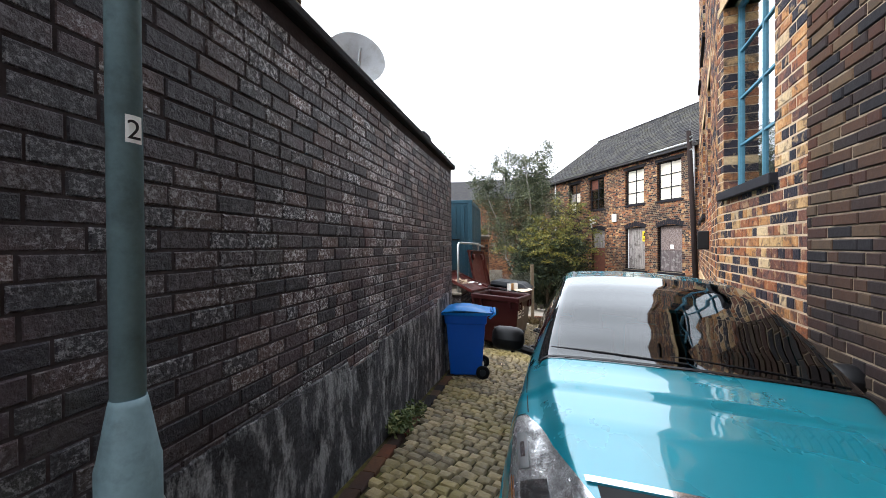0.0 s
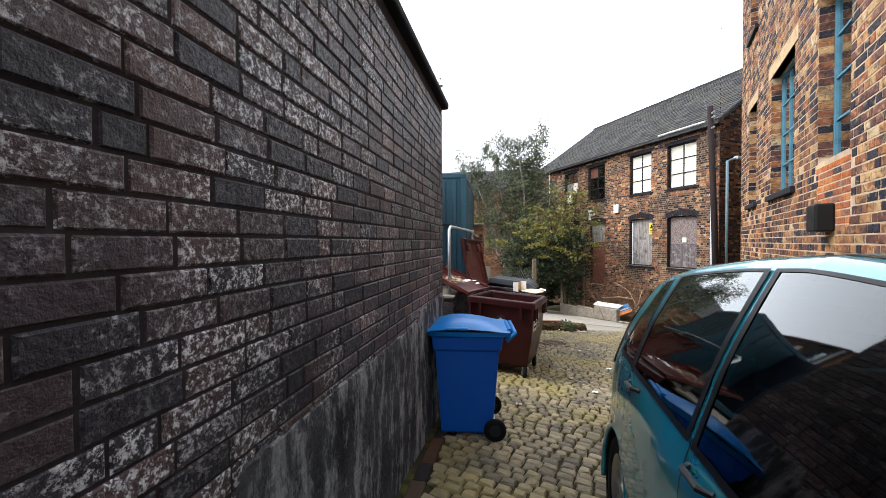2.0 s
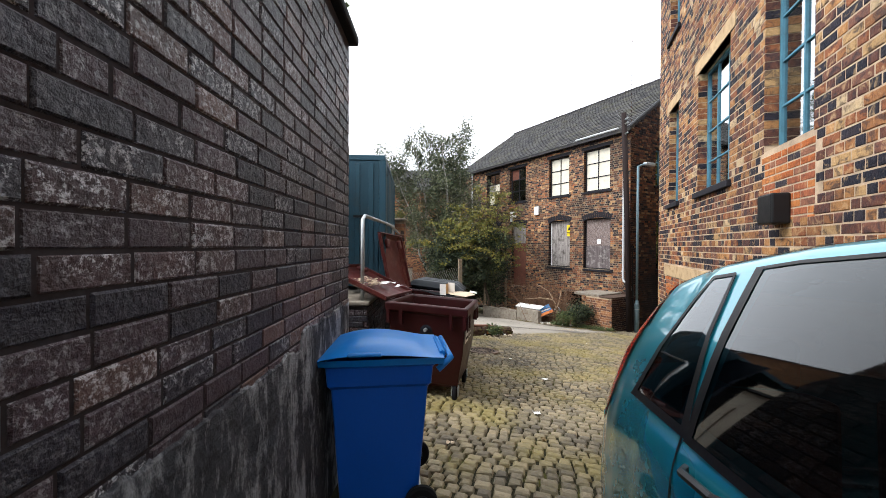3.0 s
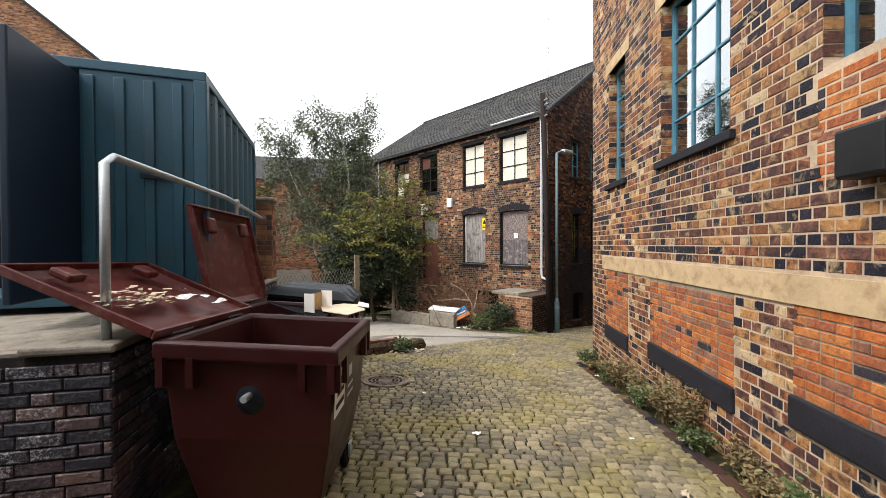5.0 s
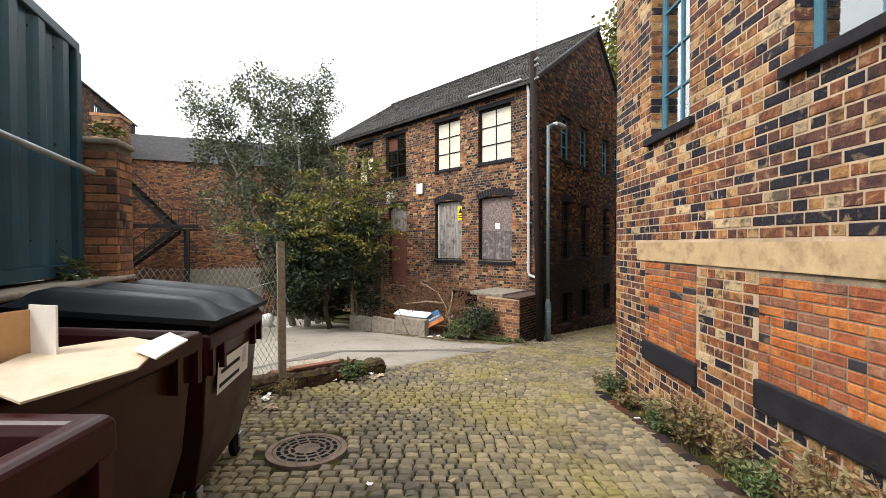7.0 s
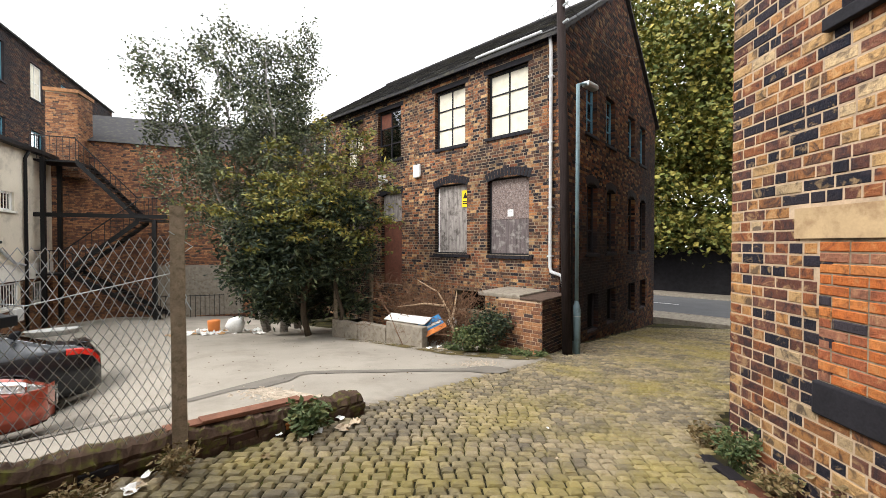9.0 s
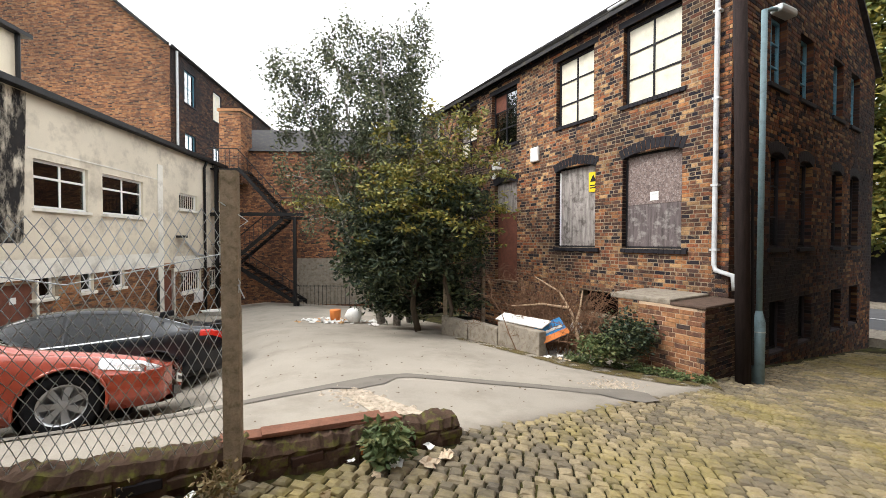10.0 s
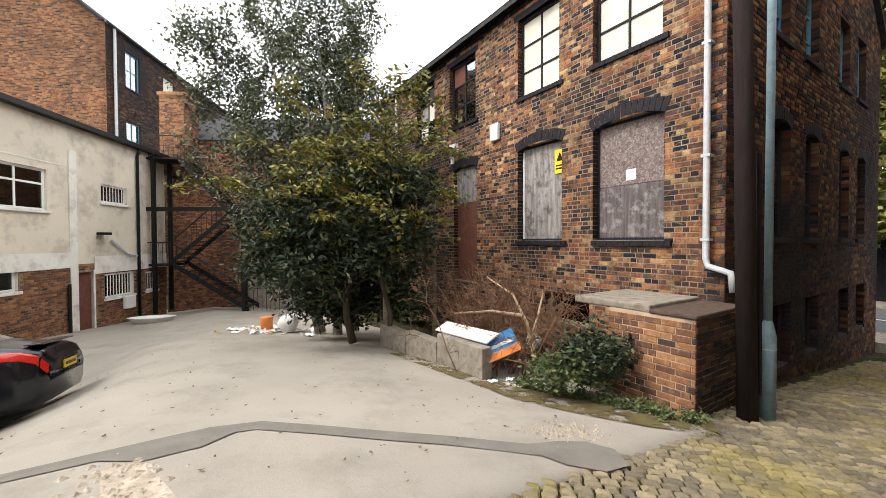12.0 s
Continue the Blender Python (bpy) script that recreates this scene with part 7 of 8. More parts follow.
for (sa, za), (sb2, zb) in (((1.2, 4.0), (3.4, 1.55)), ((3.4, 1.5), (0.7, -0.8)), ((0.9, -0.8), (4.2, gz + 0.05))):
    n = int(abs(za - zb) / 0.19)
    for y in (0.0, 1.1):
        part("stringer", ef().add([(sa, y, za - 0.12), (sa, y, za + 0.12), (sb2, y, zb + 0.12), (sb2, y, zb - 0.12), (sa, y + 0.03, za - 0.12), (sa, y + 0.03, za + 0.12), (sb2, y + 0.03, zb + 0.12), (sb2, y + 0.03, zb - 0.12)], [(0, 1, 2, 3), (7, 6, 5, 4), (1, 5, 6, 2), (0, 3, 7, 4)]), "black_paint", esc)
    for k in range(n):
        t = (k + 0.5) / n
        s, z = sa + (sb2 - sa) * t, za + (zb - za) * t
        part("tread", ef().box(s - 0.12, s + 0.12, 0.03, 1.1, z - 0.015, z + 0.015), "black_paint", esc)
        part("baluster", ef().tube([(s, 0.0, z), (s, 0.0, z + 0.95)], 0.012, 5), "black_paint", esc)
    part("handrail", ef().tube([(sa, 0.0, za + 0.95), (sb2, 0.0, zb + 0.95)], 0.025, 6), "black_paint", esc)
for s0, s1, z in ((-0.3, 1.2, 4.0), (3.3, 4.4, 1.55), (-0.4, 0.8, -0.8)):
    part("handrail", ef().tube([(s0, 0.0, z + 1.0), (s1, 0.0, z + 1.0)], 0.025, 6), "black_paint", esc)
    for k in range(8):
        s = s0 + (s1 - s0) * k / 7
        part("baluster", ef().tube([(s, 0.0, z), (s, 0.0, z + 1.0)], 0.012, 5), "black_paint", esc)
gz = ground(-1.4, 29.2)
tub = Bld().axes((-1.4, 29.0, gz), SX, SY)
tub.lathe([(0.25, 0.28), (0.5, 0.3), (0.62, 0.52), (0.66, 0.53), (0.6, 0.5), (0.45, 0.34), (0.0, 0.33)], 22)
tub.v = [(-1.4 + (x + 1.4) * 1.25, 29.0 + (y - 29.0) * 0.6, z) for x, y, z in tub.v]
bt = solo("old_bath", tub, "white_plastic", "white upturned bath dumped beside the stair", "bath", smooth=True)
bt.location.z = gz
# railings at the far end of the yard
rl = thing("railing", (2.2, 30.2, ground(2.2, 30.2)), "black iron railing beside the stair foot", "railing")
gz = ground(2.2, 30.2)
part("top_rail", Bld().tube([(1.7, 30.9, gz + 1.0), (4.2, 30.2, gz + 1.0)], 0.02, 6), "black_paint", rl)
for k in range(14):
    x, y = 1.7 + 2.5 * k / 13, 30.9 - 0.7 * k / 13
    part("bar", Bld().tube([(x, y, gz), (x, y, gz + 1.05)], 0.012, 5), "black_paint", rl)

# ---- street beyond the lane ----
SO = Vector((*FO, 0)) + Vector(GS) * 12.0
RD, RX = Vector((-GN[0], -GN[1], 0)), Vector(GS)
rz = -2.75


def sf():
    return Bld().axes((SO.x, SO.y, 0), tuple(RX), tuple(RD))


structure("road", sf().box(0, 7.0, -60, 60, rz - 0.3, rz - 0.08), "road_asphalt", "grey asphalt street beyond the lane", "road")
structure("pavement", sf().box(-1.8, -0.12, -60, 60, rz - 0.3, rz + 0.0), "concrete", "concrete slab pavement along the street", "pavement")
structure("pavement_far", sf().box(7.15, 9.2, -60, 60, rz - 0.3, rz + 0.02), "concrete", "far pavement along the street", "pavement")
structure("kerb", sf().box(-0.12, 0.0, -60, 60, rz - 0.3, rz + 0.01), "concrete", "granite kerb of the street", "kerb")
structure("kerb_far", sf().box(7.0, 7.15, -60, 60, rz - 0.3, rz + 0.03), "concrete", "granite kerb on the far side", "kerb")
for k in range(-9, 10):
    structure("road_marking", sf().box(3.42, 3.55, k * 6, k * 6 + 3.5, rz - 0.085, rz - 0.076), "road_paint", "white dashed centre line", "marking")
# Tall near-black wall added as the deep shade below the tree crowns.
fw = sf().box(9.3, 9.6, -60, 60, rz - 0.3, rz + 3.0)
structure("wall_far", fw, "coping", "added near-black wall standing in for the shade beneath the street trees", "wall")
for k, (t, r, hgt, seed) in enumerate(((-4.5, 5.8, 24, 51), (3.0, 6.0, 25, 52), (-12, 5.8, 23, 53))):
    c = SO + RX * 10.8 + RD * t
    w, es3 = grow((c.x, c.y, rz), (c.x + 0.4, c.y + 0.3, rz + hgt * 0.9), r, 34, seed, 0.42, low=0.16, lift=0.3)
    shell = blob(1700, (c.x, c.y, rz + hgt * 0.5), (r * 1.15, r * 1.15, hgt * 0.46), seed, 0.5) + blob(420, (c.x, c.y, rz + 4.2), (r * 1.2, r * 1.0, 2.6), seed + 7, 0.2)
    tree("street_tree", "large spreading plane tree with yellow-green autumn foliage", [(w, es3)], [(leaves(es3 + shell, 18, (0.5, 0.5, 0.35), 0.34, seed, 0.3, 0.75), "leaf_plane")], "bark", (c.x, c.y, rz))

# ---- manhole cover, edging ----
mx, my = 2.99, 10.88
mg2 = ground(mx, my)
tz = Vector((0.0824, 0.0692, 1.0)).normalized()
tu = Vector((1, 0, -0.0824)).normalized()
man = thing("manhole_cover", (mx, my, mg2), "round cast-iron drain cover with slots set in the setts", "manhole cover")


def mh():
    return Bld().axes((mx, my, mg2 - 0.012), tuple(tu), tuple(tz.cross(tu)), tuple(tz))


part("frame", mh().lathe([(0.345, -0.03), (0.345, 0.012), (0.295, 0.014), (0.29, 0.0)], 36), "rust_iron", man)
part("lid", mh().lathe([(0.288, -0.03), (0.285, 0.010), (0.12, 0.012), (0.0, 0.012)], 36), "rust_iron", man, "rusty iron lid")
for ring_r, cnt, wdt in ((0.225, 16, 0.017), (0.165, 12, 0.017), (0.11, 8, 0.016)):
    for k in range(cnt):
        a, h = 2 * math.pi * k / cnt, 0.8 * math.pi / cnt
        arc = [a - h + 2 * h * j / 4 for j in range(5)]
        # Flat near-black patch: the slot's dark depth is only in the colour.
        slot = mh().add([(r * math.cos(q), r * math.sin(q), 0.0145) for r in (ring_r, ring_r + wdt * 2) for q in arc], [(j, j + 1, j + 6, j + 5) for j in range(4)])
        part("slot", slot, "dark_void", man)

# ---- parked cars ----
def paint(name, color, metal=0.35, rough=0.28, coat=1.0, ior=1.5):
    m = plain(name, color, rough, metal=metal, vary=0.05, scale=2, fine=300, bump=0.0, coat=coat, spec=0.5 * coat)
    m.node_tree.nodes["Principled BSDF"].inputs["Coat Roughness"].default_value = 0.03
    m.node_tree.nodes["Principled BSDF"].inputs["Coat IOR"].default_value = ior
    return m


paint("paint_teal", (0.015, 0.25, 0.33), ior=2.0)
paint("paint_red", (0.36, 0.055, 0.025))
paint("paint_black", (0.003, 0.005, 0.009), 0.0, 0.3, 0.6)
plain("chrome", (0.75, 0.77, 0.78), 0.12, metal=1.0, vary=0.04, bump=0.0)
plain("alloy", (0.45, 0.46, 0.47), 0.35, metal=0.9, vary=0.1)
plain("trim_black", (0.005, 0.005, 0.006), 0.4, vary=0.2, spec=0.3)
plain("seat_grey", (0.014, 0.014, 0.016), 0.9, vary=0.2)
plain("lens_clear", (0.78, 0.80, 0.82), 0.2, metal=0.8, vary=0.55, scale=30, bump=0.0, coat=1.0)
plain("lens_red", (0.55, 0.02, 0.012), 0.12, vary=0.2, scale=20, bump=0.0, coat=1.0)
plain("lens_amber", (0.6, 0.2, 0.05), 0.15, vary=0.2, scale=20, bump=0.0, coat=1.0)
plain("plate_yellow", (0.75, 0.52, 0.03), 0.5, vary=0.05)


class Car:
    """A car body lofted through stations from nose to tail: x, half width, sill, belt, top, half roof width."""

    def __init__(self, name, label, front, back_dir, st, paint_mat, wheels, wheel_r, glass, screen, rear_screen, bow=0.0):
        self.bow = bow
        glass = [tuple(g) + (0.0,) * (6 - len(g)) for g in glass]
        st = np.array(st, float)
        xs = np.unique(np.concatenate([np.linspace(0, st[-1, 0], 88), st[:, 0]]))
        cols = [np.interp(xs, st[:, 0], st[:, k]) for k in range(1, 6)]
        for _ in range(3):
            for c in cols:
                c[1:-1] = 0.25 * c[:-2] + 0.5 * c[1:-1] + 0.25 * c[2:]
        self.xs, (w, zb, zl, zt, wr) = xs, cols
        half = []
        for i in range(len(xs)):
            lift = zt[i] - 0.07 - zl[i]
            mid = 0.5 * (w[i] * 0.95 + wr[i]) + 0.02
            half.append([(w[i] * 0.80, zb[i]), (w[i] * 0.95, zb[i] + 0.09), (w[i] * 0.985, zb[i] + 0.2), (w[i], zb[i] + 0.36), (w[i] * 0.99, zl[i] - 0.14), (w[i] * 0.95, zl[i]), (mid, zl[i] + 0.5 * lift), (wr[i], zl[i] + lift), (wr[i] * 0.9, zt[i] - 0.02), (wr[i] * 0.5, zt[i] + 0.005), (0.0, zt[i] + 0.015)])
        self.half = np.array(half)
        fx, fy = front
        cx, cy = fx + back_dir[0] * st[-1, 0] / 2, fy + back_dir[1] * st[-1, 0] / 2
        b = Vector((*back_dir, 0)).normalized()
        L = st[-1, 0]
        zf, zr = ground(fx + b.x * wheels[0], fy + b.y * wheels[0]), ground(fx + b.x * wheels[1], fy + b.y * wheels[1])
        sl = (zr - zf) / (wheels[1] - wheels[0])
        X = Vector((b.x, b.y, sl)).normalized()
        side = Vector((b.y, -b.x, 0))
        zs = ground(cx + side.x * 0.7, cy + side.y * 0.7) - ground(cx - side.x * 0.7, cy - side.y * 0.7)
        Y = Vector((side.x, side.y, zs / 1.4)).normalized()
        Z = Y.cross(X).normalized()
        if Z.z < 0:
            Z = -Z
        o = Vector((fx, fy, zf - sl * wheels[0]))
        self.fr = (tuple(o), tuple(X), tuple(Y), tuple(Z))
        self.ob = thing(name, (cx, cy, ground(cx, cy)), label, "car", "parked cars")
        self.wheels, self.r, self.L = wheels, wheel_r, L
        nv = 11
        sub = np.linspace(0, 10, 41)
        body = self.bld()
        rows = []
        full = [s for s in sub] + [20 - s for s in sub[-2::-1]]
        for x in xs:
            rows.append([self.at(x, v) for v in full])
        n = len(full)
        body.add([p for r in rows for p in r], [])
        cut = []
        for i in range(len(xs) - 1):
            xm = 0.5 * (xs[i] + xs[i + 1])
            for k in range(n - 1):
                vm = 0.5 * (full[k] + full[k + 1])
                va = vm if vm <= 10 else 20 - vm
                if any(v0 < va < v1 and a + ka * (va - v0) / (v1 - v0) < xm < c + kc * (va - v0) / (v1 - v0) for a, c, v0, v1, ka, kc in glass) or any(a < xm < c and v0 < va < v1 for a, c, v0, v1 in (screen, rear_screen)):
                    continue
                p = self.at(xm, vm)
                if va < 4.6 and any(math.hypot(p[0] - wx, p[2] - wheel_r) < wheel_r + 0.035 for wx in wheels):
                    continue
                cut.append((i * n + k, i * n + k + 1, (i + 1) * n + k + 1, (i + 1) * n + k))
        body.f += [tuple(f) for f in cut]
        body.f.append(tuple(range(n)))
        body.f.append(tuple((len(xs) - 1) * n + k for k in range(n)))
        self.body = part("body", body, paint_mat, self.ob, smooth=True)
        for i, (a, c, v0, v1, ka, kc) in enumerate(glass):
            for sgn in (1, -1):
                self.pane("side_window", a, c, v0, v1, sgn, ka, kc)
        for nm, (a, c, v0, v1) in (("windscreen", screen), ("rear_window", rear_screen)):
            self.patch(nm, a - 0.02, c + 0.02, v0 - 0.1, 20 - v0 + 0.1, "car_glass", 0.004, nv=22)
        # cabin
        cab = self.bld().box(wheels[0] + 0.2, L - 0.7, -0.62, 0.62, 0.28, 0.34)
        part("cabin_floor", cab, "seat_grey", self.ob)
        sa = screen[1]
        for y in (-0.36, 0.36):
            for x0 in (sa + 0.35, sa + 1.2):
                s = self.bld().box(x0, x0 + 0.5, y - 0.25, y + 0.25, 0.34, 0.62).box(x0 + 0.45, x0 + 0.6, y - 0.24, y + 0.24, 0.6, 1.12).box(x0 + 0.48, x0 + 0.58, y - 0.13, y + 0.13, 1.14, 1.32)
                part("seat", s, "seat_grey", self.ob, bev=0.03)
        part("dashboard", self.bld().box(screen[0] + 0.12, screen[0] + 0.55, -0.66, 0.66, 0.6, 0.93), "trim_black", self.ob, bev=0.05)
        for wx in wheels:
            for sgn in (1, -1):
                self.wheel(wx, sgn)
                well = self.bld()
                yy = sgn * (self.width(wx) - 0.32)
                well.lathe([(0.05, yy), (wheel_r + 0.05, yy), (wheel_r + 0.05, sgn * (self.width(wx) - 0.03))], 26, axis=1, c=(wx, 0, wheel_r))
                well.f = well.f[:-1]
                part("wheel_well", well, "trim_black", self.ob)
                arc = [(wx + (wheel_r + 0.04) * math.cos(a), sgn * (self.width(wx) - 0.012), wheel_r + (wheel_r + 0.04) * math.sin(a)) for a in np.linspace(-0.25, math.pi + 0.25, 22)]
                part("wheel_arch", self.bld().tube(arc, 0.016, 6), paint_mat, self.ob, smooth=True)

    def bld(self):
        return Bld().axes(*self.fr)

    def width(self, x):
        return float(np.interp(x, self.xs, self.half[:, 3, 0]))

    def at(self, x, v):
        """The skin at x along the car and v round it: 0 sill, 5 belt, 7 roof edge, 10 middle, 20 the other sill."""
        sg = 1
        if v > 10:
            v, sg = 20 - v, -1
        k = min(9, int(v))
        f = v - k
        p = []
        for c in (0, 1):
            g = lambda i: float(np.interp(x, self.xs, self.half[:, max(0, min(10, i)), c]))
            a, b, d, e = g(k - 1), g(k), g(k + 1), g(k + 2)
            if k + 2 > 10:
                e = d if c else -b
            s = 0.6
            m0, m1 = s * 0.5 * (d - a), s * 0.5 * (e - b)
            p.append((2 * f ** 3 - 3 * f ** 2 + 1) * b + (f ** 3 - 2 * f ** 2 + f) * m0 + (-2 * f ** 3 + 3 * f ** 2) * d + (f ** 3 - f ** 2) * m1)
        near = min(1.0, max(0.0, (2.2 - x) / 1.0))
        return (x + self.bow * near * (p[0] / 0.8) ** 2, sg * p[0], p[1])

    def patch(self, name, a, c, v0, v1, mat, off, parent=None, nx=14, nv=10, label="", shape=None):
        b = self.bld()
        rows = []
        for x in np.linspace(a, c, nx):
            row = []
            for v in np.linspace(v0, v1, nv):
                xx, vv = (x, v) if shape is None else shape(x, v)
                p, q, r = Vector(self.at(xx, vv)), Vector(self.at(xx + 0.02, vv)), Vector(self.at(xx, vv + 0.05))
                n = (q - p).cross(r - p)
                n = n.normalized() if n.length > 1e-9 else Vector((0, 0, 1))
                if n.dot(p - Vector((p.x, 0, 0.5))) < 0:
                    n = -n
                row.append(tuple(p + n * off))
            rows.append(row)
        b.grid(rows)
        ob = part(name, b, mat, parent or self.ob, label, smooth=True)
        if mat == "car_glass":
            ob.visible_shadow = False
        return ob

    def pane(self, name, a, c, v0, v1, sgn, ka=0.0, kc=0.0):
        f = (lambda v: v) if sgn > 0 else (lambda v: 20 - v)

        def slant(x, v):
            va = v if v <= 10 else 20 - v
            u = (va - v0) / (v1 - v0)
            m = (x - a) / (c - a)
            return (x + (ka * (1 - m) + kc * m) * u, v)

        w = self.patch(name, a - 0.04, c + 0.04, f(v0 - 0.14), f(v1 + 0.14), "car_glass", 0.003, shape=slant)
        for x0, x1, p0, p1 in ((a - 0.045, a - 0.015, v0 - 0.1, v1 + 0.1), (c + 0.015, c + 0.045, v0 - 0.1, v1 + 0.1), (a - 0.045, c + 0.045, v1 + 0.06, v1 + 0.16), (a - 0.045, c + 0.045, v0 - 0.26, v0 - 0.08)):
            self.patch("window_seal", x0, x1, f(p0), f(p1), "trim_black", 0.006, w, 12, 6, shape=slant)

    def wheel(self, x, sgn):
        r, y = self.r, sgn * (self.width(x) - 0.13)
        o = sgn * 0.1
        t = self.bld().lathe([(r * 0.62, y - o), (r * 0.93, y - o), (r, y - o * 0.7), (r, y + o * 0.7), (r * 0.93, y + o), (r * 0.64, y + o), (r * 0.62, y + o * 0.6)], 36, axis=1, c=(x, 0, r))
        t.f = t.f[:-2]
        ty = part("tyre", t, "rubber", self.ob, "black rubber tyre", smooth=True)
        rim = self.bld().lathe([(r * 0.63, y + o * 0.95), (r * 0.58, y + o * 0.9), (r * 0.56, y - o * 0.5), (0.02, y - o * 0.5)], 36, axis=1, c=(x, 0, r))
        del rim.f[-2]
        part("rim", rim, "alloy", ty, smooth=True)
        for k in range(7):
            a = 2 * math.pi * k / 7
            d, e = Vector((math.cos(a), 0, math.sin(a))), Vector((-math.sin(a), 0, math.cos(a)))
            c = Vector((x, y + o * 0.72, r))
            sp = self.bld().add([tuple(c + d * s * r + e * w * r + Vector((0, yy, 0))) for s, w in ((0.08, 0.07), (0.57, 0.11), (0.57, -0.11), (0.08, -0.07)) for yy in (0, -sgn * 0.025)], [(0, 2, 4, 6), (1, 7, 5, 3), (0, 1, 3, 2), (4, 5, 7, 6)])
            part("spoke", sp, "alloy", ty)
        part("hub", self.bld().lathe([(0.0, y + o * 0.85), (r * 0.13, y + o * 0.8), (r * 0.15, y + o * 0.3)], 14, axis=1, c=(x, 0, r)), "alloy", ty)

    def seam(self, x, v0=1.0, v1=5.0, w=0.006):
        for f in (lambda v: v, lambda v: 20 - v):
            self.patch("door_seam", x - w, x + w, f(v0), f(v1), "trim_black", 0.002, self.body, 3, 14)

    def mirror(self, x, z, mat):
        for sgn in (1, -1):
            y = sgn * (self.width(x) + 0.12)
            b = self.bld()
            rows = []
            for i in range(9):
                t = math.pi * i / 8
                rows.append([(x - 0.02 - 0.10 * math.sin(t) * max(0, math.cos(a)) + 0.03 * math.sin(t) * max(0, -math.cos(a)), y + 0.115 * math.copysign(abs(math.cos(t)) ** 0.6, math.cos(t)), z + 0.085 * math.sin(t) ** 0.6 * math.copysign(abs(math.sin(a)) ** 0.7, math.sin(a))) for a in np.linspace(0, 2 * math.pi, 17)])
            b.grid(rows)
            m = part("door_mirror", b, mat, self.ob, "black plastic door mirror", smooth=True)
            part("mirror_glass", self.bld().box(x + 0.011, x + 0.016, y - 0.11, y + 0.11, z - 0.065, z + 0.065), "chrome", m)
            part("mirror_arm", self.bld().tube([(x, sgn * (self.width(x) - 0.06), z - 0.08), (x - 0.01, y - sgn * 0.04, z - 0.05)], 0.03, 8), mat, m)

    def handle(self, x, v):
        for sgn in (1, -1):
            p = self.at(x, v if sgn > 0 else 20 - v)
            part("door_handle", self.bld().tube([(x - 0.09, p[1], p[2]), (x - 0.06, p[1] + sgn * 0.03, p[2]), (x + 0.06, p[1] + sgn * 0.03, p[2]), (x + 0.09, p[1], p[2])], 0.012, 6), "trim_black", self.ob)


mpv = Car("hatchback_car", "metallic teal compact people carrier parked on the setts", (0.85, 0.82), (0.29, 0.957), [
    (0.0, 0.56, 0.34, 0.52, 0.64, 0.46), (0.05, 0.68, 0.27, 0.60, 0.74, 0.54), (0.16, 0.78, 0.22, 0.72, 0.86, 0.60), (0.40, 0.835, 0.20, 0.86, 0.985, 0.66), (0.65, 0.845, 0.20, 0.93, 1.06, 0.71),
    (0.86, 0.845, 0.20, 0.94, 1.125, 0.735), (1.0, 0.845, 0.20, 0.94, 1.19, 0.725), (1.25, 0.845, 0.20, 0.945, 1.33, 0.685), (1.55, 0.845, 0.20, 0.955, 1.485, 0.635), (1.8, 0.845, 0.20, 0.965, 1.58, 0.605), (2.2, 0.845, 0.20, 0.985, 1.635, 0.59), (2.6, 0.845, 0.20, 1.01, 1.645, 0.585),
    (3.1, 0.845, 0.20, 1.045, 1.63, 0.585), (3.45, 0.84, 0.21, 1.075, 1.59, 0.595), (3.66, 0.825, 0.22, 1.08, 1.53, 0.61), (3.80, 0.80, 0.24, 1.06, 1.40, 0.62), (3.90, 0.77, 0.26, 0.98, 1.20, 0.62), (3.98, 0.74, 0.28, 0.88, 1.0, 0.60), (4.05, 0.66, 0.32, 0.72, 0.86, 0.5)],
    "paint_teal", (0.80, 3.43), 0.30, [(1.06, 1.50, 5.1, 6.85, 0.22, 0.0), (1.58, 2.34, 5.1, 6.9, 0.0, 0.0), (2.46, 3.16, 5.15, 6.9, 0.0, 0.02), (3.25, 3.50, 5.2, 6.85, 0.06, -0.10)], (0.90, 1.80, 7.25, 10.1), (3.72, 3.92, 7.9, 10.1), bow=0.12)
for x in (1.55, 2.40, 3.22):
    mpv.seam(x, w=0.004)
mpv.mirror(1.60, 1.10, "trim_black")
mpv.handle(2.28, 4.55)
mpv.handle(3.08, 4.55)


def lamp_shape(x, v):
    """The outline of a headlight: narrowing to a point towards the bonnet's edge."""
    va = v if v <= 10 else 20 - v
    u = (x - 0.04) / 0.46
    lo, hi = 3.9 + 1.3 * u ** 1.5, 8.7 - 2.5 * u ** 1.2
    w = lo + (hi - lo) * (va - 4) / 3
    return (x, w if v <= 10 else 20 - w)


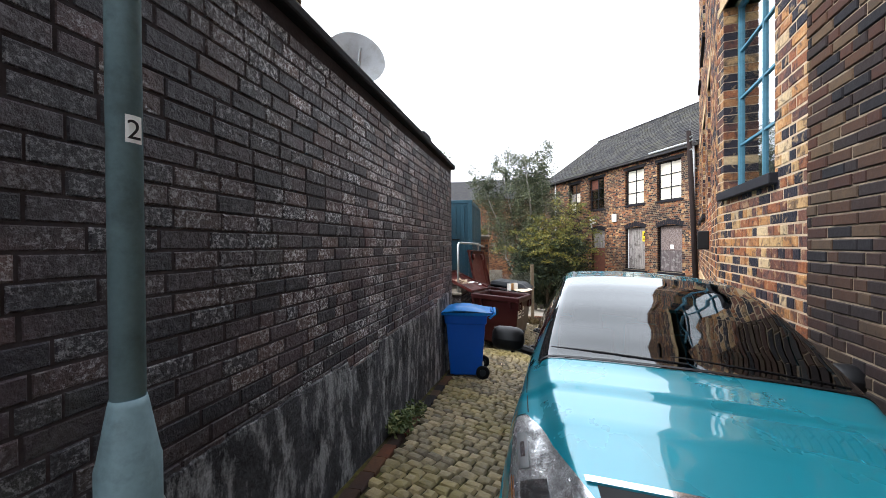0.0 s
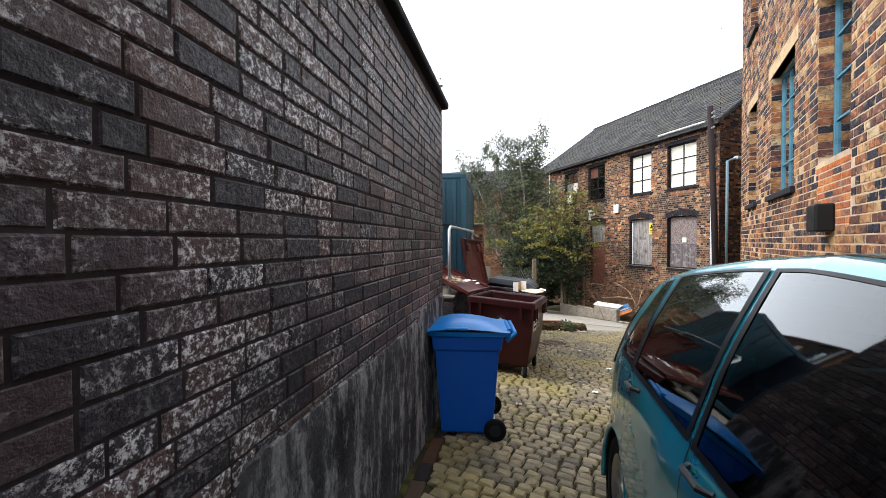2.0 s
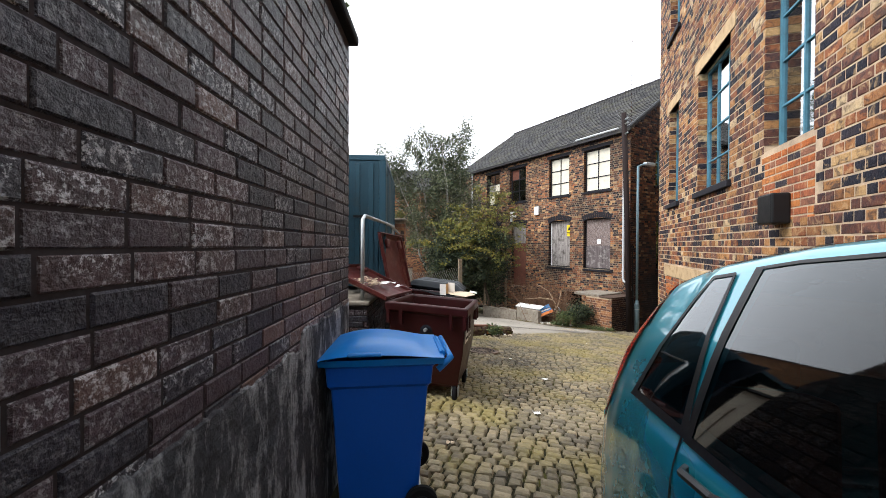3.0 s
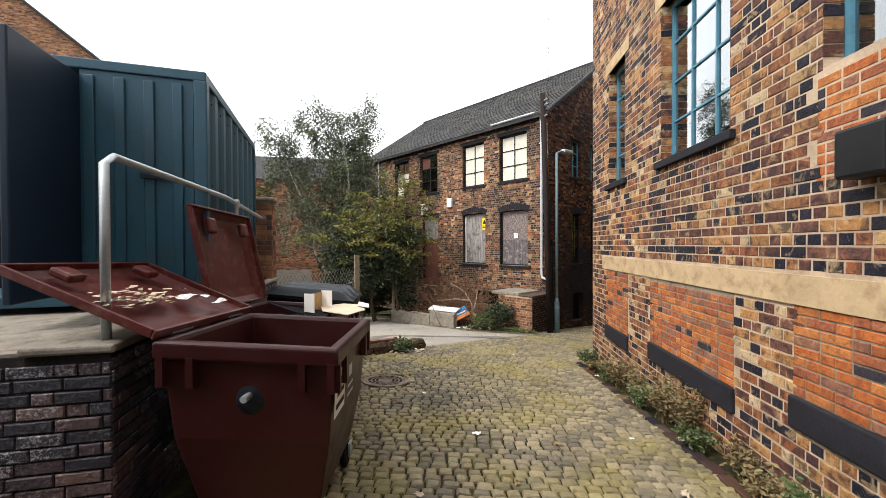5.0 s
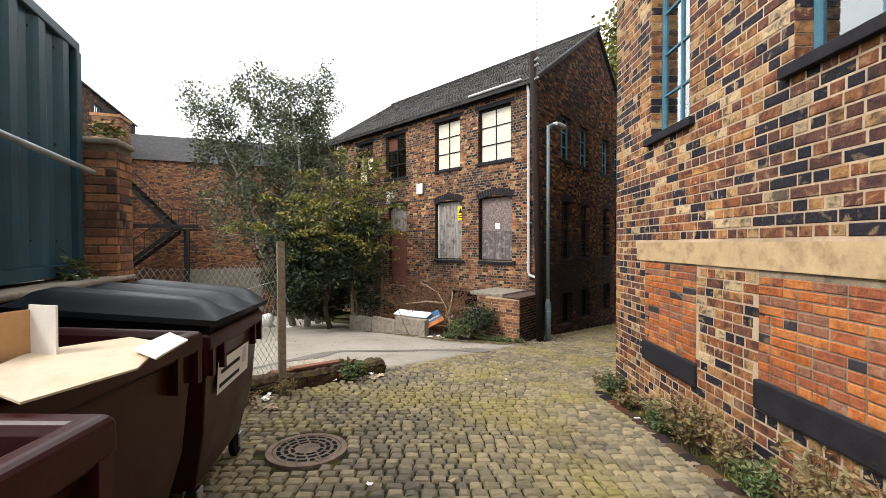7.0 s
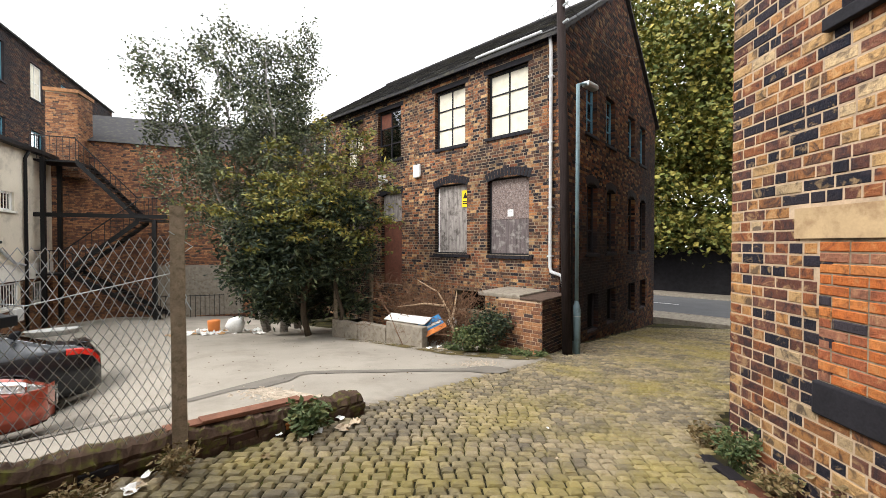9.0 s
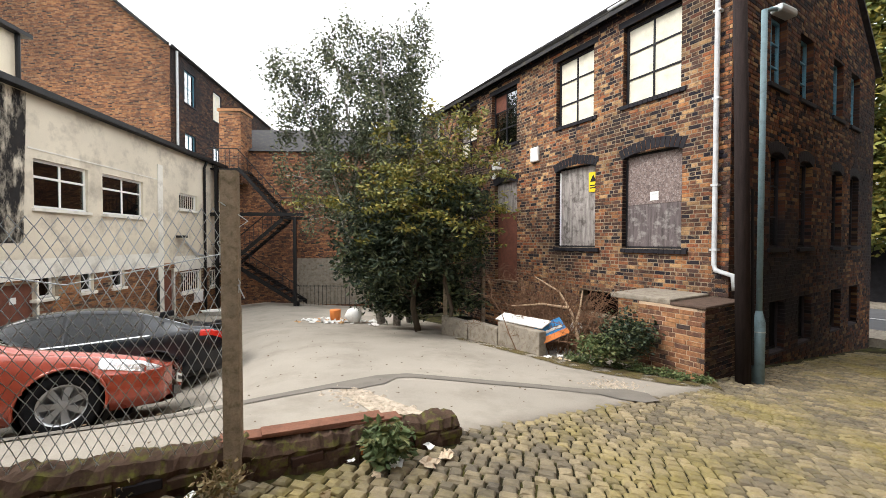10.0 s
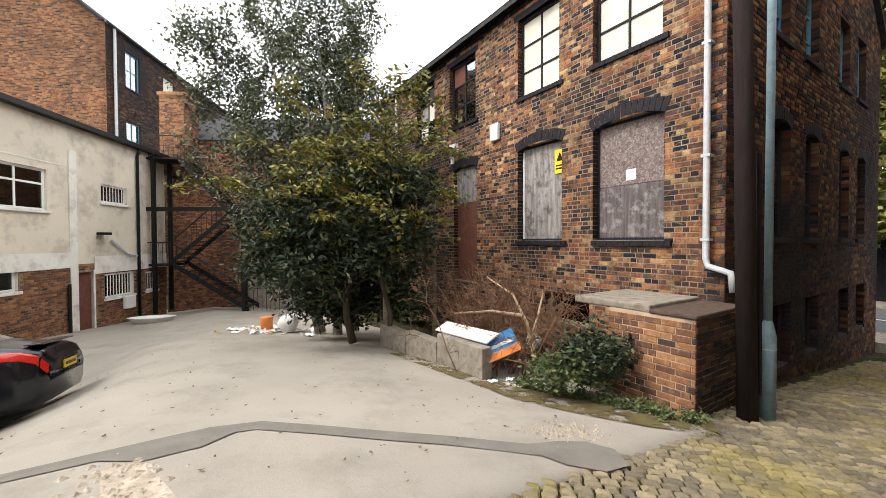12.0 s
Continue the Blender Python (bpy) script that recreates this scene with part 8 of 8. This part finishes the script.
for sg in (lambda v: v, lambda v: 20 - v):
    hl = mpv.patch("headlight", 0.04, 0.50, sg(4.0), sg(7.0), "lens_clear", 0.006, nx=18, nv=14, label="clear headlight", shape=lamp_shape)
    mpv.patch("reflector", 0.10, 0.22, sg(5.3), sg(6.6), "chrome", 0.010, hl, 6, 6, "chrome reflector")
    mpv.patch("reflector", 0.26, 0.40, sg(5.3), sg(6.0), "alloy", 0.010, hl, 6, 6, "grey reflector bowl")
    mpv.patch("lamp_bulb", 0.30, 0.36, sg(5.5), sg(5.8), "chrome", 0.013, hl, 5, 5, "chrome bulb shield")
    mpv.patch("indicator", 0.16, 0.28, sg(4.62), sg(4.72), "lens_amber", 0.010, hl, 6, 4, "orange indicator strip")
    mpv.patch("lamp_rim", 0.5, 0.508, sg(5.0), sg(6.1), "trim_black", 0.007, hl, 3, 6)
    mpv.patch("tail_light", 3.66, 3.82, sg(4.3), sg(7.8), "lens_red", 0.008, nx=12, nv=20, label="tall red tail light", shape=lambda x, v: (x + 0.10 * (1 - ((v if v <= 10 else 20 - v) - 4.3) / 3.5), v))
    mpv.patch("roof_strip", 1.85, 3.6, sg(8.05), sg(8.15), "trim_black", 0.003, nx=24, nv=3)
    mpv.patch("bonnet_seam", 0.52, 0.90, sg(6.2), sg(6.27), "trim_black", 0.002, nx=16, nv=3)
    mpv.patch("screen_seal", 0.90, 1.80, sg(7.12), sg(7.27), "rubber", 0.006, nx=20, nv=3)
mpv.patch("cowl", 0.888, 0.905, 7.3, 12.7, "trim_black", 0.005, nx=4, nv=22, label="black plastic scuttle panel")
part("fuel_flap", mpv.bld().lathe([(0.085, 0.0), (0.088, 0.0), (0.088, 0.004)], 24, axis=1, c=(3.62, mpv.at(3.62, 4.3)[1] - 0.002, 0.86)), "trim_black", mpv.ob)
mpv.patch("grille_bar", 0.185, 0.205, 8.15, 11.85, "chrome", 0.014, nx=4, nv=24, label="chrome grille bar")
mpv.patch("grille", 0.06, 0.183, 8.3, 11.7, "trim_black", 0.006, nx=5, nv=20, label="black grille")
for y0, y1 in ((0.52, -0.08), (-0.03, -0.58)):
    part("wiper", mpv.bld().tube([mpv.at(0.93 + 0.05 * k / 6, 10 - 3.6 * (y0 + (y1 - y0) * k / 6))[:2] + (mpv.at(0.93 + 0.05 * k / 6, 10 - 3.6 * (y0 + (y1 - y0) * k / 6))[2] + 0.008,) for k in range(7)], 0.0045, 6), "trim_black", mpv.ob)
part("paper", mpv.bld().add([(1.30, -0.28, 1.07), (1.27, -0.06, 1.07), (1.44, -0.02, 1.08), (1.47, -0.24, 1.08)], [(0, 1, 2, 3)]), "paper_white", mpv.ob, "white paper on the dashboard")
part("visor_label", mpv.bld().add([(1.72, 0.0, 1.52), (1.72, 0.12, 1.52), (1.75, 0.12, 1.53), (1.75, 0.0, 1.53)], [(0, 1, 2, 3)]), "paper_white", mpv.ob)

SED = [(0.0, 0.52, 0.30, 0.52, 0.60, 0.45), (0.06, 0.68, 0.24, 0.58, 0.66, 0.56), (0.22, 0.80, 0.20, 0.66, 0.74, 0.64), (0.6, 0.86, 0.19, 0.74, 0.84, 0.70), (1.1, 0.865, 0.19, 0.82, 0.93, 0.72), (1.35, 0.865, 0.19, 0.86, 0.98, 0.71), (1.6, 0.865, 0.19, 0.88, 1.10, 0.67), (2.0, 0.865, 0.19, 0.90, 1.32, 0.61), (2.3, 0.865, 0.19, 0.91, 1.42, 0.585), (2.8, 0.865, 0.19, 0.92, 1.45, 0.575), (3.3, 0.865, 0.19, 0.94, 1.40, 0.565), (3.75, 0.86, 0.20, 0.955, 1.24, 0.575), (4.1, 0.85, 0.21, 0.96, 1.07, 0.62), (4.45, 0.82, 0.23, 0.94, 1.01, 0.66), (4.58, 0.76, 0.27, 0.86, 0.96, 0.62), (4.65, 0.66, 0.32, 0.70, 0.84, 0.54)]
red = Car("saloon_car", "glossy orange-red saloon car parked behind the wire fence", (1.72, 15.74), (-0.97, -0.243), SED, "paint_red", (0.88, 3.55), 0.32,
    [(1.72, 2.6, 5.1, 6.9), (2.7, 3.4, 5.1, 6.9)], (1.40, 2.15, 7.9, 10.1), (3.45, 4.05, 7.9, 10.1))
black = Car("saloon_car", "glossy black fastback saloon car parked in the yard", (-3.15, 17.02), (0.97, 0.243), [(x * 1.075, w * 1.07, zb, zl + 0.02, zt * 1.005, wr * 1.05) for x, w, zb, zl, zt, wr in SED], "paint_black", (0.92, 3.95), 0.34,
    [(1.9, 2.8, 5.1, 6.9), (2.92, 3.75, 5.1, 6.85)], (1.55, 2.3, 7.9, 10.1), (3.7, 4.35, 7.9, 10.1))
for car, mat in ((red, "trim_black"), (black, "paint_black")):
    car.mirror(1.75, 0.94, mat)
    car.seam(1.66)
    car.seam(2.66 if car is red else 2.86)
    car.handle(2.45, 4.65)
    for sg in (lambda v: v, lambda v: 20 - v):
        hl = car.patch("headlight", 0.06, 0.62, sg(4.3), sg(6.2), "lens_clear", 0.006, nx=16, nv=10, label="clear headlight", shape=lambda x, v: (x, v))
        car.patch("reflector", 0.2, 0.42, sg(4.7), sg(5.6), "chrome", 0.009, hl, 6, 6, "chrome reflector")
        car.patch("tail_light", car.L - 0.42, car.L - 0.02, sg(4.35), sg(5.5), "lens_red", 0.008, nx=10, nv=8, label="red wraparound tail light", shape=lambda x, v: (x, v))
        car.patch("belt_moulding", 1.6, 3.9, sg(4.9), sg(5.05), "chrome" if car is black else "trim_black", 0.007, nx=24, nv=4)
pl = part("number_plate", red.bld().box(-0.03, -0.018, -0.26, 0.26, 0.42, 0.53), "paper_white", red.ob, "white number plate")
part("text_bar", red.bld().box(-0.034, -0.03, -0.2, 0.2, 0.455, 0.495), "trim_black", pl)
for k in range(4):
    part("grille_slat", red.bld().box(-0.03, 0.02, -0.24, 0.24, 0.555 + k * 0.022, 0.567 + k * 0.022), "chrome", red.ob)
part("lower_grille", red.bld().box(-0.012, 0.02, -0.4, 0.4, 0.28, 0.38), "trim_black", red.ob)
pl = part("number_plate", black.bld().box(black.L + 0.012, black.L + 0.024, -0.26, 0.26, 0.66, 0.77), "plate_yellow", black.ob, "yellow number plate")
part("text_bar", black.bld().box(black.L + 0.024, black.L + 0.028, -0.2, 0.2, 0.695, 0.735), "trim_black", pl)
part("boot_spoiler", black.bld().box(black.L - 0.28, black.L - 0.1, -0.62, 0.62, 1.03, 1.05), "paint_black", black.ob, bev=0.008)

# ---- brick courses and setts ----
for n, w in enumerate(LATER):
    w.lay(100 + n)


def in_lane(x, y):
    """Whether the setts reach this place."""
    if y < 6.5 and x < -1.355 + 0.238 * y + 0.2:
        return False
    if y >= 6.5 and x < 0.25 + 0.33 * (y - 6.5):
        return False
    if y < 4.41 and x > 1.48 + 0.4 * y - 0.08:
        return False
    if 4.41 <= y and x > 0.377 + 0.65 * y - 0.36 and (y < 10.73):
        return False
    q = Vector((x, y)) - E0
    if q.dot(EN) > 0.05 - 0.06 * abs(noise.noise((q.dot(EU) * 1.2, 0, 0))) - (0.22 if q.dot(EU) < 0.05 else 0) and q.dot(EU) < 4.9:
        return False
    g = Vector((x - FO[0], y - FO[1]))
    if g.dot(Vector((-GN[0], -GN[1]))) > -0.2 and g.dot(Vector(GS[:2])) > -1.5:
        return False
    c = Vector((x - CO.x, y - CO.y))
    if c.dot(Vector((0.96, 0.28))) > -0.3 and c.dot(Vector((-0.28, 0.96))) < 0.15:
        return False
    return g.dot(Vector(GS[:2])) < 10.1 and not (math.hypot(x - 2.99, y - 10.88) < 0.39)


for nm, per in (("sett", False), ("sett_single", True)):
    m = bpy.data.materials.new(nm)
    m.use_nodes = True
    nt = m.node_tree
    bs = nt.nodes["Principled BSDF"]
    rn = nt.nodes.new("ShaderNodeObjectInfo").outputs["Random"] if per else nt.nodes.new("ShaderNodeNewGeometry").outputs["Random Per Island"]
    col = ramp(nt, rn, [(0.0, (0.14, 0.118, 0.085)), (0.5, (0.225, 0.186, 0.122)), (1.0, (0.33, 0.268, 0.165))])
    mott = noise_of(nt, 45, 6, 0.65)
    col = blend(nt, 0.5, col, ramp(nt, mott, [(0.3, 0.4), (0.7, 1.0)]), "MULTIPLY")
    green = ramp(nt, noise_of(nt, 0.7, 9, 0.72), [(0.46, 0.0), (0.62, 0.65)])
    col = blend(nt, green, col, (0.235, 0.19, 0.05))
    grime = ramp(nt, noise_of(nt, 1.3, 8, 0.7), [(0.5, 0.0), (0.64, 0.6)])
    col = blend(nt, grime, col, (0.07, 0.062, 0.05))
    nt.links.new(col, bs.inputs["Base Color"])
    nt.links.new(ramp(nt, mott, [(0.2, 0.45), (0.8, 0.8)]), bs.inputs["Roughness"])
    bs.inputs["Specular IOR Level"].default_value = 0.2
    bumped(nt, bs, mott, 0.5, 0.008)
    MATS[nm] = m
lane = structure("lane", Bld().add([(0, 0, -0.4), (0.1, 0, -0.4), (0, 0.1, -0.4)], [(0, 1, 2)]), "joint_soil", "lane paved with worn mossy stone setts", "pavement")
AL, AC = Vector((0.5, 0.866, 0)), Vector((0.866, -0.5, 0))
rnd = random.Random(8)
rest, shared, singles = Bld(), {}, 0


def sett(b, w, l, seed):
    """A worn stone: domed top, rounded edges."""
    r = random.Random(seed)
    c = 0.014
    j = lambda: r.uniform(-0.006, 0.006)
    v = []
    for k, (i, z) in enumerate(((0.0, -0.05), (0.002, -0.016), (c, 0.0))):
        for x, y in ((-w, -l), (w, -l), (w, l), (-w, l)):
            v.append((x - math.copysign(i, x) + j(), y - math.copysign(i, y) + j(), z + j() * 0.5))
    v.append((j(), j(), 0.008))
    f = [(4 * q + k, 4 * q + (k + 1) % 4, 4 * q + 4 + (k + 1) % 4, 4 * q + 4 + k) for q in (0, 1) for k in range(4)]
    return b.add(v, f + [(8 + k, 8 + (k + 1) % 4, 12) for k in range(4)])


for r in range(-48, 246):
    a = r * 0.098 + 0.01 * noise.noise((r, 0, 0))
    t = -7.0 + rnd.uniform(0, 0.15)
    while t < 13.5:
        w = rnd.uniform(0.095, 0.145)
        bend = 0.07 * math.sin(t * 0.8 + r * 0.02)
        p = AL * (a + bend) + AC * (t + w / 2)
        if in_lane(p.x, p.y):
            z = ground(p.x, p.y) + rnd.uniform(-0.004, 0.004)
            n = Vector((0.0824 + rnd.uniform(-0.022, 0.022), 0.0692 + rnd.uniform(-0.022, 0.022), 1)).normalized()
            u = (AC - n * AC.dot(n)).normalized()
            if singles < 300 and 5.0 < p.x * 0.5 + p.y * 0.866 < 8.2 and p.x > 0.6:
                key = (round(w, 2), rnd.randrange(4))
                if key not in shared:
                    shared[key] = sett(Bld(), key[0] / 2 - 0.004, 0.045, key[1] + 50).mesh("sett", "sett_single")
                ob = new("sett", shared[key])
                ob.parent = lane
                ob.matrix_local = Matrix.Translation((p.x, p.y, z)) @ Matrix((u, n.cross(u), n)).transposed().to_4x4()
                singles += 1
            else:
                rest.axes((p.x, p.y, z), tuple(u), tuple(n.cross(u)), tuple(n))
                sett(rest, w / 2 - 0.004, 0.045, rnd.randrange(9999))
        t += w + 0.006
rest.axes()
part("sett_paving", rest, "sett", lane)["kind"] = "stuff"
# edging bricks along the dark wall and the workshop
for k in range(30):
    s = -0.5 + k * 0.235
    p = Vector((*LO, 0)) + Vector(LS) * s + Vector(LN) * 0.13
    b = Bld().axes((p.x, p.y, ground(p.x, p.y)), LS, (0, 0, 1), LN)
    b.brick(-0.108, 0.108, -0.055, 0.055, 0.05, 0.012 + rnd.uniform(-0.006, 0.006), 0.01)
    part("edging_brick", b, "brick_gable_single", lane)
for k in range(33):
    s = 5.4 + k * 0.225
    p = Vector((*RO, 0)) + Vector(RS) * s + Vector(RN) * 0.3
    b = Bld().axes((p.x, p.y, ground(p.x, p.y)), RS, (0, 0, 1), RN)
    b.brick(-0.105, 0.105, -0.06, 0.06, 0.05, 0.012 + rnd.uniform(-0.006, 0.006), 0.012)
    part("edging_brick", b, "brick_gable_single", lane)
